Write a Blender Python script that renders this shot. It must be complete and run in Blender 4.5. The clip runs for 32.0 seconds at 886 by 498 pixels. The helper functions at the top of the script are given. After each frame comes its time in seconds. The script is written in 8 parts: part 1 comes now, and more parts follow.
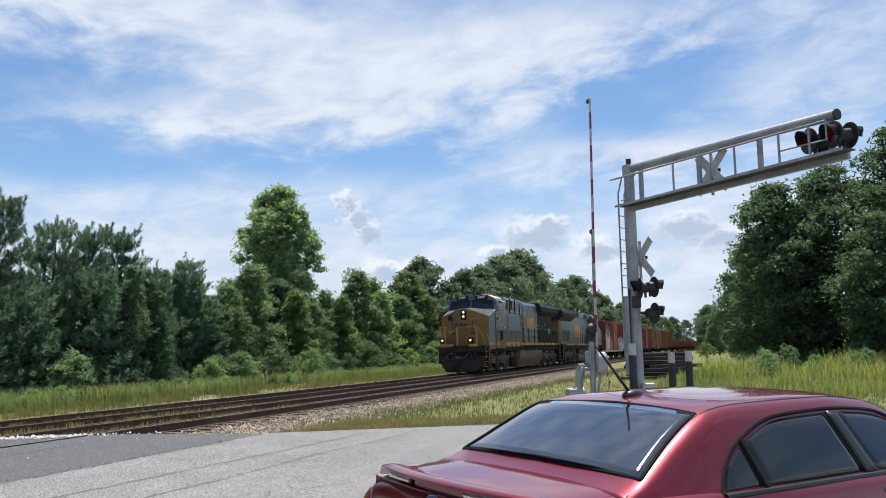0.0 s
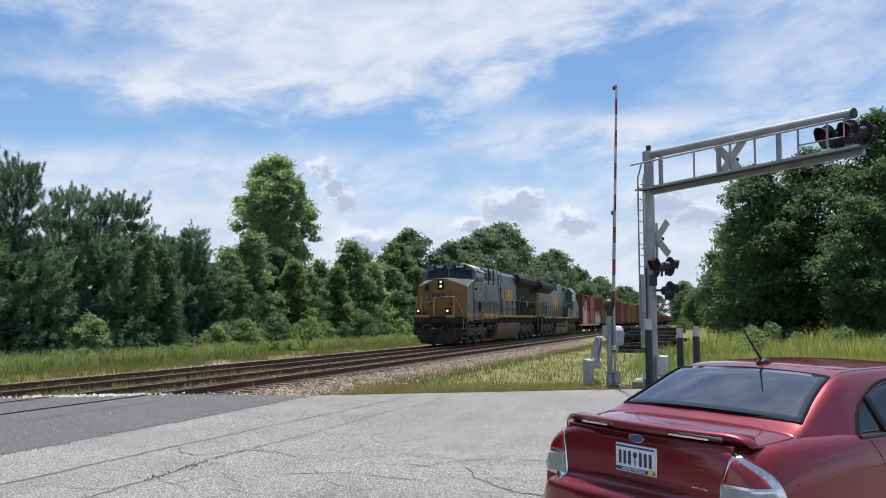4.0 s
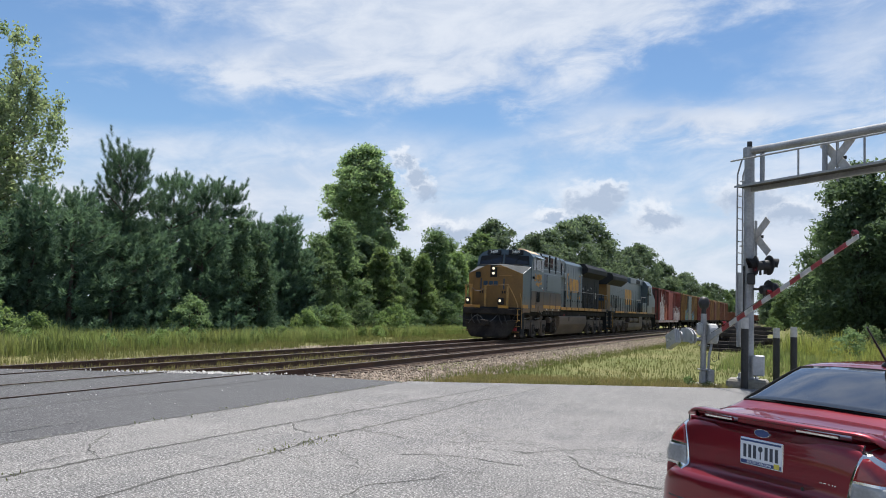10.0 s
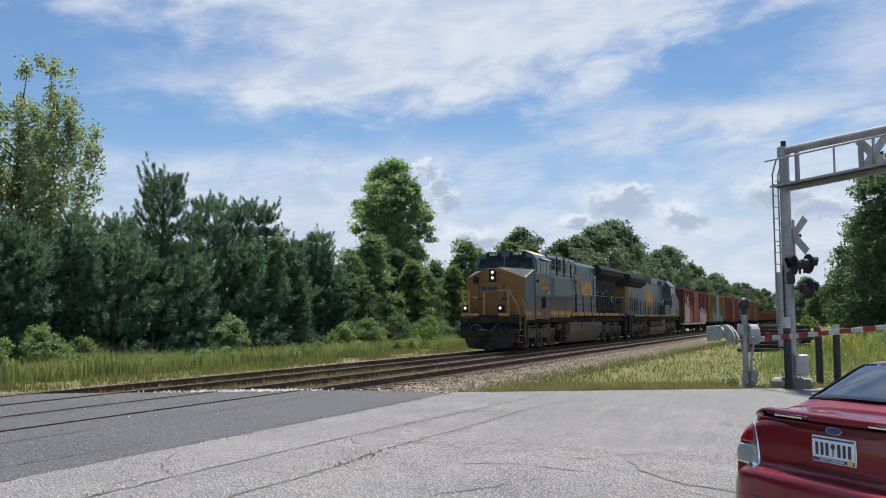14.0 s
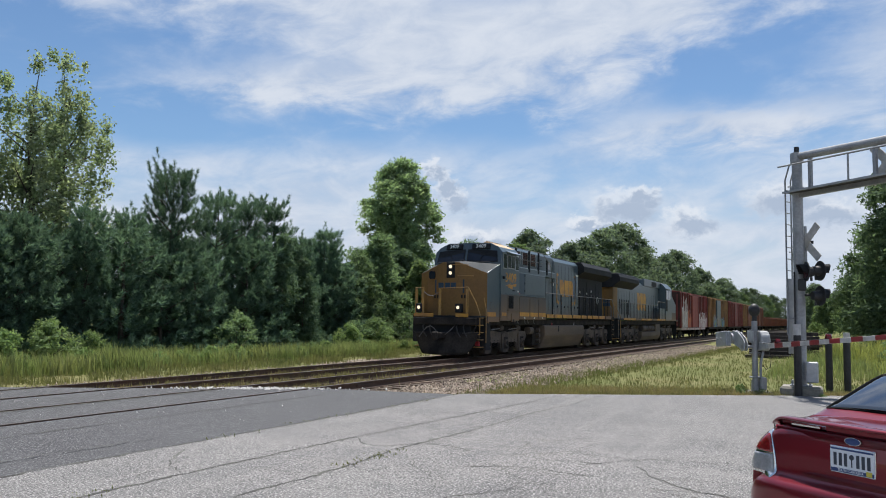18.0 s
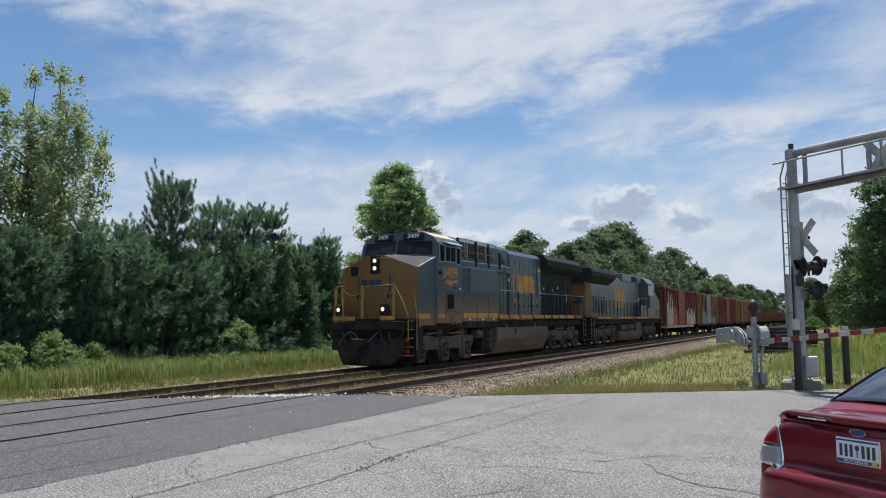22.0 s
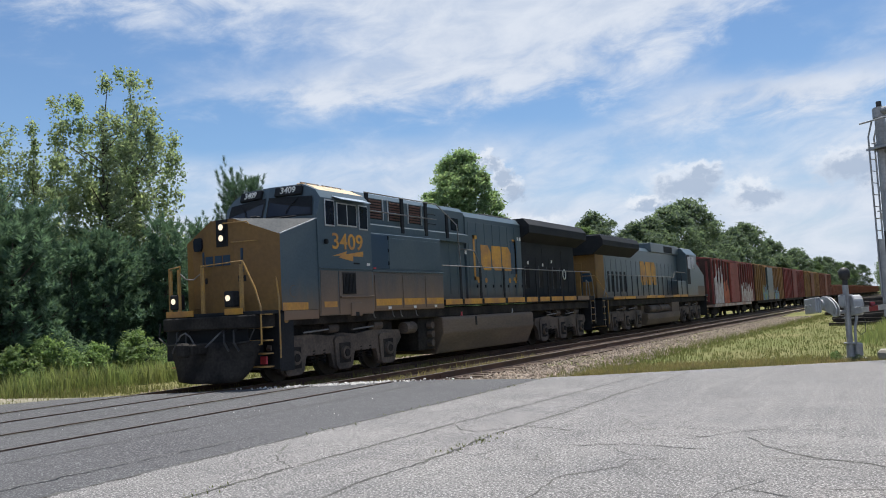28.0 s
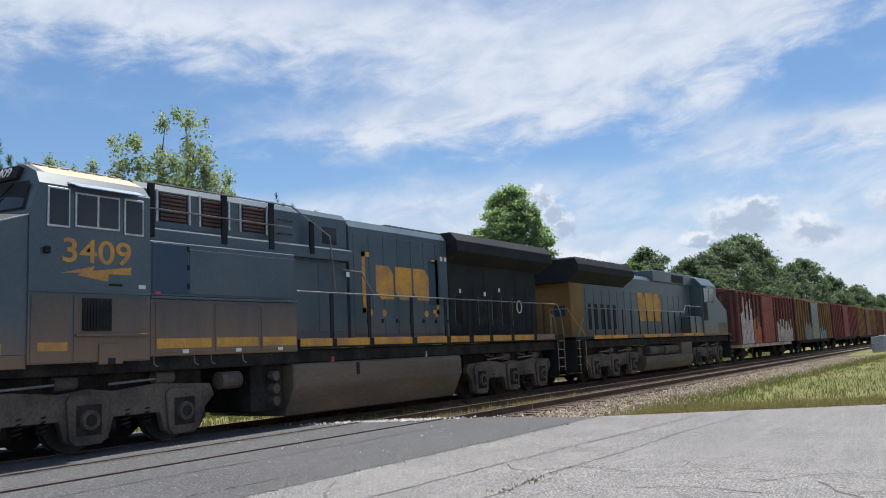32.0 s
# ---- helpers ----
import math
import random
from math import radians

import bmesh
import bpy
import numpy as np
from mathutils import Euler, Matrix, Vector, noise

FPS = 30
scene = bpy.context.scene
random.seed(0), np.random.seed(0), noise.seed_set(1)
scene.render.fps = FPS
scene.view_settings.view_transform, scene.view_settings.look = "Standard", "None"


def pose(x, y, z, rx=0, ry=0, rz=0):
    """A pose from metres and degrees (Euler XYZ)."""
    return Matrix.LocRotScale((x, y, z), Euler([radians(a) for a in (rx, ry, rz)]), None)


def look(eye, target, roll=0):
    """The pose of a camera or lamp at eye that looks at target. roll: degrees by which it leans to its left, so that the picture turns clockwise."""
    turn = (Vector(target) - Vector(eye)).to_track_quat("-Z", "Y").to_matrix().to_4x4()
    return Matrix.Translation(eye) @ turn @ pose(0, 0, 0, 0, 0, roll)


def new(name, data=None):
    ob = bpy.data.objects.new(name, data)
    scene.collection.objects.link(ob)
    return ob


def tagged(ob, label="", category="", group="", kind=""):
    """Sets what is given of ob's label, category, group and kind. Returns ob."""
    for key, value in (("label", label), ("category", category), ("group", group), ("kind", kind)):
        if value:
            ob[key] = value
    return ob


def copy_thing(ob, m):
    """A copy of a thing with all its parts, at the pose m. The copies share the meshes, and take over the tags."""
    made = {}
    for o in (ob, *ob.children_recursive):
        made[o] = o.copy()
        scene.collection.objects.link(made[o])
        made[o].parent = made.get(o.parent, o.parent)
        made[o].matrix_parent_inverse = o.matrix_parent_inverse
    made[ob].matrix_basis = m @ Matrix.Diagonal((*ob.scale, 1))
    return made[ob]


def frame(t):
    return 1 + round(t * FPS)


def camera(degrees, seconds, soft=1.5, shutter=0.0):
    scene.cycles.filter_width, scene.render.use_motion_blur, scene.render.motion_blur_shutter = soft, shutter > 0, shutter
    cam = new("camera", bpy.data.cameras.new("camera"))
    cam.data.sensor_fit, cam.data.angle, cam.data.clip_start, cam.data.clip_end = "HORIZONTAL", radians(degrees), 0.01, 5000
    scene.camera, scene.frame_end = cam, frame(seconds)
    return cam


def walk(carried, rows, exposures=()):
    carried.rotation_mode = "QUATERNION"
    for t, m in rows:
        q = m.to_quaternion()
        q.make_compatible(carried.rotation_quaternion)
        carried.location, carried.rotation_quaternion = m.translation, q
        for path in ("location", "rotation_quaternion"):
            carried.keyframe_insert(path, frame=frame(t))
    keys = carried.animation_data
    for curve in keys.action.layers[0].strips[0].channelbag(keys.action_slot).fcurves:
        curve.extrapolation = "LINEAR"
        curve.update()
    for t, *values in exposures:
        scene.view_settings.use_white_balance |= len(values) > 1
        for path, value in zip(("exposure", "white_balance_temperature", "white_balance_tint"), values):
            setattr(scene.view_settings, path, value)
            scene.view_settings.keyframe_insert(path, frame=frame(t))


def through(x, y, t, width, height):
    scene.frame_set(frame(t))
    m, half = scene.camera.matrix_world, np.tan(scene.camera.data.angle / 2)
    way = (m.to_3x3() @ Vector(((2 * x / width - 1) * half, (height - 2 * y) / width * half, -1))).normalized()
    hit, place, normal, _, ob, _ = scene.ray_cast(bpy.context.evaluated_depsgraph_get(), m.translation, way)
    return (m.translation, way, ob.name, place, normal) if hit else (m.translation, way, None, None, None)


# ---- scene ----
cam = camera(56.9, 32.0, soft=1.0)
# The plan: y runs along the railway away from the camera, x across it, z = 0 on the concrete lot.
PATH = [
    (0, (0.636, 2.757, 1.617), (-0.041, 4.623, 1.859), -1.0),
    (0.5, (0.377, 2.477, 1.616), (-0.242, 4.366, 1.833), -1.6),
    (1, (0.226, 2.095, 1.601), (-0.359, 4.000, 1.765), -0.4),
    (1.5, (0.117, 1.868, 1.608), (-0.436, 3.786, 1.731), 0.5),
    (2, (-0.062, 1.744, 1.599), (-0.639, 3.653, 1.752), 0.6),
    (2.5, (-0.206, 1.591, 1.599), (-0.856, 3.476, 1.758), 1.8),
    (4.5, (-0.270, 1.043, 1.656), (-0.884, 2.938, 1.830), -0.1),
    (5, (-0.341, 0.833, 1.648), (-0.959, 2.725, 1.839), -0.1),
    (5.5, (-0.379, 0.829, 1.655), (-1.012, 2.717, 1.842), -0.6),
    (6, (-0.385, 0.905, 1.648), (-1.041, 2.785, 1.835), -1.0),
    (6.5, (-0.398, 0.887, 1.655), (-1.092, 2.753, 1.846), -0.7),
    (7, (-0.421, 0.876, 1.659), (-1.148, 2.729, 1.843), 1.0),
    (7.5, (-0.435, 0.857, 1.649), (-1.155, 2.717, 1.807), 2.1),
    (8, (-0.445, 0.842, 1.651), (-1.190, 2.692, 1.792), 2.2),
    (8.5, (-0.455, 0.836, 1.649), (-1.238, 2.671, 1.792), 2.1),
    (9, (-0.461, 0.829, 1.648), (-1.254, 2.659, 1.796), 2.1),
    (9.5, (-0.461, 0.855, 1.642), (-1.254, 2.685, 1.786), 2.1),
    (10, (-0.461, 0.852, 1.645), (-1.266, 2.677, 1.788), 2.0),
    (10.5, (-0.461, 0.833, 1.650), (-1.285, 2.649, 1.802), 2.1),
    (11, (-0.467, 0.827, 1.650), (-1.305, 2.636, 1.806), 2.2),
    (11.5, (-0.472, 0.818, 1.654), (-1.325, 2.620, 1.813), 1.9),
    (12, (-0.471, 0.815, 1.658), (-1.350, 2.605, 1.818), 1.7),
    (12.5, (-0.493, 0.806, 1.657), (-1.411, 2.576, 1.812), 1.4),
    (13, (-0.564, 0.611, 1.653), (-1.469, 2.387, 1.812), 0.4),
    (13.5, (-0.627, 0.468, 1.661), (-1.500, 2.259, 1.822), -0.6),
    (14, (-0.640, 0.506, 1.664), (-1.501, 2.303, 1.831), -0.1),
    (14.5, (-0.639, 0.562, 1.657), (-1.494, 2.363, 1.821), 0.7),
    (16.5, (-0.662, 0.555, 1.659), (-1.531, 2.350, 1.809), 1.5),
    (17, (-0.671, 0.545, 1.658), (-1.541, 2.340, 1.806), 1.3),
    (17.5, (-0.693, 0.549, 1.664), (-1.561, 2.344, 1.823), 1.0),
    (18, (-0.713, 0.519, 1.674), (-1.590, 2.309, 1.842), 0.9),
    (18.5, (-0.746, 0.481, 1.681), (-1.672, 2.244, 1.866), 0.0),
    (19, (-0.767, 0.503, 1.692), (-1.751, 2.232, 1.900), -0.9),
    (19.5, (-0.754, 0.472, 1.702), (-1.754, 2.191, 1.915), -0.9),
    (20, (-0.736, 0.488, 1.695), (-1.743, 2.202, 1.910), -1.5),
    (20.5, (-0.717, 0.527, 1.697), (-1.719, 2.243, 1.921), -2.2),
    (21, (-0.694, 0.538, 1.694), (-1.663, 2.271, 1.936), -2.0),
    (21.5, (-0.697, 0.414, 1.699), (-1.594, 2.188, 1.923), -1.3),
    (22, (-0.745, 0.310, 1.688), (-1.612, 2.103, 1.863), -0.5),
    (22.5, (-0.775, 0.319, 1.691), (-1.625, 2.122, 1.860), 0.2),
    (23, (-0.783, 0.349, 1.692), (-1.609, 2.161, 1.877), 0.3),
    (23.5, (-0.782, 0.324, 1.691), (-1.627, 2.127, 1.873), 0.6),
    (24, (-0.788, 0.340, 1.690), (-1.662, 2.131, 1.858), 0.4),
    (24.5, (-0.818, 0.352, 1.689), (-1.735, 2.122, 1.844), -0.1),
    (26.5, (-0.914, 0.157, 1.662), (-1.860, 1.913, 1.808), -1.4),
    (27, (-0.905, 0.247, 1.673), (-1.810, 2.024, 1.812), -2.3),
    (27.5, (-0.895, 0.294, 1.669), (-1.803, 2.071, 1.797), -2.6),
    (28, (-1.057, 0.453, 1.574), (-2.064, 2.174, 1.725), -2.8),
    (28.5, (-1.126, 0.534, 1.543), (-2.328, 2.119, 1.753), -3.4),
    (29, (-1.156, 0.543, 1.546), (-2.460, 2.042, 1.778), -4.1),
    (29.5, (-1.184, 0.559, 1.556), (-2.535, 2.011, 1.816), -3.8),
    (30, (-1.173, 0.553, 1.555), (-2.525, 2.003, 1.818), -2.6),
    (30.5, (-1.173, 0.553, 1.553), (-2.487, 2.040, 1.806), -2.0),
    (31, (-1.169, 0.551, 1.554), (-2.414, 2.095, 1.811), -2.6),
    (31.5, (-1.147, 0.544, 1.547), (-2.302, 2.157, 1.798), -2.6),
    (32, (-1.160, 0.604, 1.546), (-2.262, 2.255, 1.792), -2.5),
]
walk(cam, [(t, look(eye, target, roll)) for t, eye, target, roll in PATH],
     exposures=[(0, 0.58), (5, 0.53), (10, 0.49), (15, 0.41), (18, 0.36), (19.5, 0.28), (21.5, 0.28), (23, 0.36), (27, 0.36), (28.5, 0.50), (30, 0.60), (32, 0.48)])

# ---- light ----
SUN_DIR = Vector((-0.07, 0.34, 1.0)).normalized()      # towards the sun
SUN_EL = math.asin(SUN_DIR.z)
SUN_AZ = math.atan2(SUN_DIR.x, SUN_DIR.y)
scene.view_settings.exposure = 0.4


def make_world():
    w = bpy.data.worlds.new("sky")
    scene.world = w
    w.use_nodes = True
    nt = w.node_tree
    nd, ln = nt.nodes, nt.links
    nd.clear()

    def node(kind, **kw):
        n = nd.new(kind)
        for k, v in kw.items():
            n.inputs[k].default_value = v
        return n

    def calc(op, a, b=None, c=None, clamp=False):
        n = nd.new("ShaderNodeMath")
        n.operation, n.use_clamp = op, clamp
        for i, v in enumerate((a, b, c)):
            if v is None:
                continue
            if isinstance(v, (int, float)):
                n.inputs[i].default_value = v
            else:
                ln.new(v, n.inputs[i])
        return n.outputs[0]

    def smooth(v, lo, hi, a=0.0, b=1.0):
        n = nd.new("ShaderNodeMapRange")
        n.interpolation_type = "SMOOTHSTEP"
        ln.new(v, n.inputs[0])
        for i, k in enumerate((lo, hi, a, b)):
            n.inputs[i + 1].default_value = k
        return n.outputs[0]

    def mix(fac, a, b):
        n = nd.new("ShaderNodeMix")
        n.data_type = "RGBA"
        for i, v in ((0, fac), (6, a), (7, b)):
            if isinstance(v, (int, float, tuple)):
                n.inputs[i].default_value = v
            else:
                ln.new(v, n.inputs[i])
        return n.outputs[2]

    sky = nd.new("ShaderNodeTexSky")
    sky.sky_type, sky.sun_disc = "NISHITA", False
    sky.sun_elevation, sky.sun_rotation = SUN_EL, SUN_AZ
    sky.air_density, sky.dust_density, sky.ozone_density = 1.0, 0.4, 2.0
    tc = nd.new("ShaderNodeTexCoord")
    sep = nd.new("ShaderNodeSeparateXYZ")
    ln.new(tc.outputs["Generated"], sep.inputs[0])
    dx, dy, dz = sep.outputs
    az = calc("MULTIPLY", calc("ARCTAN2", dx, dy), 57.2958)
    el = calc("MULTIPLY", calc("ARCSINE", dz), 57.2958)

    def field(sx, sy, off, detail, rough, dist=0.0, tilt=0.0):
        """Noise over azimuth and height above the horizon, in degrees per feature."""
        c = nd.new("ShaderNodeCombineXYZ")
        ln.new(calc("ADD", calc("DIVIDE", az, sx), off), c.inputs[0])
        ln.new(calc("DIVIDE", calc("ADD", el, calc("MULTIPLY", az, tilt)), sy), c.inputs[1])
        n = node("ShaderNodeTexNoise", Scale=1.0, Detail=detail, Roughness=rough, Distortion=dist)
        ln.new(c.outputs[0], n.inputs["Vector"])
        return n.outputs["Fac"]

    fine = field(5.0, 2.2, 3.3, 10, 0.62, 0.4, -0.10)
    broad = field(16.0, 6.0, 8.1, 6, 0.55, 0.3, -0.10)
    curl = field(7.0, 3.0, 1.7, 8, 0.6, 0.2)
    az_w = calc("ADD", az, calc("MULTIPLY", calc("SUBTRACT", curl, 0.5), 12.0))
    el_w = calc("ADD", el, calc("MULTIPLY", calc("SUBTRACT", fine, 0.5), 4.5))

    def heap(a, e, wa, we, amp, x=None, y=None):
        u = calc("DIVIDE", calc("SUBTRACT", az_w if x is None else x, a), wa)
        v = calc("DIVIDE", calc("SUBTRACT", el_w if y is None else y, e), we)
        q = calc("ADD", calc("MULTIPLY", u, u), calc("MULTIPLY", v, v))
        return calc("MULTIPLY", calc("EXPONENT", calc("MULTIPLY", q, -1.0)), amp)

    total = calc("ADD", calc("MULTIPLY", broad, 0.72), calc("MULTIPLY", fine, 0.54))
    for spot in ((-28, 18.6, 11, 3.0, 0.34), (-18, 20.0, 8, 2.6, 0.30), (-37, 15.8, 6, 1.2, 0.20), (-50, 22.6, 12, 1.8, 0.34), (-66, 23.5, 10, 2.6, 0.34), (-6, 12.8, 6, 1.2, 0.24), (4, 16.0, 6, 2.0, 0.2), (-10, 21.5, 6, 1.8, 0.2), (-36, 21.5, 11, 3.0, 0.20), (-12, 20.0, 9, 2.6, 0.16), (-25, 16.6, 9, 1.5, 0.16), (-15, 13.0, 8, 1.0, 0.14), (-3.5, 13.2, 5, 0.9, 0.2), (-60, 22.0, 9, 2.0, 0.16),
                 (-54, 17.4, 8, 2.2, -0.34), (-44, 15.6, 7, 1.5, 0.12), (-57, 13.4, 8, 1.8, -0.30), (-46, 12.6, 5, 1.2, -0.22), (-62, 9.0, 9, 3.0, -0.26), (-21.5, 13.2, 7, 1.3, -0.34), (-33, 12.9, 3, 1.0, -0.18), (-9, 16.2, 5, 1.6, -0.28), (-3, 18.5, 5, 1.6, -0.22)):
        total = calc("ADD", total, heap(*spot))
    low = smooth(el, 12.5, 5.5, 0.0, 0.36)
    total = calc("ADD", total, low)
    cover = calc("MULTIPLY", smooth(total, 0.41, 1.06), 0.98)
    # heaps of cumulus low over the trees, pale above and slate blue below
    rag = field(1.1, 0.9, 5.5, 8, 0.65, 0.3)
    ragy = field(1.3, 1.0, 9.2, 8, 0.65, 0.3)
    az_r = calc("ADD", az, calc("MULTIPLY", calc("SUBTRACT", rag, 0.5), 3.4))
    el_r = calc("ADD", el, calc("MULTIPLY", calc("SUBTRACT", ragy, 0.5), 2.4))
    puff, core = 0.0, 0.0
    for a, e, wa, we in ((-26.9, 10.5, 0.6, 0.7), (-26.2, 9.4, 0.7, 0.8), (-25.4, 8.4, 0.8, 0.7), (-13.8, 7.9, 2.0, 1.0), (-12.6, 8.6, 1.1, 0.6), (-9.4, 6.8, 1.3, 0.8), (-3.4, 8.1, 2.0, 1.0), (-0.9, 7.2, 1.6, 0.8), (-23.6, 5.6, 1.8, 0.7), (-16.0, 6.8, 1.4, 0.4), (9.0, 8.0, 2.2, 1.1)):
        puff = calc("MAXIMUM", heap(a, e, wa * 1.2, we * 1.25, 1.0, az_r, el_r), puff)
        core = calc("MAXIMUM", heap(a + 0.3, e - 0.4, wa * 1.2, we * 1.0, 1.0, az_r, el_r), core)
    puff, core = smooth(puff, 0.18, 0.75), smooth(core, 0.20, 0.85)
    tint = mix(1.0, sky.outputs[0], (0.89, 0.995, 1.09, 1))
    nd[tint.node.name].blend_type = "MULTIPLY"
    blue = node("ShaderNodeHueSaturation", Saturation=1.04, Value=0.103)
    ln.new(tint, blue.inputs["Color"])
    white = mix(smooth(fine, 0.3, 0.7), (0.54, 0.62, 0.76, 1), (0.70, 0.755, 0.85, 1))
    c1 = mix(cover, blue.outputs[0], white)
    c2 = mix(calc("MULTIPLY", puff, 0.62), c1, (0.86, 0.885, 0.93, 1))
    c3 = mix(calc("MULTIPLY", core, 0.85), c2, (0.38, 0.47, 0.62, 1))
    bg = nd.new("ShaderNodeBackground")
    ln.new(c3, bg.inputs[0])
    bg.inputs[1].default_value = 0.77
    o = nd.new("ShaderNodeOutputWorld")
    ln.new(bg.outputs[0], o.inputs[0])


make_world()
sun = new("sun", bpy.data.lights.new("sun", "SUN"))
sun.data.energy, sun.data.angle, sun.data.color = 4.8, radians(1.5), (1.0, 0.965, 0.92)
sun.matrix_world = look(SUN_DIR * 100, (0, 0, 0))


# ---- materials ----
def mat(name, col, col2=None, rough=0.6, metal=0.0, scale=1.5, fine=30.0, bump=0.15, var=0.25, rnd=0.0,
        spec=0.5, coat=0.0, glow=None, island=0.0, lo=0.4, hi=0.62, stretch=(1, 1, 1), bump_dist=0.01):
    """A surface: two colours blended by broad noise, fine grain in colour and relief, a change from piece to piece."""
    m = bpy.data.materials.new(name)
    m.use_nodes = True
    nd, ln = m.node_tree.nodes, m.node_tree.links
    bsdf = nd["Principled BSDF"]
    tc = nd.new("ShaderNodeTexCoord")
    mp = nd.new("ShaderNodeMapping")
    mp.inputs["Scale"].default_value = stretch
    ln.new(tc.outputs["Object"], mp.inputs[0])
    n1 = nd.new("ShaderNodeTexNoise")
    n1.inputs["Scale"].default_value, n1.inputs["Detail"].default_value = scale, 5
    n2 = nd.new("ShaderNodeTexNoise")
    n2.inputs["Scale"].default_value, n2.inputs["Detail"].default_value = fine, 4
    for n in (n1, n2):
        ln.new(mp.outputs[0], n.inputs["Vector"])
    r = nd.new("ShaderNodeMapRange")
    r.inputs[1].default_value, r.inputs[2].default_value = lo, hi
    ln.new(n1.outputs["Fac"], r.inputs[0])
    mx = nd.new("ShaderNodeMix")
    mx.data_type = "RGBA"
    mx.inputs[6].default_value = (*col, 1)
    mx.inputs[7].default_value = (*(col2 or [c * 0.7 for c in col]), 1)
    ln.new(r.outputs[0], mx.inputs[0])
    out = mx.outputs[2]
    g = nd.new("ShaderNodeMapRange")
    g.inputs[1].default_value, g.inputs[2].default_value = 0.25, 0.75
    g.inputs[3].default_value, g.inputs[4].default_value = 1 - var, 1 + var
    ln.new(n2.outputs["Fac"], g.inputs[0])
    val = g.outputs[0]
    for amount, kind, sock in ((rnd, "ShaderNodeObjectInfo", "Random"), (island, "ShaderNodeNewGeometry", "Random Per Island")):
        if amount:
            oi = nd.new(kind)
            k = nd.new("ShaderNodeMapRange")
            k.inputs[3].default_value, k.inputs[4].default_value = 1 - amount, 1 + amount
            ln.new(oi.outputs[sock], k.inputs[0])
            mu = nd.new("ShaderNodeMath")
            mu.operation = "MULTIPLY"
            ln.new(val, mu.inputs[0])
            ln.new(k.outputs[0], mu.inputs[1])
            val = mu.outputs[0]
    sc = nd.new("ShaderNodeVectorMath")
    sc.operation = "SCALE"
    ln.new(out, sc.inputs[0])
    ln.new(val, sc.inputs["Scale"])
    ln.new(sc.outputs[0], bsdf.inputs["Base Color"])
    rr = nd.new("ShaderNodeMapRange")
    rr.inputs[3].default_value, rr.inputs[4].default_value = max(0.02, rough - 0.08), min(1, rough + 0.08)
    ln.new(n1.outputs["Fac"], rr.inputs[0])
    ln.new(rr.outputs[0], bsdf.inputs["Roughness"])
    bsdf.inputs["Metallic"].default_value = metal
    bsdf.inputs["Specular IOR Level"].default_value = spec
    bsdf.inputs["Coat Weight"].default_value = coat
    bsdf.inputs["Coat Roughness"].default_value = 0.04
    if bump:
        b = nd.new("ShaderNodeBump")
        b.inputs["Strength"].default_value, b.inputs["Distance"].default_value = bump, bump_dist
        ln.new(n2.outputs["Fac"], b.inputs["Height"])
        ln.new(b.outputs[0], bsdf.inputs["Normal"])
    if glow:
        bsdf.inputs["Emission Color"].default_value = (*glow[0], 1)
        bsdf.inputs["Emission Strength"].default_value = glow[1]
    return m


def leaf_mat(name, col, col2, through=0.35, rnd=0.18, spec=0.10, island=0.3):
    m = mat(name, col, col2, rough=0.75, scale=0.9, fine=6.0, bump=0, var=0.2, rnd=rnd, island=island, spec=spec)
    nd, ln = m.node_tree.nodes, m.node_tree.links
    bsdf, out = nd["Principled BSDF"], nd["Material Output"]
    tr = nd.new("ShaderNodeBsdfTranslucent")
    mx = nd.new("ShaderNodeMixShader")
    mx.inputs[0].default_value = through
    src = bsdf.inputs["Base Color"].links[0].from_socket
    tint = nd.new("ShaderNodeMix")
    tint.data_type, tint.blend_type = "RGBA", "MULTIPLY"
    tint.inputs[0].default_value = 1
    tint.inputs[7].default_value = (1.12, 1.18, 0.78, 1)
    ln.new(src, tint.inputs[6])
    ln.new(tint.outputs[2], tr.inputs[0])
    ln.new(bsdf.outputs[0], mx.inputs[1])
    ln.new(tr.outputs[0], mx.inputs[2])
    ln.new(mx.outputs[0], out.inputs[0])
    return m


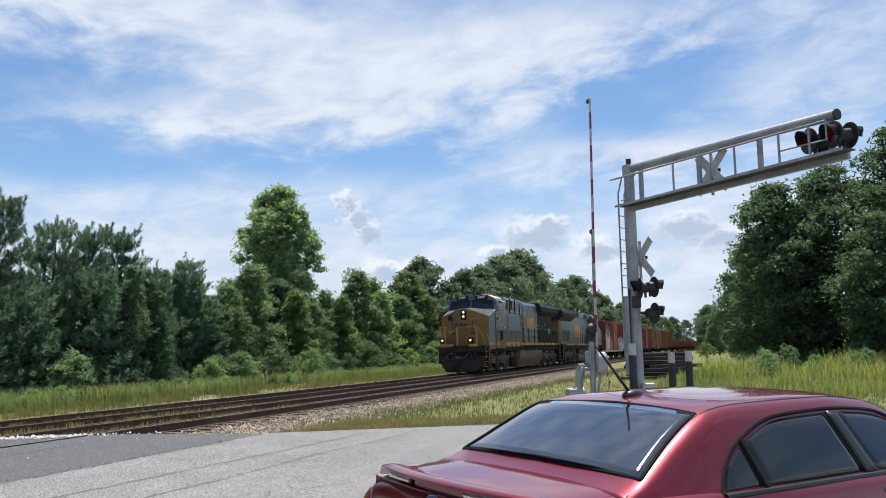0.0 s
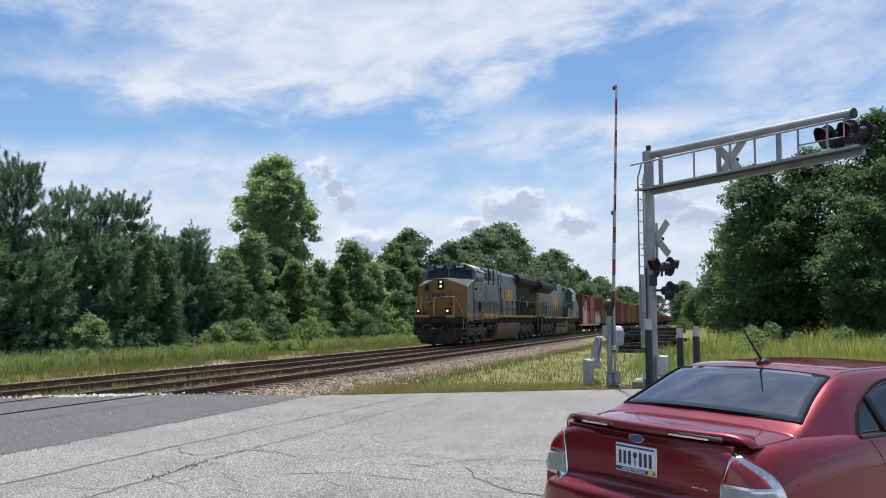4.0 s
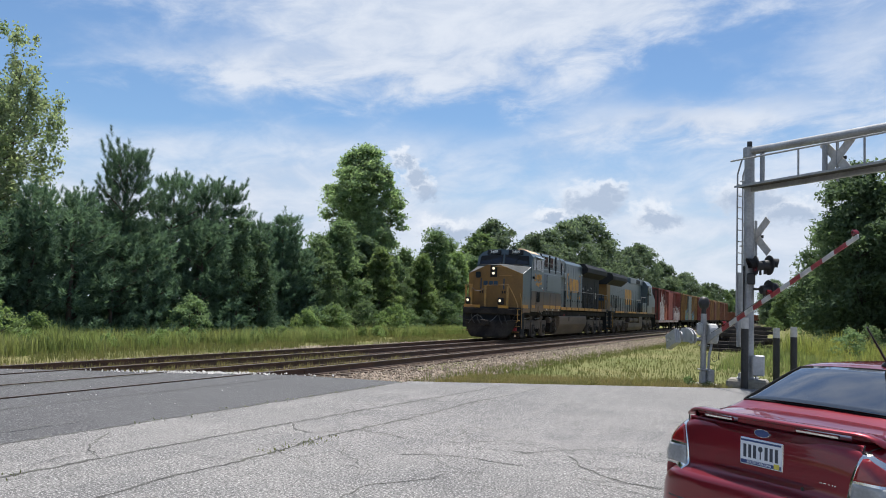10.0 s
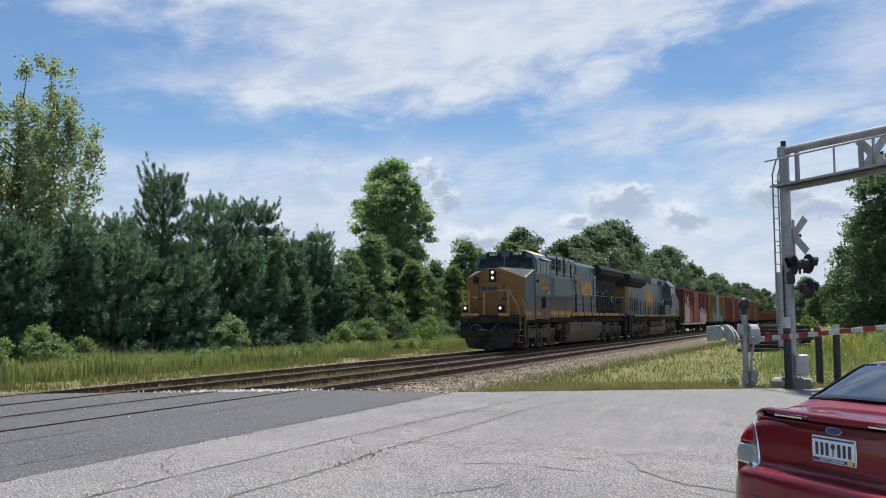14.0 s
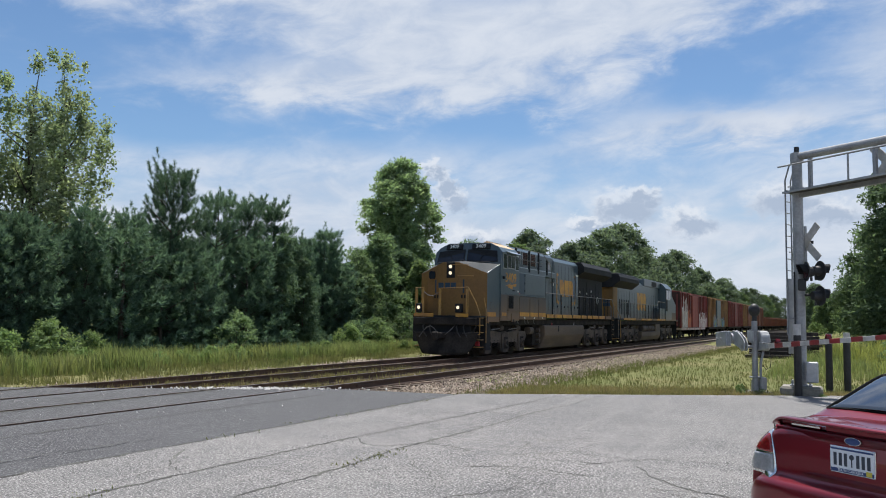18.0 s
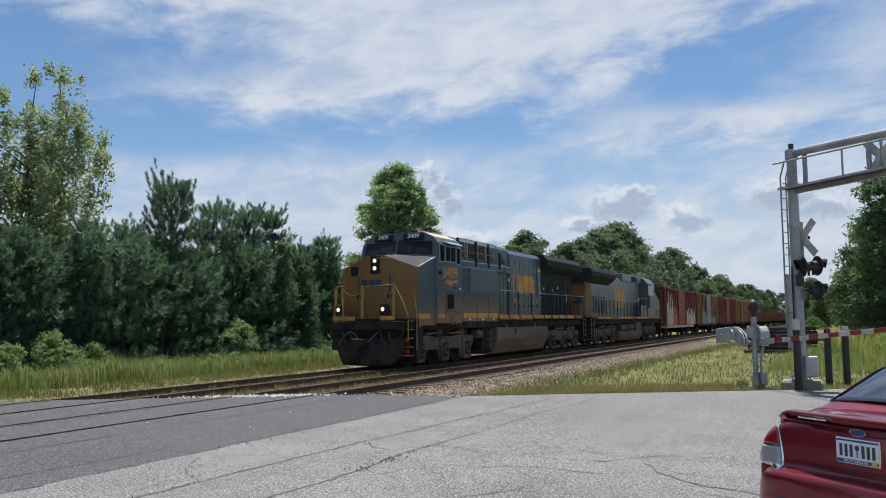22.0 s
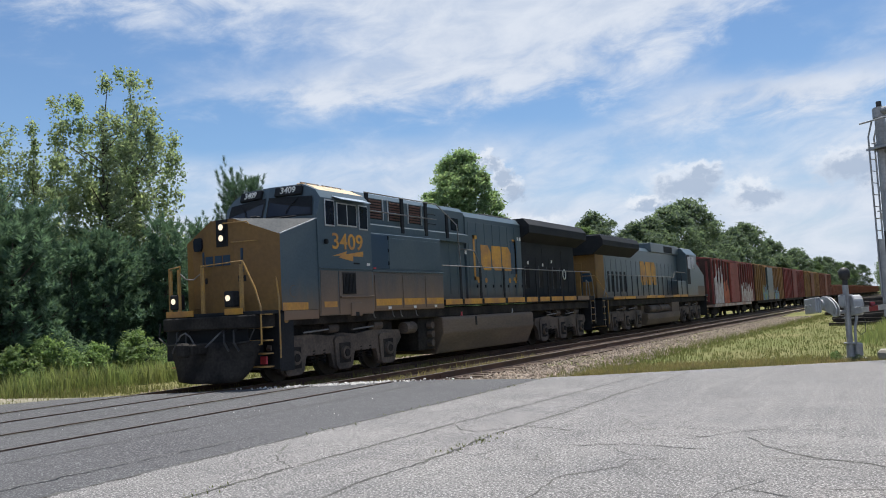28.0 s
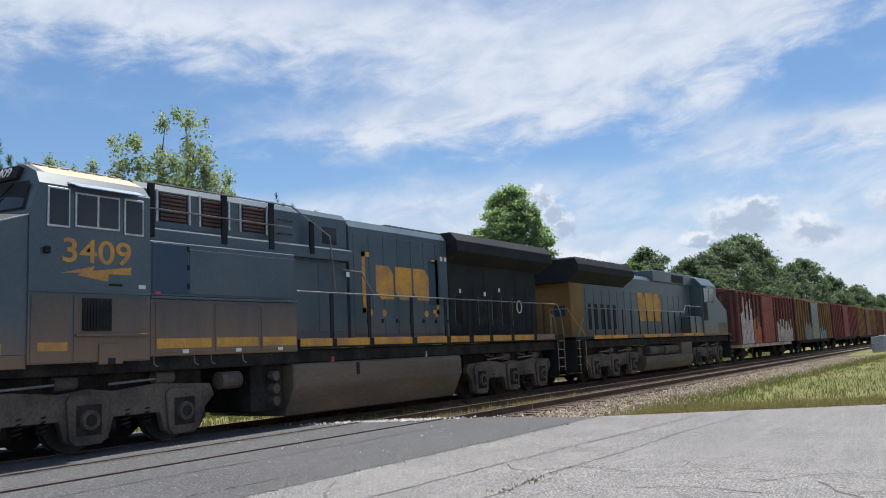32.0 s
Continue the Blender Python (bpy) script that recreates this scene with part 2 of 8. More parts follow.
def paving(name, col, col2, pit, chip, blot, turn, bump, bump_dist):
    """A cast surface: broad blotches, streaks along the traffic, pale chips and dark pits."""
    m = mat(name, col, col2, rough=0.9, scale=0.45, fine=34, bump=bump, var=0.2, lo=0.36, hi=0.66, bump_dist=bump_dist)
    nd, ln = m.node_tree.nodes, m.node_tree.links
    bsdf = nd["Principled BSDF"]
    tc = nd.new("ShaderNodeTexCoord")
    out = bsdf.inputs["Base Color"].links[0].from_socket

    def layer(scale, detail, lo, hi, colour, amount, stretch=(1, 1, 1), kind="noise"):
        nonlocal out
        mp = nd.new("ShaderNodeMapping")
        mp.inputs["Scale"].default_value = stretch
        mp.inputs["Rotation"].default_value = (0, 0, radians(turn))
        ln.new(tc.outputs["Object"], mp.inputs[0])
        if kind == "noise":
            n = nd.new("ShaderNodeTexNoise")
            n.inputs["Detail"].default_value = detail
            n.inputs["Roughness"].default_value = 0.65
            sock = n.outputs["Fac"]
        else:
            n = nd.new("ShaderNodeTexVoronoi")
            sock = n.outputs["Distance"]
        n.inputs["Scale"].default_value = scale
        ln.new(mp.outputs[0], n.inputs["Vector"])
        r = nd.new("ShaderNodeMapRange")
        for i, v in enumerate((lo, hi, 0.0, amount)):
            r.inputs[i + 1].default_value = v
        ln.new(sock, r.inputs[0])
        mx = nd.new("ShaderNodeMix")
        mx.data_type = "RGBA"
        ln.new(r.outputs[0], mx.inputs[0])
        ln.new(out, mx.inputs[6])
        mx.inputs[7].default_value = (*colour, 1)
        out = mx.outputs[2]

    layer(0.16, 8, 0.42, 0.60, blot, 0.6)
    layer(1.1, 10, 0.46, 0.62, blot, 0.75, (0.7, 1, 1))
    layer(0.8, 7, 0.50, 0.68, col, 0.8, (4.0, 0.3, 1))
    layer(9.0, 5, 0.46, 0.64, pit, 0.55)
    layer(34.0, 3, 0.47, 0.58, pit, 0.9)
    layer(44.0, 3, 0.54, 0.62, chip, 0.95)
    layer(60.0, 2, 0.22, 0.06, chip, 0.7, kind="cells")
    ln.new(out, bsdf.inputs["Base Color"])
    return m


M = dict(
    concrete=paving("worn_concrete", (0.232, 0.221, 0.209), (0.168, 0.162, 0.155), (0.052, 0.051, 0.050), (0.46, 0.445, 0.43), (0.12, 0.118, 0.117), 8, 0.4, 0.015),
    asphalt=paving("asphalt", (0.071, 0.071, 0.075), (0.055, 0.055, 0.059), (0.04, 0.04, 0.042), (0.19, 0.19, 0.19), (0.062, 0.062, 0.066), -58, 0.7, 0.012),
    seal=mat("crack_dark", (0.06, 0.058, 0.055), (0.10, 0.10, 0.085), rough=0.95, scale=3, var=0.3),
    soil=mat("grassy_soil", (0.138, 0.150, 0.064), (0.182, 0.172, 0.084), rough=1.0, scale=0.22, fine=9, bump=0.2, var=0.2, bump_dist=0.02, spec=0.0),
    dirt=mat("pale_dirt", (0.30, 0.27, 0.205), (0.20, 0.19, 0.13), rough=0.95, scale=0.6, fine=20, bump=0.4),
    ballast=mat("ballast_bed", (0.20, 0.163, 0.125), (0.27, 0.22, 0.17), rough=0.95, scale=1.2, fine=22, bump=0.9, var=0.5, bump_dist=0.04),
    stone=mat("ballast_stone", (0.34, 0.275, 0.21), (0.22, 0.175, 0.135), rough=0.9, scale=2.0, fine=40, island=0.45),
    rail=mat("rail_rust", (0.085, 0.046, 0.030), (0.06, 0.035, 0.025), rough=0.75, scale=1.2, fine=30, var=0.3),
    railtop=mat("rail_head", (0.17, 0.15, 0.14), (0.10, 0.075, 0.06), rough=0.45, metal=0.7, scale=2.5),
    tie=mat("railway_tie", (0.125, 0.085, 0.06), (0.08, 0.06, 0.045), rough=0.92, scale=2, fine=25, rnd=0.3, stretch=(0.3, 1, 1)),
)


# ---- mesh helpers ----
def part(name, bm, material, parent=None, label="", at=None, smooth=False):
    """One mesh object out of a bmesh, under a thing or part."""
    me = bpy.data.meshes.new(name)
    bm.normal_update()
    bm.to_mesh(me)
    bm.free()
    for m in material if isinstance(material, (list, tuple)) else (material,):
        me.materials.append(m)
    if smooth:
        for p in me.polygons:
            p.use_smooth = True
    ob = new(name, me)
    if parent is not None:
        ob.parent = parent
    if at is not None:
        ob.matrix_basis = at
    if label:
        tagged(ob, label)
    return ob


def raw(name, verts, faces, material, parent=None, smooth=False):
    me = bpy.data.meshes.new(name)
    me.from_pydata([tuple(v) for v in verts], [], [tuple(f) for f in faces])
    me.materials.append(material)
    if smooth:
        for p in me.polygons:
            p.use_smooth = True
    me.update()
    ob = new(name, me)
    if parent is not None:
        ob.parent = parent
    return ob


def thing(name, m=None, label="", category="", group="", kind=""):
    ob = new(name)
    ob.empty_display_size = 0.2
    if m is not None:
        ob.matrix_basis = m
    return tagged(ob, label, category, group, kind)


def bevelled(bm, width, seg=1):
    if width:
        bmesh.ops.bevel(bm, geom=list(bm.edges), offset=width, segments=seg, affect="EDGES", profile=0.6)
    return bm


def box(x0, x1, y0, y1, z0, z1, bev=0.0, bm=None):
    """A box between planes, with bevelled edges; joins on to bm if given."""
    b = bmesh.new()
    vs = [b.verts.new((x, y, z)) for x in (x0, x1) for y in (y0, y1) for z in (z0, z1)]
    for f in ((0, 1, 3, 2), (4, 6, 7, 5), (0, 4, 5, 1), (2, 3, 7, 6), (0, 2, 6, 4), (1, 5, 7, 3)):
        b.faces.new([vs[i] for i in f])
    bevelled(b, bev)
    return join(bm, b)


def join(bm, b):
    if bm is None:
        return b
    me = bpy.data.meshes.new("tmp")
    b.to_mesh(me)
    b.free()
    bm.from_mesh(me)
    bpy.data.meshes.remove(me)
    return bm


def prism(pts, axis, a, b, bev=0.0, bm=None):
    """A convex or simple outline in the plane across an axis, drawn out from a to b. pts are pairs of the other two axes in order."""
    q = bmesh.new()

    def v(p, k):
        c = list(p)
        c.insert(axis, k)
        return q.verts.new(c)

    lo, hi = [v(p, a) for p in pts], [v(p, b) for p in pts]
    q.faces.new(lo)
    q.faces.new(hi[::-1])
    for i in range(len(pts)):
        j = (i + 1) % len(pts)
        q.faces.new((lo[i], hi[i], hi[j], lo[j]))
    bmesh.ops.recalc_face_normals(q, faces=q.faces)
    bevelled(q, bev)
    return join(bm, q)


def rod(p, q, r, r2=None, seg=8, bm=None):
    """A round bar from p to q."""
    p, q = Vector(p), Vector(q)
    b = bmesh.new()
    d = q - p
    m = Matrix.Translation((p + q) / 2) @ d.to_track_quat("Z", "Y").to_matrix().to_4x4()
    bmesh.ops.create_cone(b, cap_ends=True, segments=seg, radius1=r, radius2=r if r2 is None else r2, depth=d.length, matrix=m)
    return join(bm, b)


def pipe(pts, r, seg=6, bm=None):
    """A bent bar swept through points, one connected skin."""
    ps = [Vector(q) for q in pts]
    shut = len(ps) > 3 and (ps[0] - ps[-1]).length < 1e-6
    if shut:
        ps = ps[:-1]
    n = len(ps)
    b = bmesh.new()
    rings, side = [], None
    for i, q in enumerate(ps):
        a = ps[i - 1] if i or shut else q
        c = ps[(i + 1) % n] if i < n - 1 or shut else q
        u, w = (q - a), (c - q)
        d = (u.normalized() if u.length > 1e-9 else Vector()) + (w.normalized() if w.length > 1e-9 else Vector())
        d = d.normalized() if d.length > 1e-6 else (w if w.length > 1e-9 else u).normalized()
        if side is None:
            side = d.orthogonal().normalized()
        side = side - d * side.dot(d)
        side = side.normalized() if side.length > 1e-6 else d.orthogonal().normalized()
        up = d.cross(side)
        rings.append([b.verts.new(q + (side * math.cos(k * 2 * math.pi / seg) + up * math.sin(k * 2 * math.pi / seg)) * r) for k in range(seg)])
    for i in range(n if shut else n - 1):
        g, h = rings[i], rings[(i + 1) % n]
        for k in range(seg):
            m = (k + 1) % seg
            b.faces.new((g[k], g[m], h[m], h[k]))
    if not shut:
        b.faces.new(rings[0][::-1])
        b.faces.new(rings[-1])
    bmesh.ops.recalc_face_normals(b, faces=b.faces)
    return join(bm, b)


def ball(c, r, seg=10, scale=(1, 1, 1), bm=None):
    b = bmesh.new()
    bmesh.ops.create_uvsphere(b, u_segments=seg, v_segments=max(5, seg // 2 + 1), radius=r, matrix=Matrix.Translation(c) @ Matrix.Diagonal((*scale, 1)))
    return join(bm, b)


# ---- ground and road ----
ROAD = Vector((0.845, 0.535, 0))         # the way of the road, at a slant to the railway
EDGE0 = Vector((-8.4, 17.25, 0))         # on the road's far edge


def edge_at(x, d=0.0):
    return EDGE0.y + (x - EDGE0.x) * ROAD.y / ROAD.x + d


def slab(name, pts, z0, material, label, category, zf=None, cuts=0):
    b = bmesh.new()
    top = [b.verts.new((x, y, zf(x, y) if zf else z)) for x, y, z in pts]
    f = b.faces.new(top)
    if cuts:
        bmesh.ops.triangulate(b, faces=[f])
        bmesh.ops.subdivide_edges(b, edges=list(b.edges), cuts=cuts, use_grid_fill=True)
        for v in b.verts:
            v.co.z = zf(v.co.x, v.co.y)
    r = bmesh.ops.extrude_face_region(b, geom=list(b.faces))
    for v in [g for g in r["geom"] if isinstance(g, bmesh.types.BMVert)]:
        v.co.z = z0
    bmesh.ops.recalc_face_normals(b, faces=b.faces)
    ob = part(name, b, material)
    return tagged(ob, label, category, kind="structure")


def build_ground():
    n = 90
    xs = np.sign(np.linspace(-1, 1, n)) * np.abs(np.linspace(-1, 1, n)) ** 3 * 1800
    vs, fs = [], []
    for i, y in enumerate(xs):
        for j, x in enumerate(xs):
            z = -0.12 + 0.05 * noise.noise((x * 0.15, y * 0.15, 0))
            if x > 3 and y > 24:
                z += min(0.5, (y - 24) * 0.015)
            vs.append((x, y + 40, z))
    for i in range(n - 1):
        for j in range(n - 1):
            a = i * n + j
            fs.append((a, a + 1, a + n + 1, a + n))
    g = raw("ground", vs, fs, M["soil"])
    tagged(g, "grassy ground with bare earth spreading round the railway", "ground", kind="structure")


def asphalt_z(x, y):
    """Level over the rails, falling to the lot on one side and to the verge on the other."""
    if x < -17.2:
        return 0.08 - 0.14 * min(1.0, (-17.2 - x) / 3.0)
    return 0.1 * max(0.0, min(1.0, (-8.4 - x) / 2.2)) - 0.02


def build_pavement():
    far = 60
    slab("pavement", [(-8.4, -30, 0), (-8.4, edge_at(-8.4), 0), (far, edge_at(far), 0), (far, -30, 0)], -0.3, M["concrete"],
         "pale worn concrete lot with cracks beside the railway crossing", "pavement")
    # the road, in strips between lines along the railway; its far edge bends away behind the tracks
    far_edge = [(x, edge_at(x)) for x in (-8.404, -10.6, -13.6, -17.2, -20.2)] + [(-21.9, 7.45), (-24.0, 3.0), (-30.0, -10.0)]
    vs, fs = [], []
    for x, y in far_edge:
        z = asphalt_z(x, 0)
        vs += [(x, y, z), (x, -30, z), (x, y, -0.3), (x, -30, -0.3)]
    n = len(far_edge)
    for k in range(n - 1):
        q, r = 4 * k, 4 * k + 4
        fs += [(q, q + 1, r + 1, r), (q + 2, q, r, r + 2), (q + 1, q + 3, r + 3, r + 1), (q + 3, q + 2, r + 2, r + 3)]
    fs += [(0, 2, 3, 1), (4 * n - 4, 4 * n - 3, 4 * n - 1, 4 * n - 2)]
    rd = raw("road", vs, fs, M["asphalt"])
    tagged(rd, "grey asphalt road running over the railway crossing", "road", kind="structure")


build_ground()
build_pavement()


# ---- railway ----
RAIL_Z = 0.10
TRACKS = (-15.15, -12.0)
GAUGE = 1.435


def build_tracks():
    b = prism([(-19.2, -0.13), (-17.6, -0.125), (-9.9, -0.125), (-8.2, -0.13), (-8.2, -0.4), (-19.2, -0.4)], 1, 4, 420)
    tagged(part("ballast_bed", b, M["ballast"]), "grey-brown crushed stone bed under the railway tracks", "ballast", kind="structure")
    for k, x in enumerate(TRACKS):
        t = thing("railway_track", pose(x, 0, 0), "rusty steel railway track on wooden ties in stone ballast", "track", "railway tracks", "structure")
        for s in (-1, 1):
            c = s * GAUGE / 2 + s * 0.035
            prof = [(-0.07, -0.07), (0.07, -0.07), (0.07, -0.055), (0.012, -0.035), (0.012, 0.055), (0.036, 0.065), (0.036, 0.095), (-0.036, 0.095), (-0.036, 0.065), (-0.012, 0.055), (-0.012, -0.035), (-0.07, -0.055)]
            r = part("rail", prism([(c + p, z) for p, z in prof], 1, -60, 420), M["rail"], t)
            part("rail_head", box(c - 0.034, c + 0.034, -60, 420, 0.0955, 0.101), M["railtop"], r, "worn rail head")
            # bolted joint bars
            for y in (17.4, 29.3, 41.2, 53.0):
                part("joint_bar", box(c + 0.013, c + 0.04, y, y + 0.7, -0.03, 0.05, 0.006), M["rail"], r)


build_tracks()


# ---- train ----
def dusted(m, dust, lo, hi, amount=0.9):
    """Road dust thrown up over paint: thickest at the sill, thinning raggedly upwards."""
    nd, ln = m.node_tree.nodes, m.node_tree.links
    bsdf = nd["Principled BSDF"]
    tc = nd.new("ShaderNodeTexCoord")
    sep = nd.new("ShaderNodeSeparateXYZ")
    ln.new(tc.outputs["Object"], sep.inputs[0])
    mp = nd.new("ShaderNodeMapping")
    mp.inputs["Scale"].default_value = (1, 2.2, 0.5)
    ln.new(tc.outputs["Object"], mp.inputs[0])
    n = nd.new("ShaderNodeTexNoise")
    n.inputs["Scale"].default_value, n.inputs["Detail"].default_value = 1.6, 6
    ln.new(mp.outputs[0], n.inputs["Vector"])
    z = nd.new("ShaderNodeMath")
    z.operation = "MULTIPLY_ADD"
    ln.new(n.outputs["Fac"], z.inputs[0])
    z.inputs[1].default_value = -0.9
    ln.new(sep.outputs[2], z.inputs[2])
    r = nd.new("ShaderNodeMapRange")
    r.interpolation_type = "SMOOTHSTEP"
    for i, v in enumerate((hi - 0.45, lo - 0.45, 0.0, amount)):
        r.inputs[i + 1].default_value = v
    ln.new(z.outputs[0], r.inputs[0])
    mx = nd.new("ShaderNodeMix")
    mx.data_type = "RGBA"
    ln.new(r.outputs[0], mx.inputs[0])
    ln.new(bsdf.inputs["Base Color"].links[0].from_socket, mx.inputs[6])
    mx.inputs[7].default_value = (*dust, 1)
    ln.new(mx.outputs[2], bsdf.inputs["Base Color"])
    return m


P = dict(
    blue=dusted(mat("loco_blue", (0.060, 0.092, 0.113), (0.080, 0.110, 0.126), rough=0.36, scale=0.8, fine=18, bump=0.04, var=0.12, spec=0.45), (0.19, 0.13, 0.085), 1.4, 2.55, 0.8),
    hood=mat("dusty_hood_grey", (0.085, 0.088, 0.088), (0.060, 0.066, 0.070), rough=0.85, scale=1.1, fine=18, bump=0.06, var=0.2, spec=0.2),
    fresh=mat("loco_repaint", (0.016, 0.045, 0.085), (0.022, 0.05, 0.085), rough=0.4, scale=1.5, bump=0.03, var=0.08),
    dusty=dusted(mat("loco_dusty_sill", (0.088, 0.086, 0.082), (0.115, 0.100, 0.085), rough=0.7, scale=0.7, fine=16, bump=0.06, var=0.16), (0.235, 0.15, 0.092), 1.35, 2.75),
    stripe=mat("orange_stripe", (0.60, 0.30, 0.045), (0.42, 0.21, 0.07), rough=0.6, scale=1.6, fine=14, bump=0.04, var=0.15),
    yellow=mat("nose_yellow", (0.225, 0.122, 0.031), (0.18, 0.10, 0.034), rough=0.66, scale=0.9, fine=12, bump=0.05, var=0.14),
    tan=mat("cab_roof_tan", (0.62, 0.44, 0.26), (0.48, 0.35, 0.22), rough=0.65, scale=1.2, fine=15, var=0.12),
    black=mat("sooty_black", (0.015, 0.017, 0.020), (0.026, 0.027, 0.029), spec=0.2, rough=0.7, scale=1.2, fine=20, var=0.25),
    under=mat("grimy_underframe", (0.018, 0.017, 0.017), (0.042, 0.038, 0.034), spec=0.15, rough=0.9, scale=1.5, fine=18, var=0.3),
    truck=mat("dusty_truck_frame", (0.125, 0.098, 0.077), (0.058, 0.048, 0.041), rough=0.9, scale=1.4, fine=20, var=0.3, bump=0.2),
    tank=mat("fuel_tank_grime", (0.155, 0.115, 0.082), (0.105, 0.083, 0.064), rough=0.75, scale=0.8, fine=14, var=0.18, stretch=(1, 0.4, 1.5)),
    glass=mat("dark_cab_glass", (0.012, 0.016, 0.026), (0.02, 0.026, 0.038), rough=0.05, scale=1, bump=0, var=0.05, spec=0.4),
    frame=mat("window_aluminium", (0.52, 0.53, 0.54), (0.42, 0.43, 0.44), rough=0.4, metal=0.6, scale=3),
    white=mat("white_board", (0.75, 0.75, 0.72), (0.65, 0.65, 0.6), rough=0.6, scale=4, bump=0.02, var=0.1),
    louver=mat("rusty_louver", (0.13, 0.06, 0.045), (0.09, 0.045, 0.035), rough=0.7, scale=2.5),
    lamp=mat("lit_headlight", (0.9, 0.9, 0.85), rough=0.3, bump=0, glow=((1.0, 0.80, 0.52), 0.75)),
    red=mat("red_tag", (0.55, 0.06, 0.08), rough=0.5, scale=5),
    wheel=mat("wheel_steel", (0.06, 0.052, 0.045), (0.08, 0.072, 0.064), rough=0.7, metal=0.3, scale=3),
    cable=mat("dull_grey_cable", (0.13, 0.13, 0.13), (0.08, 0.08, 0.08), rough=0.7, scale=6),
    visor=mat("pale_blue_visor", (0.26, 0.33, 0.40), (0.20, 0.26, 0.32), rough=0.5, scale=2, bump=0.02, var=0.1),
    hose=mat("air_hose", (0.02, 0.02, 0.02), (0.045, 0.045, 0.042), rough=0.6, scale=6),
    railing=mat("yellow_handrail", (0.42, 0.24, 0.06), (0.30, 0.19, 0.075), rough=0.55, scale=3, bump=0.02),
    grey=mat("grey_handrail", (0.20, 0.20, 0.20), (0.14, 0.13, 0.12), rough=0.55, scale=3, bump=0.02),
)


def poly(verts, faces):
    b = bmesh.new()
    vs = [b.verts.new(v) for v in verts]
    for f in faces:
        b.faces.new([vs[i] for i in f])
    bmesh.ops.recalc_face_normals(b, faces=b.faces)
    return b


def words(name, body, size, m, material, parent, label="", depth=0.004, wide=1.0):
    """Raised lettering out of the built-in font, as a mesh."""
    cu = bpy.data.curves.new("tmp", "FONT")
    cu.body, cu.size, cu.extrude, cu.align_x, cu.align_y = body, size, depth, "CENTER", "CENTER"
    cu.offset = size * 0.012
    ob = bpy.data.objects.new("tmp", cu)
    scene.collection.objects.link(ob)
    me = bpy.data.meshes.new_from_object(ob.evaluated_get(bpy.context.evaluated_depsgraph_get()))
    bpy.data.objects.remove(ob)
    bpy.data.curves.remove(cu)
    me.materials.clear()
    me.materials.append(material)
    t = new(name, me)
    t.parent, t.matrix_basis = parent, m @ Matrix.Diagonal((wide, 1, 1, 1))
    if label:
        tagged(t, label)
    return t


def SIDE(y, z, x=1.555):
    return pose(x, y, z, 90, 0, 90)


def plate(y0, y1, z0, z1, x, d=0.012, bev=0.004):
    """A thin panel on the near side, d thick, over the plane x."""
    return box(x, x + d, y0, y1, z0, z1, bev)


SPIN = []


def wheelset(parent, y, r=0.53):
    """Two wheels on an axle, which turn as the train rolls."""
    b = rod((-0.8, 0, 0), (0.8, 0, 0), 0.09, seg=10)
    for s in (-1, 1):
        b = rod((s * 0.68, 0, 0), (s * 0.80, 0, 0), r, seg=28, bm=b)
        b = rod((s * 0.66, 0, 0), (s * 0.69, 0, 0), r + 0.025, seg=28, bm=b)
        for k in range(6):
            a = k * math.pi / 3
            b = rod((s * 0.80, math.cos(a) * 0.3, math.sin(a) * 0.3), (s * 0.815, math.cos(a) * 0.3, math.sin(a) * 0.3), 0.05, seg=8, bm=b)
    w = part("wheelset", b, P["wheel"], parent, "steel wheels on an axle", pose(0, y, r))
    SPIN.append((w, y, r))
    return w


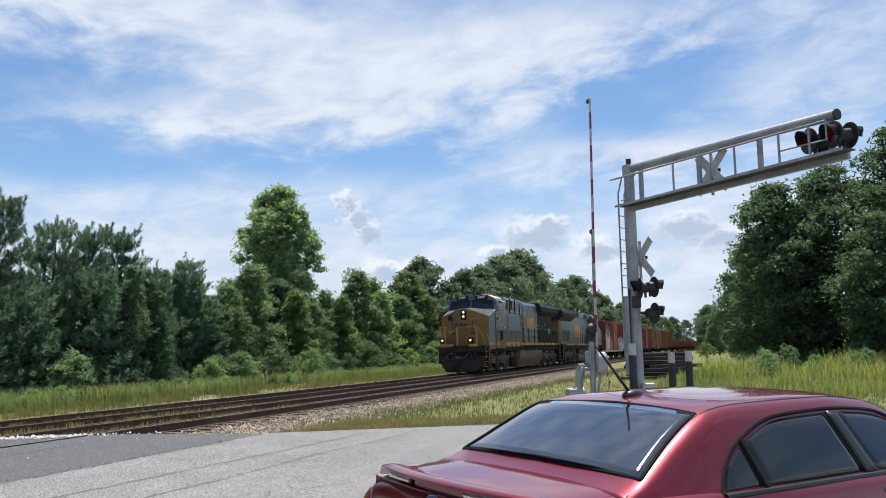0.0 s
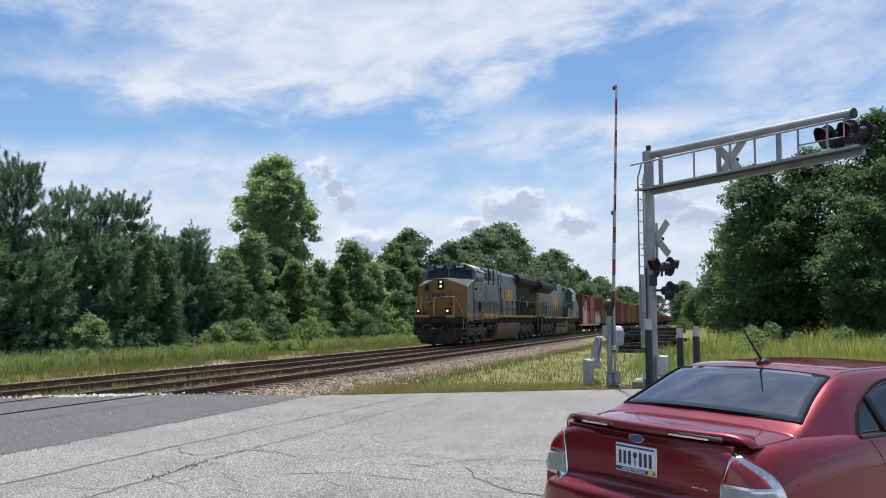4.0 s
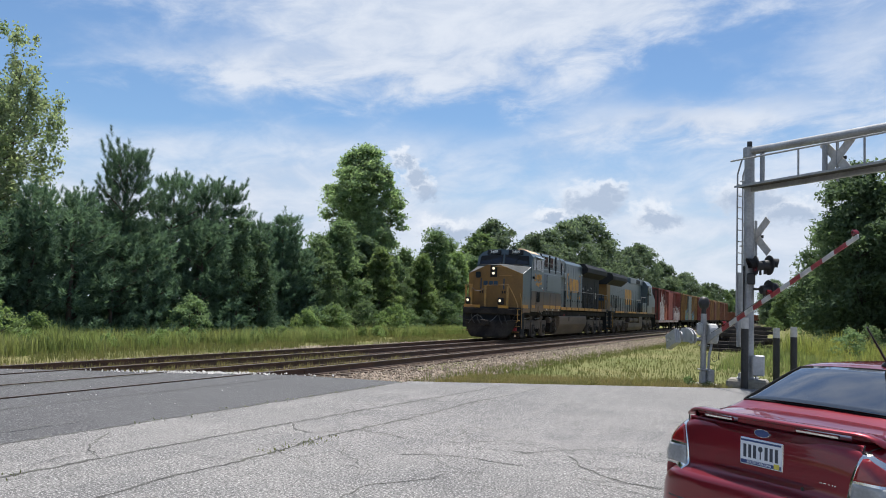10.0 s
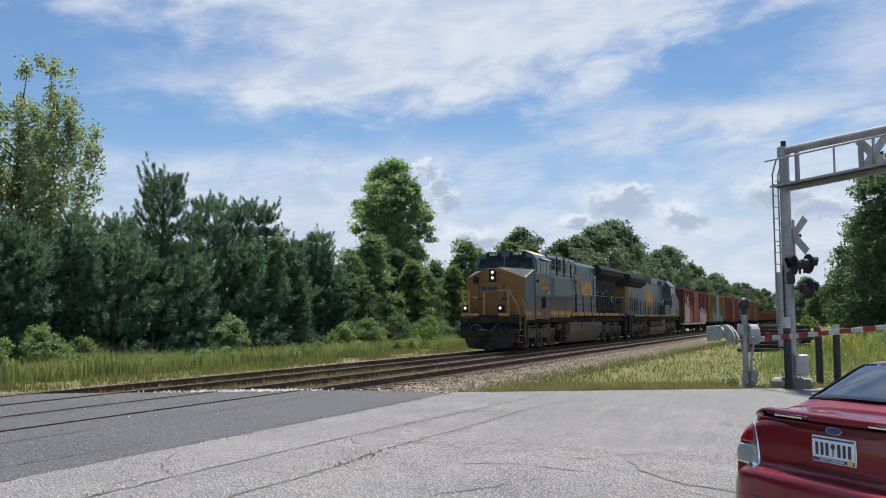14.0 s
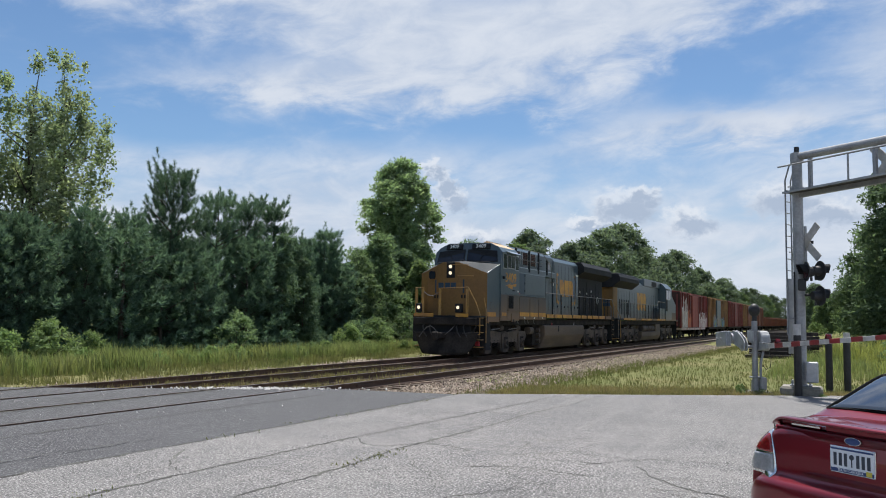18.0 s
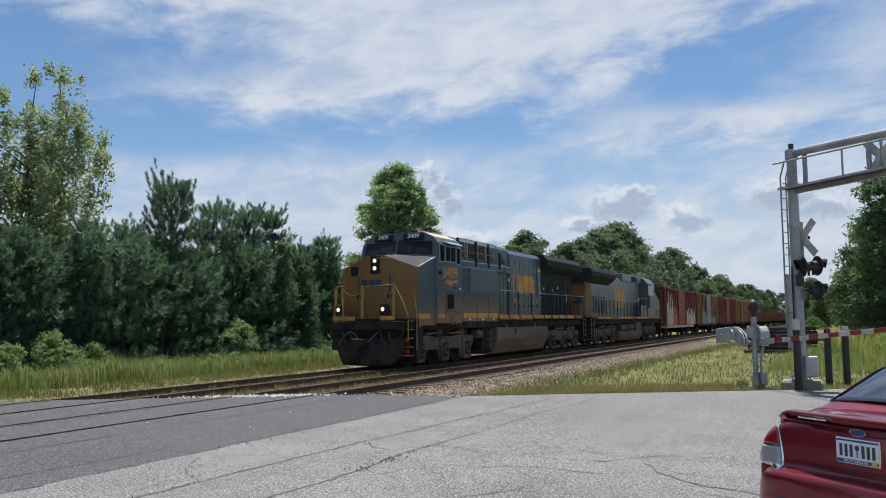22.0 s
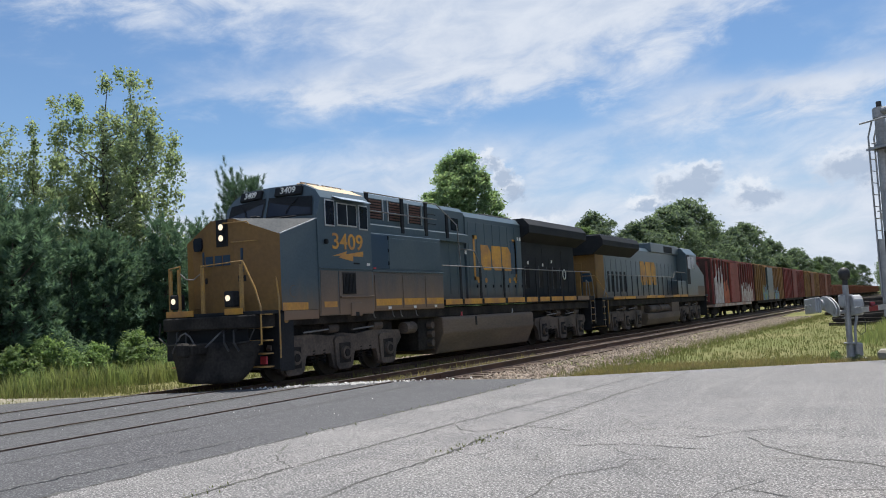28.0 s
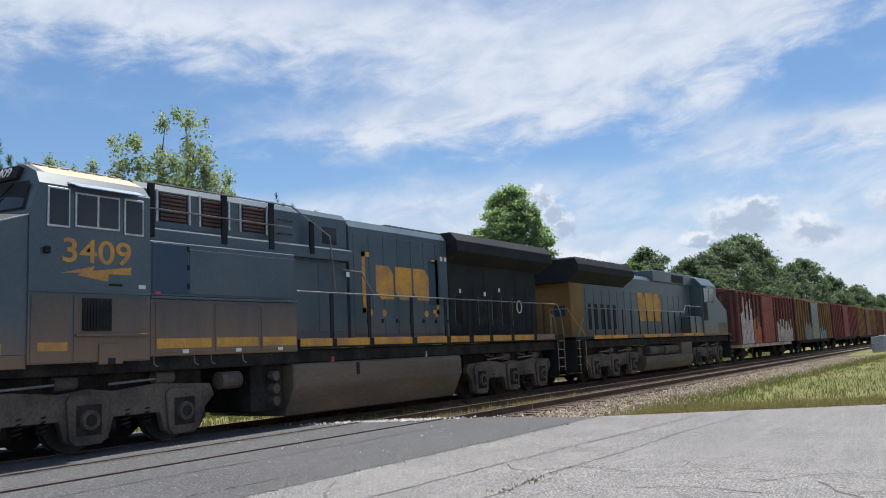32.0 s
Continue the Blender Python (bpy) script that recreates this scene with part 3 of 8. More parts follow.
def truck_side(parent, ys, s):
    """The cast frame of a three-axle truck on one side (s = 1 or -1), with journal boxes and springs."""
    y0, y1 = ys[0] - 0.75, ys[-1] + 0.75
    top = [(y0, 0.80), (y0 + 0.1, 1.02), (ys[0] + 0.6, 1.08), (ys[1] - 0.5, 1.00), (ys[1], 1.06), (ys[1] + 0.5, 1.00), (ys[2] - 0.6, 1.08), (y1 - 0.1, 1.02), (y1, 0.80)]
    low = []
    for y in reversed(ys):
        low += [(y + 0.50, 0.56), (y + 0.40, 0.22), (y + 0.28, 0.15), (y - 0.28, 0.15), (y - 0.40, 0.22), (y - 0.50, 0.56)]
    f = part("truck_frame", prism(top + low, 0, s * 1.12, s * 1.27, 0.012), P["truck"], parent, "dusty cast steel truck frame")
    if s > 0:
        for y in ys:
            part("traction_motor", box(-0.62, 0.62, y + 0.15, y + 1.05, 0.20, 0.86, 0.06), P["under"], f)
        part("brake_rigging", box(0.86, 0.98, y0 + 0.2, y1 - 0.2, 0.55, 0.95, 0.02), P["under"], f)
    for y in ys:
        part("journal_box", rod((s * 1.27, y, 0.55), (s * 1.40, y, 0.55), 0.185, 0.165, seg=20), P["truck"], f)
        part("pedestal", prism([(y - 0.40, 0.90), (y - 0.30, 0.98), (y + 0.30, 0.98), (y + 0.40, 0.90), (y + 0.34, 0.24), (y + 0.24, 0.14), (y - 0.24, 0.14), (y - 0.34, 0.24)], 0, min(s * 1.27, s * 1.325), max(s * 1.27, s * 1.325), 0.015), P["truck"], f, "dusty cast pedestal")
        part("pedestal_liner", box(min(s * 1.325, s * 1.335), max(s * 1.325, s * 1.335), y - 0.23, y + 0.23, 0.30, 0.80, 0.004), P["under"], f)
        part("journal_cap", rod((s * 1.40, y, 0.55), (s * 1.425, y, 0.55), 0.10, 0.09, seg=14), P["under"], f)
        part("brake_shoe", box(s * 0.95, s * 1.1, y + 0.55, y + 0.68, 0.35, 0.8, 0.02), P["under"], f)
    for a, c in zip(ys, ys[1:]):
        m = (a + c) / 2
        for k in (-0.2, 0.2):
            turn = [(s * 1.2 + 0.085 * math.cos(j * 1.05), m + k + 0.085 * math.sin(j * 1.05), 0.36 + j * 0.0125) for j in range(27)]
            part("spring", pipe(turn, 0.016, 5), P["under"], f, "coil spring")
        part("brake_cylinder", rod((s * 1.22, m + 0.35, 1.18), (s * 1.22, m + 0.75, 1.18), 0.12, seg=14), P["truck"], f)
        part("brake_rod", pipe([(s * 1.3, m - 0.6, 1.12), (s * 1.3, m + 0.35, 1.16)], 0.022), P["grey"], f)


def locomotive_truck(parent, ys):
    for y in ys:
        wheelset(parent, y)
    for s in (1, -1):
        truck_side(parent, ys, s)
    part("truck_bolster", box(-1.08, 1.08, ys[0] - 0.6, ys[-1] + 0.6, 0.50, 1.31, 0.03), P["under"], parent)


def handrail(parent, pts, posts, z_deck, r=0.018, material=None, post_mat=None, post_w=0.05):
    h = part("handrail", pipe(pts, r, 8), material or P["grey"], parent, "tubular steel handrail")
    for y, zt in posts:
        part("post", box(pts[0][0] - 0.02, pts[0][0] + 0.012, y - post_w, y + post_w, z_deck, zt, 0.008), post_mat or P["black"], h)


def logo_shapes(parent, y0, y1, z0, z1, x, brackets=True):
    """The plain painted shapes of the railway's mark: three heavy blocks between brackets."""
    w = (y1 - y0) / 3
    h = z1 - z0
    for k in range(3):
        a, c = y0 + k * w + 0.04, y0 + (k + 1) * w - 0.04
        q = 0.28 * (c - a)
        pts = [(a + q, z0), (c, z0), (c, z1 - q if k != 1 else z1), (c - q, z1), (a, z1), (a, z0 + q)]
        b = prism(pts, 0, x, x + 0.006)
        part("mark", b, P["stripe"], parent, "plain yellow block of the painted mark")
    if brackets:
        for s, yb in ((1, y0 - 0.5), (-1, y1 + 0.42)):
            b = box(x, x + 0.006, min(yb, yb + s * 0.13), max(yb, yb + s * 0.13), z0 - 0.35, z1 + 0.3)
            for z in (z0 - 0.35, z1 + 0.18):
                b = box(x, x + 0.006, min(yb, yb + s * 0.3), max(yb, yb + s * 0.3), z, z + 0.12, bm=b)
            part("mark", b, P["stripe"], parent, "yellow painted bracket")


def steps_and_rails(L, y, s_y, x_side=1.5):
    """Corner steps at a loco's end; y is the end plate, s_y points inward."""
    for s in (1, -1):
        for k in range(5):
            part("step", box(1.02 if s > 0 else -1.5, 1.5 if s > 0 else -1.02, y + min(0, s_y * 0.26) + s_y * 0.10, y + max(0, s_y * 0.26) + s_y * 0.10, 0.42 + k * 0.29, 0.45 + k * 0.29, 0.006), P["railing"], L, "worn yellow-edged step")
        part("step_back", box(s * 1.0 - 0.02, s * 1.0 + 0.02, y + min(0, s_y * 0.62), y + max(0, s_y * 0.62), 0.36, 1.62), P["black"], L)
        part("step_riser", box(min(s * 1.0, s * 1.5), max(s * 1.0, s * 1.5), y + s_y * 0.56 - 0.015, y + s_y * 0.56 + 0.015, 0.36, 1.62), P["black"], L)


def build_lead_loco():
    L = thing("lead_locomotive", label="dark blue diesel locomotive with dull yellow nose and lit headlights", category="locomotive", group="locomotives")
    # frame, deck
    part("underframe", box(-1.4, 1.4, -0.9, 20.3, 1.30, 1.60, 0.03), P["under"], L)
    part("deck", box(-1.5, 1.5, 7.3, 20.3, 1.66, 1.80, 0.01), P["black"], L)
    part("sill", box(1.49, 1.53, 7.3, 20.3, 1.62, 1.82, 0.006), P["under"], L)
    for y0, y1 in ((7.32, 8.35), (8.5, 9.68), (9.85, 11.4), (11.62, 13.0), (13.2, 14.15), (14.4, 15.3), (15.5, 16.6), (16.8, 18.1)):
        part("stripe_plate", plate(y0, y1, 1.66, 1.83, 1.53), P["stripe"], L)
    part("stripe_plate", plate(18.3, 19.6, 1.66, 1.83, 1.53), P["dusty"], L)
    # nose with a forward-folded front
    v = [(-0.36, -0.3, 1.66), (0.36, -0.3, 1.66), (1.5, 0, 1.66), (-1.5, 0, 1.66), (-0.36, -0.3, 3.86), (0.36, -0.3, 3.86), (1.5, 0, 3.42), (-1.5, 0, 3.42)]
    part("nose", poly(v + [(0, 0.02, 1.66)], [(0, 1, 5, 4), (1, 2, 6, 5), (3, 0, 4, 7), (0, 3, 8), (0, 8, 1), (1, 8, 2)]), P["yellow"], L, "dull yellow nose front")
    v = [(-0.36, -0.3, 3.86), (0.36, -0.3, 3.86), (1.5, 0, 3.42), (-1.5, 0, 3.42), (-1.52, 1.3, 3.86), (1.52, 1.3, 3.86), (0, 1.12, 4.0), (1.5, 0, 1.66), (1.52, 1.3, 1.66), (-1.5, 0, 1.66), (-1.52, 1.3, 1.66)]
    part("nose_hood", poly(v[:7], [(0, 1, 6), (1, 2, 5, 6), (3, 0, 6, 4)]), P["hood"], L, "sloping dusty grey nose hood")
    for q in ((2, 7, 8, 5), (9, 3, 4, 10)):
        part("nose_side", poly([v[i] for i in q], [(0, 1, 2, 3)]), P["blue"], L, "dark blue nose side")
    part("nose_edge", pipe([(1.5, 0, 3.425), (1.525, 1.3, 3.865)], 0.014), P["frame"], L)
    part("nose_stripe", plate(0.02, 1.32, 1.66, 1.84, 1.502), P["stripe"], L)
    part("nose_door", prism([(-1.16, 1.8), (-0.68, 1.8), (-0.68, 3.35), (-1.16, 3.35)], 1, -0.245, -0.215, 0.01), P["yellow"], L, at=pose(0.03, 0.08, 0, 0, 0, 0))
    part("nose_window", prism([(-0.98, 3.18), (-0.8, 3.18), (-0.75, 3.26), (-0.75, 3.44), (-0.8, 3.5), (-0.98, 3.5), (-1.02, 3.44), (-1.02, 3.26)], 1, -0.25, -0.14), P["glass"], L)
    for z in (3.42, 3.68):
        h = part("headlight", rod((0, -0.31, z), (0, -0.345, z), 0.125, 0.13, seg=20), P["black"], L)
        part("lens", rod((0, -0.345, z), (0, -0.352, z), 0.072, seg=20), P["lamp"], h, "lit headlight lens")
    part("headlight_plate", box(-0.19, 0.19, -0.315, -0.30, 3.22, 3.86, 0.01), P["black"], L)
    for x0, x1 in ((-0.55, -0.32), (-0.24, -0.02), (0.02, 0.24)):
        part("mark", box(x0, x1, -0.318, -0.30, 2.78, 3.02), P["fresh"], L, "plain dark blue block of the painted mark", at=pose(0, 0.0, 0))
    for x, s in ((0.56, -1), (-0.72, 1)):
        y = -0.3 + (abs(x) - 0.36) * 0.263 - 0.012
        part("mark", box(x - 0.03, x + 0.03, y - 0.006, y + 0.02, 2.6, 3.15), P["fresh"], L)
    for x, z in ((-0.75, 2.45), (-0.6, 2.45), (0.5, 2.45), (0.62, 2.45)):
        y = -0.3 + (abs(x) - 0.36) * 0.263
        part("nose_hook", box(x - 0.03, x + 0.03, y - 0.04, y + 0.03, z - 0.07, z + 0.07, 0.01), P["black"], L)
    part("grab_iron", pipe([(0.35, -0.31, 3.3), (0.35, -0.37, 3.3), (0.95, -0.22, 3.3), (0.95, -0.15, 3.3)], 0.014), P["railing"], L)
    part("grab_iron", pipe([(0.12, -0.31, 3.76), (0.12, -0.38, 3.76), (0.75, -0.27, 3.76), (0.75, -0.2, 3.7)], 0.014), P["railing"], L)
    part("nose_seal", rod((1.50, 0.42, 2.1), (1.507, 0.42, 2.1), 0.15, seg=24), P["dusty"], L, "round painted emblem")
    part("nose_seal", rod((1.507, 0.42, 2.1), (1.510, 0.42, 2.1), 0.125, seg=24), P["blue"], L)
    # front platform, pilot plow, coupler
    built = set(L.children)
    part("front_platform", box(-1.5, 1.5, -1.05, 0.0, 1.60, 1.68, 0.01), P["black"], L)
    for x0, x1 in ((-1.45, -0.55), (0.45, 1.0)):
        part("platform_edge", box(x0, x1, -1.075, -1.05, 1.62, 1.76, 0.005), P["stripe"], L, "yellow platform edge")
    part("pilot_plate", box(-1.5, 1.1, -1.03, -0.98, 0.6, 1.62, 0.01), P["black"], L)
    b = bmesh.new()
    grid = []
    for i in range(25):
        u = i / 12 - 1
        a = abs(u)
        low = 0.13 + 0.34 * max(0.0, (a - 0.72) / 0.28) ** 2
        nose = 0.52 * (1 - a ** 1.7)
        grid.append([b.verts.new((1.5 * u * (1 - 0.03 * k), -1.0 - nose * (0.55 + 0.45 * (k / 6) ** 1.6), 1.02 + (low - 1.02) * k / 6)) for k in range(7)])
    for g, h in zip(grid, grid[1:]):
        for k in range(6):
            b.faces.new((g[k], h[k], h[k + 1], g[k + 1]))
    bmesh.ops.recalc_face_normals(b, faces=b.faces)
    bmesh.ops.solidify(b, geom=list(b.faces), thickness=0.05)
    pl = part("snow_plow", b, P["under"], L, "black steel snow plow", smooth=True)
    for x in (-1.05, -0.5, 0.5, 1.05):
        part("plow_rib", box(x - 0.03, x + 0.03, -1.12, -0.98, 0.55, 1.02, 0.01), P["black"], pl)
    c = part("coupler", box(-0.12, 0.12, -1.75, -1.0, 0.76, 1.0, 0.03), P["under"], L)
    part("knuckle", box(-0.19, 0.05, -1.95, -1.7, 0.72, 1.04, 0.05), P["under"], c)
    for x in (-0.95, -0.65, 0.55, 0.85):
        part("air_hose", pipe([(x, -1.04, 1.35), (x, -1.2, 1.25), (x + 0.1, -1.3, 1.0), (x + 0.22, -1.28, 0.82)], 0.026), P["hose"], L, "hanging rubber air hose")
    sag = [(-1.12, -1.2, 0.80), (-0.92, -1.26, 1.02), (-0.72, -1.30, 1.20), (-0.55, -1.32, 1.25), (-0.38, -1.34, 1.17), (-0.22, -1.36, 0.98), (-0.05, -1.37, 0.88), (0.15, -1.36, 0.93), (0.32, -1.32, 1.07), (0.42, -1.2, 1.22), (0.45, -1.04, 1.32)]
    part("jumper_cable", pipe(sag, 0.02), P["cable"], L, "pale looped jumper cable")
    part("uncoupling_lever", pipe([(0.4, -1.15, 1.0), (0.9, -1.18, 0.98), (1.25, -1.15, 1.02), (1.4, -1.12, 1.3)], 0.018), P["hose"], L)
    part("uncoupling_lever", pipe([(-0.4, -1.15, 1.0), (-1.3, -1.18, 0.98), (-1.62, -1.15, 1.15), (-1.62, -1.1, 1.5)], 0.018), P["hose"], L)
    part("marker_light", rod((-0.1, -1.03, 1.42), (-0.1, -1.06, 1.42), 0.07, seg=14), P["red"], L)
    for x in (-1.25, 0.52):
        h = part("ditch_light", box(x - 0.14, x + 0.14, -1.02, -0.78, 1.80, 2.16, 0.03), P["black"], L)
        part("lens", rod((x, -1.025, 2.0), (x, -1.035, 2.0), 0.068, seg=18), P["lamp"], h, "lit ditch light lens")
    # front platform railings
    for x0, x1 in ((-1.42, -1.05), (-0.35, 0.95)):
        part("platform_railing", pipe([(x0, -0.98, 1.68), (x0, -0.98, 2.78), (x1, -0.98, 2.82), (x1, -0.98, 1.68)], 0.022), P["railing"], L, "yellow platform railing")
        for x in (x0 + 0.06, x1 - 0.06):
            part("railing_post", box(x - 0.035, x + 0.035, -0.99, -0.965, 1.68, 2.75), P["railing"], L)
    part("chain", pipe([(-1.05, -0.98, 2.65), (-0.85, -0.98, 2.5), (-0.6, -0.98, 2.48), (-0.35, -0.98, 2.62)], 0.014), P["grey"], L)
    part("step_railing", pipe([(0.95, -0.98, 2.82), (1.3, -0.98, 2.2), (1.48, -1.0, 1.75), (1.48, -1.0, 0.95), (1.3, -1.0, 0.9)], 0.022), P["railing"], L, "yellow step handrail")
    part("step_railing", pipe([(1.05, -0.25, 2.9), (1.3, -0.3, 2.75), (1.5, -0.42, 1.9), (1.5, -0.42, 0.6)], 0.022), P["railing"], L, "yellow step handrail")
    steps_and_rails(L, -1.0, 1)
    part("step_side", box(1.46, 1.5, -0.42, 0.05, 0.30, 1.66, 0.01), P["black"], L)
    part("emblem", rod((1.5, -0.2, 1.45), (1.506, -0.2, 1.45), 0.075, seg=18), P["yellow"], L)
    part("red_flag_tag", box(1.15, 1.35, -0.72, -0.68, 0.48, 0.66, 0.01), P["red"], L)
    for ob in set(L.children) - built:
        ob.data.transform(Matrix.Translation((0, 0.33, 0)))
        for sub in ob.children:
            sub.data.transform(Matrix.Translation((0, 0.33, 0)))
    # cab
    prof = [(1.55, 1.50), (1.55, 4.40), (1.36, 4.62), (0.95, 4.80), (-0.95, 4.80), (-1.36, 4.62), (-1.55, 4.40), (-1.55, 1.50)]

    def front_y(x, z):
        return 1.12 + 0.115 * abs(x) + 0.33 * max(0.0, z - 3.95)
    b = bmesh.new()
    rings = [[b.verts.new((x, front_y(x, z), z)) for x, z in prof], [b.verts.new((x, 3.52, z)) for x, z in prof]]
    n = len(prof)
    for i in range(n):
        j = (i + 1) % n
        b.faces.new((rings[0][i], rings[0][j], rings[1][j], rings[1][i]))
    b.faces.new(rings[1])
    mid = [b.verts.new((0, 1.12, 1.5)), b.verts.new((0, 1.12, 3.95)), b.verts.new((0, front_y(0, 4.80), 4.80))]
    r0 = rings[0]
    low = [b.verts.new((s * 1.55, front_y(1.55, 3.95), 3.95)) for s in (1, -1)]
    b.faces.new((r0[0], mid[0], mid[1], low[0]))
    b.faces.new((r0[7], low[1], mid[1], mid[0]))
    b.faces.new((low[0], mid[1], mid[2], r0[3], r0[2], r0[1]))
    b.faces.new((r0[6], r0[5], r0[4], mid[2], mid[1], low[1]))
    b.faces.new((r0[0], low[0], r0[1]))
    b.faces.new((r0[7], r0[6], low[1]))
    bmesh.ops.recalc_face_normals(b, faces=b.faces)
    C = part("cab", b, P["blue"], L, "dark blue operator's cab")
    part("cab_roof", prism([(-1.34, 4.63), (-0.94, 4.815), (0.94, 4.815), (1.34, 4.63), (1.36, 4.61), (0.95, 4.79), (-0.95, 4.79), (-1.36, 4.61)], 1, 1.66, 3.50), P["tan"], C, "faded tan cab roof")
    for y0, y1 in ((1.75, 2.45), (2.6, 3.4)):
        part("antenna_rail", pipe([(0.7, y0, 4.82), (0.7, y0, 4.90), (0.7, y1, 4.90), (0.7, y1, 4.82)], 0.02), P["grey"], C)
        for k in range(4):
            y = y0 + (y1 - y0) * k / 3
            part("roof_fitting", box(0.6, 0.8, y - 0.05, y + 0.05, 4.80, 4.87, 0.01), P["tan"], C)
    # windshields, one in each front plane
    for s in (1, -1):
        q = [(s * x, front_y(x, z) - 0.012, z) for x, z in ((0.10, 4.03), (1.38, 3.99), (1.30, 4.40), (0.10, 4.47))]
        q2 = [(x, y - 0.012, z) for x, y, z in q]
        part("windshield_frame", poly([(x * 1.0 + (0.05 if i in (1, 2) else -0.05) * s, y - 0.008, z + (0.05 if i > 1 else -0.04)) for i, (x, y, z) in enumerate(q)] + q, [(0, 1, 2, 3), (0, 4, 5, 1), (1, 5, 6, 2), (2, 6, 7, 3), (3, 7, 4, 0)]), P["black"], C)
        part("windshield", poly(q2 + q, [(0, 1, 2, 3), (4, 7, 6, 5), (0, 4, 5, 1), (1, 5, 6, 2), (2, 6, 7, 3), (3, 7, 4, 0)]), P["glass"], C, "dark windshield glass")
        part("wiper", pipe([(s * 0.95, front_y(0.95, 4.45) - 0.05, 4.45), (s * 0.72, front_y(0.72, 4.2) - 0.05, 4.2), (s * 0.66, front_y(0.66, 4.06) - 0.05, 4.06)], 0.012), P["black"], C)
        nb = part("number_board", box(-0.40, 0.40, -0.05, 0.05, -0.12, 0.12, 0.015), P["black"], C, at=pose(s * 0.62, front_y(0.62, 4.635) - 0.03, 4.635, -18, 0, s * 6.5))
        words("number", "3409", 0.23, pose(0, -0.054, 0, 90), P["white"], nb, "white road number 3409")
    part("cab_vent", pipe([(-1.2, 0.95, 3.93), (1.2, 0.95, 3.93)], 0.022), P["black"], L)
    part("hood_latch", box(-0.1, 0.1, 0.72, 0.9, 3.93, 4.03, 0.02), P["black"], L)
    # side windows, visor
    for y0, y1, z0, z1 in ((1.58, 1.97, 3.70, 4.36), (2.06, 2.89, 3.73, 4.32), (2.98, 3.37, 3.68, 4.33)):
        w = part("window", box(1.552, 1.575, y0, y1, z0, z1, 0.006), P["frame"], C, "aluminium-framed cab window")
        panes = ((y0 + 0.03, y1 - 0.03),) if y1 - y0 < 0.6 else ((y0 + 0.03, (y0 + y1) / 2 - 0.02), ((y0 + y1) / 2 + 0.02, y1 - 0.03))
        for a, c in panes:
            part("pane", box(1.576, 1.580, a, c, z0 + 0.035, z1 - 0.035), P["glass"], w)
    part("visor", poly([(1.5, 1.95, 4.47), (1.5, 3.3, 4.47), (1.78, 3.25, 4.36), (1.78, 2.0, 4.36), (1.5, 1.95, 4.485), (1.5, 3.3, 4.485), (1.78, 3.25, 4.375), (1.78, 2.0, 4.375)], [(0, 1, 2, 3), (4, 7, 6, 5), (0, 4, 5, 1), (1, 5, 6, 2), (2, 6, 7, 3), (3, 7, 4, 0)]), P["visor"], C, "sun visor")
    words("number", "3409", 0.56, SIDE(2.48, 3.32), P["stripe"], C, "yellow road number 3409", wide=1.18)
    bolt = [(1.83, 2.96), (2.43, 3.10), (2.39, 3.02), (3.13, 3.12), (3.12, 2.98), (2.69, 2.98), (2.68, 2.85), (2.11, 2.93), (2.18, 2.98)]
    part("lightning_bolt", prism(bolt, 0, 1.552, 1.558), P["stripe"], C, "yellow lightning flash")
    part("cab_box", box(1.55, 1.64, 1.52, 1.62, 3.25, 3.37, 0.02), P["black"], C)
    part("drip_ledge", plate(1.3, 3.5, 2.64, 2.67, 1.55, 0.03), P["blue"], C)
    part("label_plate", plate(3.28, 3.42, 2.75, 2.82, 1.552, 0.006, 0), P["white"], C)
    part("label_plate", plate(2.7, 2.95, 2.78, 2.82, 1.552, 0.02), P["black"], C)
    # lower cab side: dusty panels, grille, stripe
    for y0, y1 in ((1.34, 2.02), (2.06, 3.48)):
        part("sill_panel", plate(y0, y1, 1.52, 2.60, 1.552), P["dusty"], C, "dust-covered lower panel")
    part("sill_panel", plate(0.06, 1.30, 1.44, 1.655, 1.502), P["dusty"], L)
    part("stripe_plate", plate(1.45, 1.95, 1.70, 1.84, 1.565, 0.004, 0), P["stripe"], C)
    g = part("grille", plate(2.20, 2.74, 2.02, 2.56, 1.565, 0.02), P["under"], C, "dark louvred grille")
    for k in range(9):
        part("slat", box(1.585, 1.597, 2.225 + k * 0.057, 2.25 + k * 0.057, 2.05, 2.53), P["black"], g)
    part("grille_ledge", plate(2.08, 3.48, 1.93, 1.97, 1.564, 0.05), P["dusty"], C)
    part("bracket", box(1.55, 1.60, 2.5, 2.95, 1.46, 1.80, 0.01), P["dusty"], C)
    part("bracket_slot", box(1.60, 1.606, 2.66, 2.8, 1.46, 1.56), P["black"], C)
    # equipment behind the cab
    part("lower_cabinet", box(-1.5, 1.5, 3.56, 7.28, 1.56, 2.60, 0.015), P["dusty"], L, "dust-covered lower cabinet")
    for y0, y1 in ((3.66, 4.95), (5.02, 6.15), (6.22, 7.24)):
        p = part("cabinet_door", plate(y0, y1, 1.62, 2.52, 1.50, 0.018), P["dusty"], L)
        part("stripe_plate", plate(y0 + 0.03, y1 - 0.03, 1.70, 1.88, 1.519, 0.004, 0), P["stripe"], p)
        part("label_plate", plate((y0 + y1) / 2 - 0.06, (y0 + y1) / 2 + 0.08, 1.60, 1.67, 1.519, 0.005, 0), P["white"], p)
    part("cabinet_ledge", box(-1.53, 1.53, 3.56, 7.30, 2.60, 2.645, 0.01), P["blue"], L)
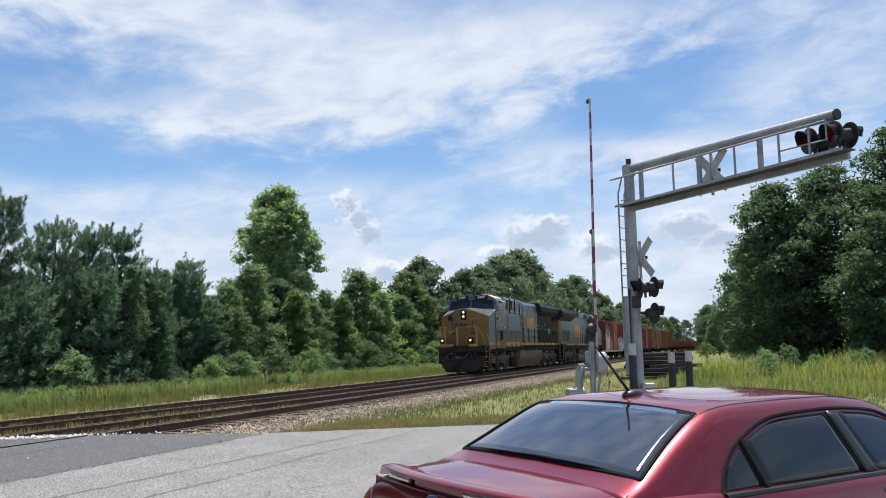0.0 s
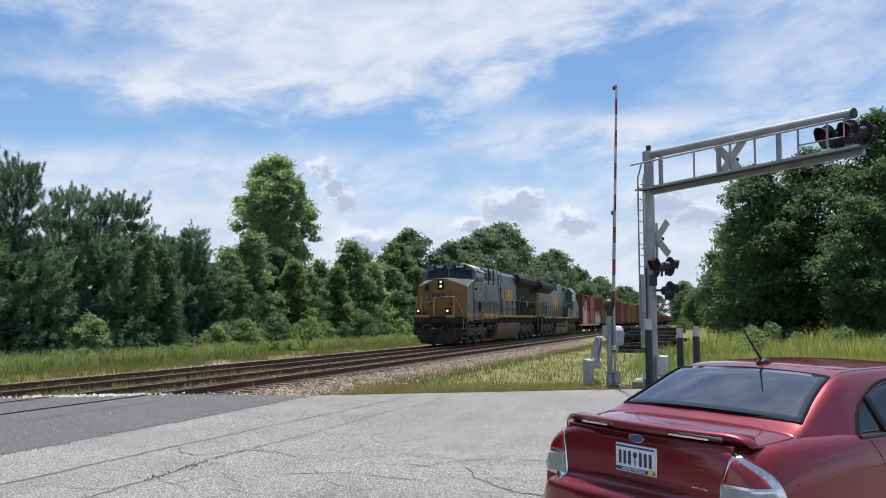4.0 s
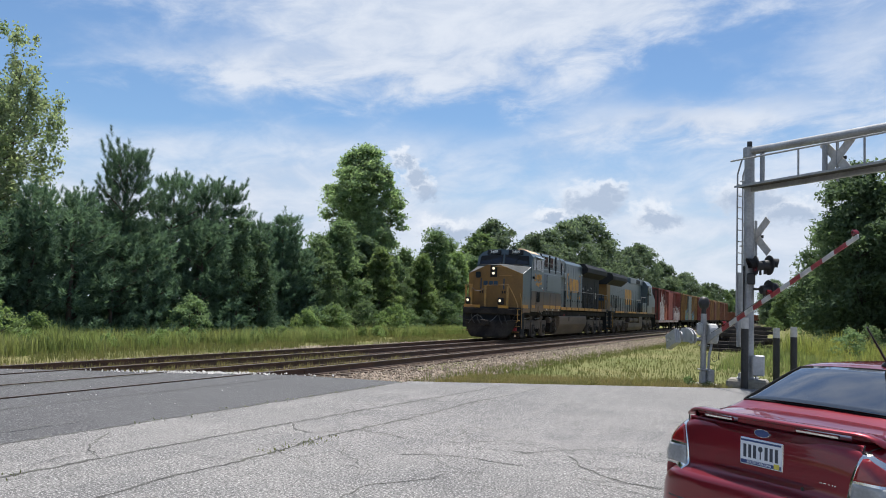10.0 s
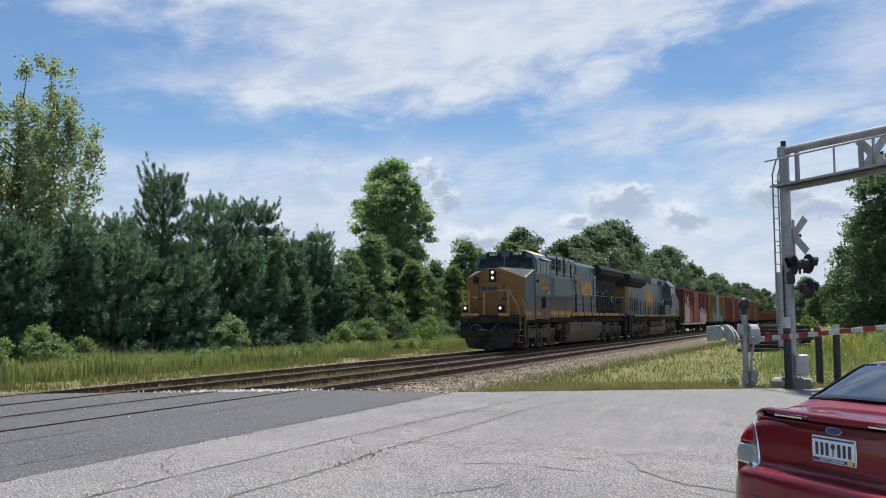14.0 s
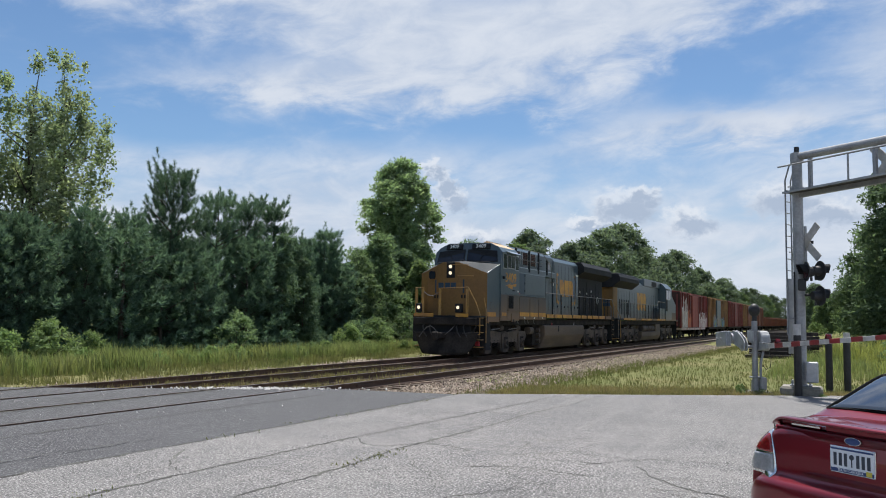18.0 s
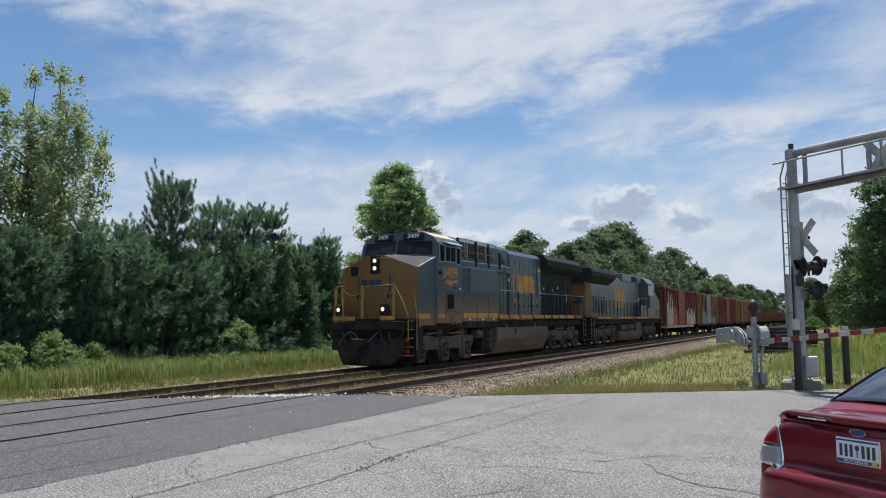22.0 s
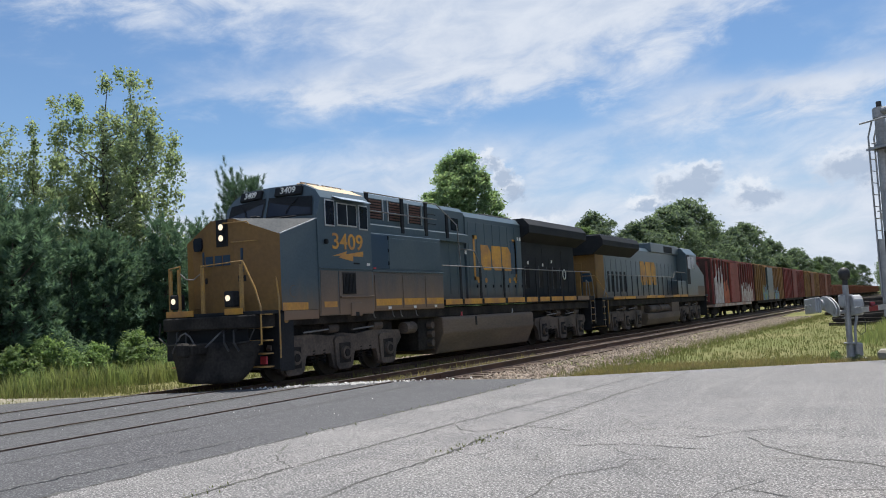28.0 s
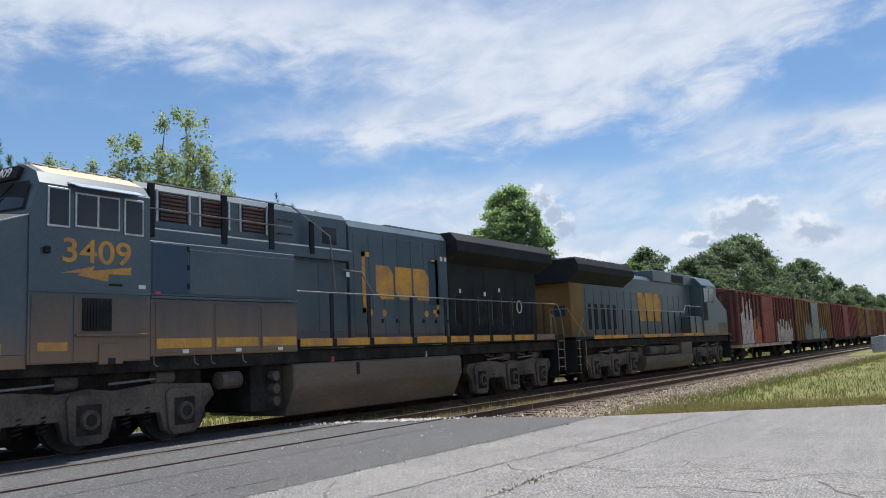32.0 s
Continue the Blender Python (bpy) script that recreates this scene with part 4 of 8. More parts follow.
    part("upper_cabinet", box(-1.46, 1.46, 3.56, 7.28, 2.645, 3.66, 0.02), P["blue"], L, "dark blue equipment cabinet")
    part("repainted_door", plate(3.62, 4.42, 2.70, 3.62, 1.46, 0.012), P["fresh"], L, "freshly repainted blue door")
    for z in (2.8, 3.15, 3.5):
        part("hinge", box(1.472, 1.49, 4.40, 4.44, z, z + 0.1), P["black"], L)
    part("cabinet_panel", plate(4.46, 7.24, 2.70, 3.55, 1.46, 0.012), P["blue"], L)
    part("label_plate", plate(3.68, 3.80, 2.68, 2.73, 1.474, 0.005, 0), P["red"], L)
    prof = [(-1.08, 3.66), (-1.30, 3.66), (-1.30, 3.9), (-1.12, 3.98), (-1.12, 4.68), (-0.98, 4.82), (0.98, 4.82), (1.12, 4.68), (1.12, 3.98), (1.30, 3.9), (1.30, 3.66), (1.08, 3.66)]
    part("upper_hood", prism(prof, 1, 3.54, 9.42), P["blue"], L, "dark blue hood")
    part("mid_hood", box(-1.10, 1.10, 7.28, 9.42, 1.80, 3.70, 0.01), P["blue"], L)
    for y0 in (4.0, 5.0, 6.05):
        lv = part("louver", plate(y0, y0 + 0.68, 4.10, 4.66, 1.12, 0.012), P["black"], L, "rusty red louvred vent")
        for k in range(7):
            part("slat", box(1.132, 1.15, y0 + 0.05, y0 + 0.63, 4.13 + k * 0.075, 4.175 + k * 0.075, 0.004), P["louver"], lv)
        for y in (y0 - 0.05, y0 + 0.70):
            part("louver_post", plate(y, y + 0.05, 4.08, 4.70, 1.12, 0.03), P["frame"], L)
    for z in (4.76, 4.28):
        part("roof_railing", pipe([(1.32, 3.6, z), (1.32, 7.35, z)] + ([(1.32, 8.6, 4.2), (1.32, 8.75, 2.85)] if z > 4.5 else []), 0.02), P["grey"], L, "tubular steel handrail")
    for y in (3.72, 5.45, 6.75, 8.0):
        part("railing_post", box(1.27, 1.33, y - 0.07, y + 0.07, 3.75, 4.78 if y < 7 else 4.5, 0.01), P["black"], L)
    part("hood_window", plate(8.55, 9.05, 4.05, 4.45, 1.12, 0.01), P["glass"], L)
    for y in (7.6, 8.4, 8.9):
        part("hood_door", plate(y, y + 0.44, 2.0, 3.6, 1.10, 0.012), P["blue"], L)
    for z in (4.45, 4.15, 3.85):
        part("grab_iron", pipe([(1.14, 7.1, z), (1.2, 7.1, z), (1.2, 7.5, z), (1.14, 7.5, z)], 0.012), P["black"], L)
    part("grab_rail", pipe([(1.12, 9.0, 3.45), (1.28, 9.05, 3.45), (1.28, 9.75, 3.42), (1.28, 10.2, 2.9), (1.28, 10.2, 2.5)], 0.02), P["grey"], L)
    # engine hood with the painted mark
    part("engine_hood", prism([(-1.16, 1.80), (1.16, 1.80), (1.16, 4.55), (1.0, 4.74), (-1.0, 4.74), (-1.16, 4.55)], 1, 9.45, 13.72), P["blue"], L, "dark blue engine hood")
    for k in range(7):
        y = 9.6 + k * 0.59
        part("hood_door", plate(y, y + 0.55, 1.92, 4.40, 1.16, 0.012), P["blue"], L)
        part("door_latch", box(1.172, 1.2, y + 0.44, y + 0.50, 2.2, 2.3), P["black"], L)
    part("repainted_door", plate(12.75, 13.3, 2.7, 3.9, 1.173, 0.006), P["fresh"], L, "freshly repainted blue door")
    logo_shapes(L, 10.4, 12.8, 2.80, 3.66, 1.173)
    for y in (10.2, 10.75, 12.6, 13.1):
        part("painted_dot", rod((1.172, y, 2.45), (1.178, y, 2.45), 0.09, seg=16), P["stripe"], L)
    part("exhaust_stack", box(-0.5, 0.5, 11.8, 14.4, 4.74, 4.92, 0.04), P["black"], L)
    # radiator section with flared wings
    part("radiator_hood", box(-1.0, 1.0, 13.72, 19.4, 1.80, 4.1, 0.01), P["black"], L, "black radiator compartment")
    wing = [(-1.0, 3.95), (-1.52, 4.25), (-1.52, 4.55), (-1.30, 4.80), (1.30, 4.80), (1.52, 4.55), (1.52, 4.25), (1.0, 3.95)]
    part("radiator_wing", prism(wing, 1, 13.75, 19.75, 0.01), P["black"], L, "flared black radiator wing")
    part("roof_grate", box(-1.2, 1.2, 14.0, 19.5, 4.80, 4.83), P["under"], L)
    for k in range(8):
        y = 14.0 + k * 0.66
        part("hood_door", plate(y, y + 0.56, 1.95, 3.4 if k % 3 else 3.75, 1.0, 0.012), P["black"], L)
    for y in (14.3, 15.6, 16.4, 17.0, 17.7):
        part("door_frame", plate(y, y + 0.36, 2.2, 3.0, 1.012, 0.016), P["under"], L)
        part("door_edge", plate(y - 0.02, y, 2.15, 3.05, 1.012, 0.012), P["grey"], L)
    part("hose_coil", pipe([(1.1, 18.0 + 0.16 * math.cos(a), 2.75 + 0.2 * math.sin(a)) for a in [i * 0.52 for i in range(14)]], 0.02), P["white"], L, "coiled pale hose")
    for y, z in ((9.3, 3.3), (13.35, 3.95), (13.55, 3.95), (14.5, 3.1), (15.9, 3.05), (16.8, 3.2)):
        part("label_plate", plate(y, y + 0.12, z, z + 0.12, 1.18 if y < 13.7 else 1.03, 0.005, 0), P["white"], L)
    handrail(L, [(1.48, 7.3, 2.86), (1.48, 20.0, 2.86)], [(8.42, 2.86), (9.76, 2.86), (11.5, 2.86), (13.08, 2.86), (14.28, 2.86), (15.4, 2.86), (16.7, 2.86), (18.2, 2.86), (19.0, 2.86)], 1.70, post_w=0.06)
    handrail(L, [(-1.48, 7.3, 2.86), (-1.48, 20.0, 2.86)], [(8.42, 2.86), (11.5, 2.86), (14.28, 2.86), (16.7, 2.86), (19.0, 2.86)], 1.70, post_w=0.06)
    part("rear_railing", pipe([(1.48, 20.0, 2.86), (1.48, 20.25, 2.6), (1.48, 20.4, 1.9), (1.48, 20.4, 0.6)], 0.022), P["grey"], L)
    part("rear_railing", pipe([(1.48, 19.5, 1.8), (1.48, 19.5, 2.5), (1.48, 19.75, 2.4), (1.48, 19.9, 1.7), (1.48, 19.9, 0.6)], 0.022), P["grey"], L)
    steps_and_rails(L, 20.4, -1)
    part("rear_plate", box(-1.5, 1.5, 20.3, 20.36, 0.6, 1.8, 0.01), P["black"], L)
    part("rear_coupler", box(-0.12, 0.12, 20.3, 20.75, 0.76, 1.0, 0.03), P["under"], L)
    # fuel tank
    tank = [(-1.45, 1.30), (1.45, 1.30), (1.50, 1.22), (1.50, 0.80), (1.20, 0.19), (-1.20, 0.19), (-1.50, 0.80), (-1.50, 1.22)]
    T = part("fuel_tank", prism(tank, 1, 7.15, 13.75, 0.03), P["tank"], L, "dust-brown fuel tank")
    part("sight_gauge", plate(9.2, 9.3, 0.98, 1.26, 1.50, 0.02), P["black"], T)
    part("filler_cap", rod((1.35, 8.5, 1.30), (1.35, 8.5, 1.42), 0.07, seg=12), P["red"], T)
    part("filler_cap", rod((1.35, 12.2, 1.30), (1.35, 12.2, 1.44), 0.06, seg=12), P["frame"], T)
    part("air_reservoir", rod((1.3, 5.25, 1.05), (1.3, 5.75, 1.05), 0.17, seg=14), P["truck"], L)
    part("equipment_rack", box(-1.2, 1.2, 6.2, 7.12, 0.35, 1.30, 0.02), P["under"], L)
    for k in range(3):
        part("air_filter", rod((1.2, 6.75, 0.55 + k * 0.26), (1.38, 6.75, 0.55 + k * 0.26), 0.10, seg=12), P["truck"], L)
    for y in (3.7, 4.6, 5.0, 5.8):
        part("cable_hanger", pipe([(1.4, y, 1.55), (1.42, y, 1.42), (1.40, y + 0.1, 1.38)], 0.014), P["grey"], L)
    for k in range(4):
        part("traction_cable", pipe([(1.2, 15.2 + k, 1.5), (1.3, 15.4 + k, 1.25), (1.3, 15.8 + k, 1.2), (1.2, 16.0 + k, 1.4)], 0.03), P["hose"], L)
    locomotive_truck(L, (0.58, 2.50, 4.44))
    locomotive_truck(L, (15.1, 17.0, 18.95))
    return L


def build_second_loco():
    """Runs long hood first; its own front is at y = 0 towards the lead locomotive's rear."""
    L = thing("trailing_locomotive", label="dark blue diesel locomotive running long hood first with yellow end", category="locomotive", group="locomotives")
    part("underframe", box(-1.4, 1.4, 0.1, 20.9, 1.30, 1.60, 0.03), P["under"], L)
    part("deck", box(-1.5, 1.5, 0.0, 21.0, 1.62, 1.72, 0.01), P["black"], L)
    for k in range(9):
        part("stripe_plate", plate(1.6 + k * 1.75, 3.25 + k * 1.75, 1.62, 1.76, 1.502), P["dusty"] if k % 3 == 2 else P["stripe"], L)
    part("hood", prism([(-1.0, 1.72), (1.0, 1.72), (1.0, 4.2), (0.8, 4.40), (-0.8, 4.40), (-1.0, 4.2)], 1, 0.8, 15.2), P["blue"], L, "dark blue engine hood")
    E = part("hood_end", prism([(-0.98, 1.74), (0.98, 1.74), (0.98, 4.18), (0.78, 4.38), (-0.78, 4.38), (-0.98, 4.18)], 1, 0.74, 0.80), P["yellow"], L, "dull yellow hood end")
    part("hood_end_side", plate(0.76, 1.9, 1.74, 4.15, 1.0, 0.008), P["yellow"], L, "yellow end panel")
    part("end_door", box(-0.35, 0.35, 0.70, 0.74, 1.8, 3.4, 0.01), P["yellow"], E)
    part("end_mark", box(0.1, 0.8, 0.725, 0.74, 2.5, 2.9), P["fresh"], E, "plain dark block")
    nb = part("number_board", box(0.45, 0.95, 0.70, 0.75, 3.75, 3.98, 0.01), P["black"], E)
    for k in range(4):
        part("number_bar", box(0.52 + k * 0.1, 0.58 + k * 0.1, 0.694, 0.70, 3.80, 3.93), P["white"], nb)
    wing = [(-1.0, 3.75), (-1.52, 4.15), (-1.52, 4.4), (-1.4, 4.62), (1.4, 4.62), (1.52, 4.4), (1.52, 4.15), (1.0, 3.75)]
    part("radiator_wing", prism(wing, 1, 0.5, 6.1, 0.01), P["black"], L, "flared black radiator wing")
    for k in range(14):
        part("roof_grate_bar", box(-1.3, 1.3, 0.8 + k * 0.37, 0.98 + k * 0.37, 4.62, 4.69), P["grey"], L)
    for k in range(16):
        y = 2.1 + k * 0.8
        part("hood_door", plate(y, y + 0.7, 1.85, 3.6, 1.0, 0.012), P["blue"], L)
    for k in range(5):
        part("hood_slot", plate(2.3 + k * 0.62, 2.6 + k * 0.62, 2.0, 3.0, 1.012, 0.006), P["black"], L)
    logo_shapes(L, 7.6, 10.6, 2.35, 3.62, 1.013, brackets=False)
    part("equipment_box", box(-1.1, 1.1, 9.6, 15.4, 4.2, 4.72, 0.02), P["blue"], L)
    part("vent", plate(12.2, 14.0, 4.25, 4.62, 1.10, 0.01), P["black"], L)
    C = part("cab", prism([(-1.52, 1.70), (1.52, 1.70), (1.52, 4.25), (1.2, 4.62), (-1.2, 4.62), (-1.52, 4.25)], 1, 15.6, 18.2, 0.02), P["blue"], L, "dark blue operator's cab")
    part("cab_roof", box(-1.15, 1.15, 15.6, 18.25, 4.62, 4.66, 0.01), P["frame"], C)
    for y0, y1 in ((15.9, 16.7), (16.8, 17.6)):
        part("window", plate(y0, y1, 3.35, 4.1, 1.522, 0.01), P["glass"], C)
    # thin black sheet paints the dark of a recess on the cab side
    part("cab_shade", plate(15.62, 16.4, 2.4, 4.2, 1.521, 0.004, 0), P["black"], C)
    part("nose", prism([(18.2, 1.7), (20.1, 1.7), (20.1, 3.0), (18.2, 3.75)], 0, -1.5, 1.5, 0.02), P["blue"], L, "sloping nose")
    part("low_cabinet", box(-1.45, 1.45, 13.6, 15.6, 1.72, 2.6, 0.02), P["blue"], L)
    part("cab_steps_panel", plate(15.6, 20.0, 1.62, 2.3, 1.505, 0.012), P["dusty"], L)
    pts = [(1.46, 1.1, 2.78), (1.46, 12.6, 2.78), (1.46, 12.9, 3.1), (1.46, 15.4, 3.1)]
    handrail(L, pts, [(1.9 + k * 0.93, 2.78) for k in range(12)] + [(13.4, 3.1), (14.4, 3.1)], 1.70, post_w=0.03)
    part("end_railing", pipe([(1.46, 1.1, 2.78), (1.46, 0.7, 2.2), (1.46, 0.35, 1.8), (1.46, 0.35, 0.5)], 0.022), P["grey"], L)
    part("end_railing", pipe([(1.46, 0.9, 0.5), (1.46, 0.9, 1.8), (1.2, 0.05, 2.75), (0.5, 0.05, 2.75), (0.5, 0.05, 1.7)], 0.022), P["railing"], L, "yellow end railing")
    part("end_railing", pipe([(-0.5, 0.05, 1.7), (-0.5, 0.05, 2.75), (-1.4, 0.05, 2.75), (-1.4, 0.05, 1.7)], 0.022), P["railing"], L)
    steps_and_rails(L, 0.05, 1)
    steps_and_rails(L, 20.9, -1)
    part("end_plate", box(-1.5, 1.5, 0.0, 0.05, 0.5, 1.7, 0.01), P["black"], L)
    part("coupler", box(-0.12, 0.12, -0.4, 0.1, 0.76, 1.0, 0.03), P["under"], L)
    part("coupler", box(-0.12, 0.12, 20.9, 21.4, 0.76, 1.0, 0.03), P["under"], L)
    T = part("fuel_tank", prism([(-1.3, 1.25), (1.1, 1.25), (1.1, 0.85), (1.45, 0.80), (1.45, 0.5), (1.3, 0.20), (-1.3, 0.20)], 1, 7.1, 13.6, 0.02), P["tank"], L, "dust-brown fuel tank")
    for y in (7.6, 9.7):
        part("air_reservoir", rod((1.26, y, 1.05), (1.26, y + 1.8, 1.05), 0.2, seg=16), P["truck"], L)
    part("battery_box", box(1.0, 1.45, 11.9, 13.5, 0.8, 1.35, 0.02), P["tank"], L)
    locomotive_truck(L, (2.1, 4.0, 5.9))
    locomotive_truck(L, (15.0, 16.9, 18.8))
    return L


CARS = dict(
    maroon=mat("boxcar_maroon", (0.23, 0.045, 0.038), (0.15, 0.04, 0.035), rough=0.75, scale=0.7, fine=14, var=0.25),
    # this colour is darkened to hold the shade between the side ribs
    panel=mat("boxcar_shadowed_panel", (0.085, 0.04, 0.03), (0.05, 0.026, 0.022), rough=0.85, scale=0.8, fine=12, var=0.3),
    door=mat("boxcar_door_red", (0.36, 0.085, 0.07), (0.27, 0.07, 0.055), rough=0.75, scale=0.9, fine=14, var=0.2),
    ochre=mat("boxcar_ochre", (0.30, 0.16, 0.055), (0.19, 0.10, 0.05), rough=0.8, scale=0.7, fine=14, var=0.25),
    brown=mat("boxcar_brown", (0.21, 0.075, 0.04), (0.15, 0.06, 0.04), rough=0.8, scale=0.7, fine=14, var=0.25),
    pale=mat("graffiti_white", (0.62, 0.58, 0.58), (0.45, 0.30, 0.28), rough=0.7, scale=1.6, fine=10, var=0.2),
    blue=mat("graffiti_blue", (0.08, 0.18, 0.36), (0.25, 0.32, 0.12), rough=0.7, scale=1.3, fine=9, var=0.2),
    orange=mat("graffiti_orange", (0.55, 0.14, 0.05), (0.40, 0.10, 0.06), rough=0.7, scale=1.5, fine=9, var=0.2),
    rust=mat("gondola_rust", (0.24, 0.085, 0.045), (0.17, 0.07, 0.045), rough=0.85, scale=0.7, fine=14, var=0.3),
)


def freight_truck(e, y):
    for d in (-0.88, 0.88):
        wheelset(e, y + d, 0.42)
    for s in (1, -1):
        pts = [(y - 1.15, 0.55), (y - 0.6, 0.62), (y - 0.35, 0.85), (y + 0.35, 0.85), (y + 0.6, 0.62), (y + 1.15, 0.55), (y + 1.15, 0.32), (y + 0.55, 0.34), (y + 0.3, 0.22), (y - 0.3, 0.22), (y - 0.55, 0.34), (y - 1.15, 0.32)]
        part("truck_frame", prism(pts, 0, s * 0.98, s * 1.1, 0.01), P["under"], e)
    part("truck_bolster", box(-1.0, 1.0, y - 0.2, y + 0.2, 0.45, 0.8, 0.02), P["under"], e)


def build_boxcar(body, door, tags, label):
    e = thing("boxcar", label=label, category="boxcar", group="boxcars of the train")
    n = 15.5
    # body takes the shade-darkened colour; ribs and roof keep the paint
    b = part("body", box(-1.45, 1.45, 0, n, 1.02, 4.18, 0.02), CARS["panel"], e, "side panels painted dark for the shade between the ribs")
    part("roof", prism([(-1.5, 4.18), (1.5, 4.18), (1.5, 4.24), (0, 4.46), (-1.5, 4.24)], 1, -0.05, n + 0.05, 0.01), body, e)
    for k in range(17):
        y = 0.12 + k * (n - 0.24) / 16
        if not 5.6 < y < 9.6:
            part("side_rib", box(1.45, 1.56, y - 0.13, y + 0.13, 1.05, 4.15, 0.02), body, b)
    for k in range(5):
        x = -1.2 + k * 0.6
        part("end_rib", box(x - 0.08, x + 0.08, -0.07, 0.0, 1.2, 4.0, 0.02), body, b)
    d = part("sliding_door", box(1.46, 1.60, 5.9, 8.9, 1.08, 4.05, 0.02), door, e, "ribbed sliding door")
    for k in range(6):
        part("door_rib", box(1.60, 1.64, 5.95, 8.85, 1.3 + k * 0.46, 1.38 + k * 0.46, 0.01), door, d)
    part("door_track", box(1.45, 1.6, 4.0, 12.0, 4.05, 4.13, 0.01), body, e)
    part("side_sill", box(-1.4, 1.45, 0.8, n - 0.8, 0.82, 1.02, 0.02), tags[0], e)
    for y0, y1, z0, z1, m in tags[1]:
        for k in range(int((y1 - y0) / 0.31)):
            y = y0 + k * 0.31
            h = z1 - 0.5 * (0.5 + 0.5 * math.sin(k * 2.3 + y0)) * (z1 - z0)
            part("graffiti", plate(y, y + 0.26, z0, h, 1.561, 0.004, 0), m, b, "sprayed graffiti")
    part("ladder", pipe([(1.52, 0.12, 1.0), (1.52, 0.12, 4.1)], 0.02), P["grey"], e)
    for k in range(7):
        part("ladder_rung", pipe([(1.53, 0.1, 1.1 + k * 0.42), (1.53, 0.5, 1.1 + k * 0.42)], 0.016), P["grey"], e)
    part("centre_sill", box(-0.25, 0.25, -0.5, n + 0.5, 0.72, 1.0), P["under"], e)
    part("coupler", box(-0.12, 0.12, -0.75, -0.4, 0.76, 1.0, 0.03), P["under"], e)
    freight_truck(e, 2.2)
    freight_truck(e, n - 2.2)
    return e


def build_gondola(body, label):
    e = thing("gondola", label=label, category="gondola", group="gondolas of the train")
    n = 15.5
    for x in (-1.5, 1.42):
        w = part("side_wall", box(x, x + 0.08, 0, n, 1.0, 2.55, 0.01), body, e)
        for k in range(13):
            y = 0.15 + k * (n - 0.3) / 12
            part("side_rib", box(x + (0.08 if x > 0 else -0.08), x + (0.16 if x > 0 else 0.0), y - 0.06, y + 0.06, 1.0, 2.5, 0.01), body, w)
    for y in (0, n - 0.08):
        part("end_wall", box(-1.42, 1.42, y, y + 0.08, 1.0, 2.7, 0.01), body, e)
    part("floor", box(-1.42, 1.42, 0.08, n - 0.08, 0.95, 1.05), P["under"], e)
    part("centre_sill", box(-0.25, 0.25, -0.6, n + 0.6, 0.72, 0.95), P["under"], e)
    freight_truck(e, 2.0)
    freight_truck(e, n - 2.0)
    return e


# how far the lead locomotive's nose has come, and each vehicle's distance behind it
S = [(0, 50.0), (2, 48.35), (4.5, 46.1), (6, 44.7), (8, 43.0), (9, 42.2), (10, 41.1), (12, 38.95), (14, 36.5), (16, 33.85), (18, 31.05), (20, 28.1), (22, 25.0), (24, 21.75), (26.5, 17.34), (28, 14.62), (29, 12.63), (30, 10.64), (31, 8.46), (32, 6.26)]
TRAIN = [(build_lead_loco(), 0.0), (build_second_loco(), 21.35)]


def build_cars():
    t1 = (CARS["pale"], [(0.5, 3.4, 1.05, 3.9, CARS["pale"]), (3.4, 5.4, 1.05, 2.8, CARS["orange"]), (10.0, 15.2, 1.05, 2.6, CARS["pale"])])
    t2 = (P["under"], [(3.2, 6.0, 1.05, 2.5, CARS["blue"]), (9.5, 12.5, 1.05, 2.2, CARS["blue"])])
    t3 = (P["under"], [])
    kinds = [
        build_boxcar(CARS["maroon"], CARS["door"], t1, "maroon ribbed boxcar with white and red graffiti on the rails"),
        build_boxcar(CARS["ochre"], P["blue"], t2, "ochre ribbed boxcar with blue and green graffiti on the rails"),
        build_boxcar(CARS["maroon"], CARS["maroon"], t3, "faded maroon ribbed boxcar on the rails"),
        build_boxcar(CARS["ochre"], CARS["brown"], t3, "rusty ochre ribbed boxcar on the rails"),
        build_boxcar(CARS["brown"], CARS["brown"], t3, "rust-brown ribbed boxcar on the rails"),
    ]
    y = 43.75
    for k in kinds:
        TRAIN.append((k, y))
        y += 16.75
    g = build_gondola(CARS["rust"], "low rust-red gondola car on the rails")
    TRAIN.append((g, y))
    for k in range(9):
        y += 16.75
        TRAIN.append((copy_thing(g, pose(0, 0, 0)), y))


build_cars()


from mathutils.bvhtree import BVHTree
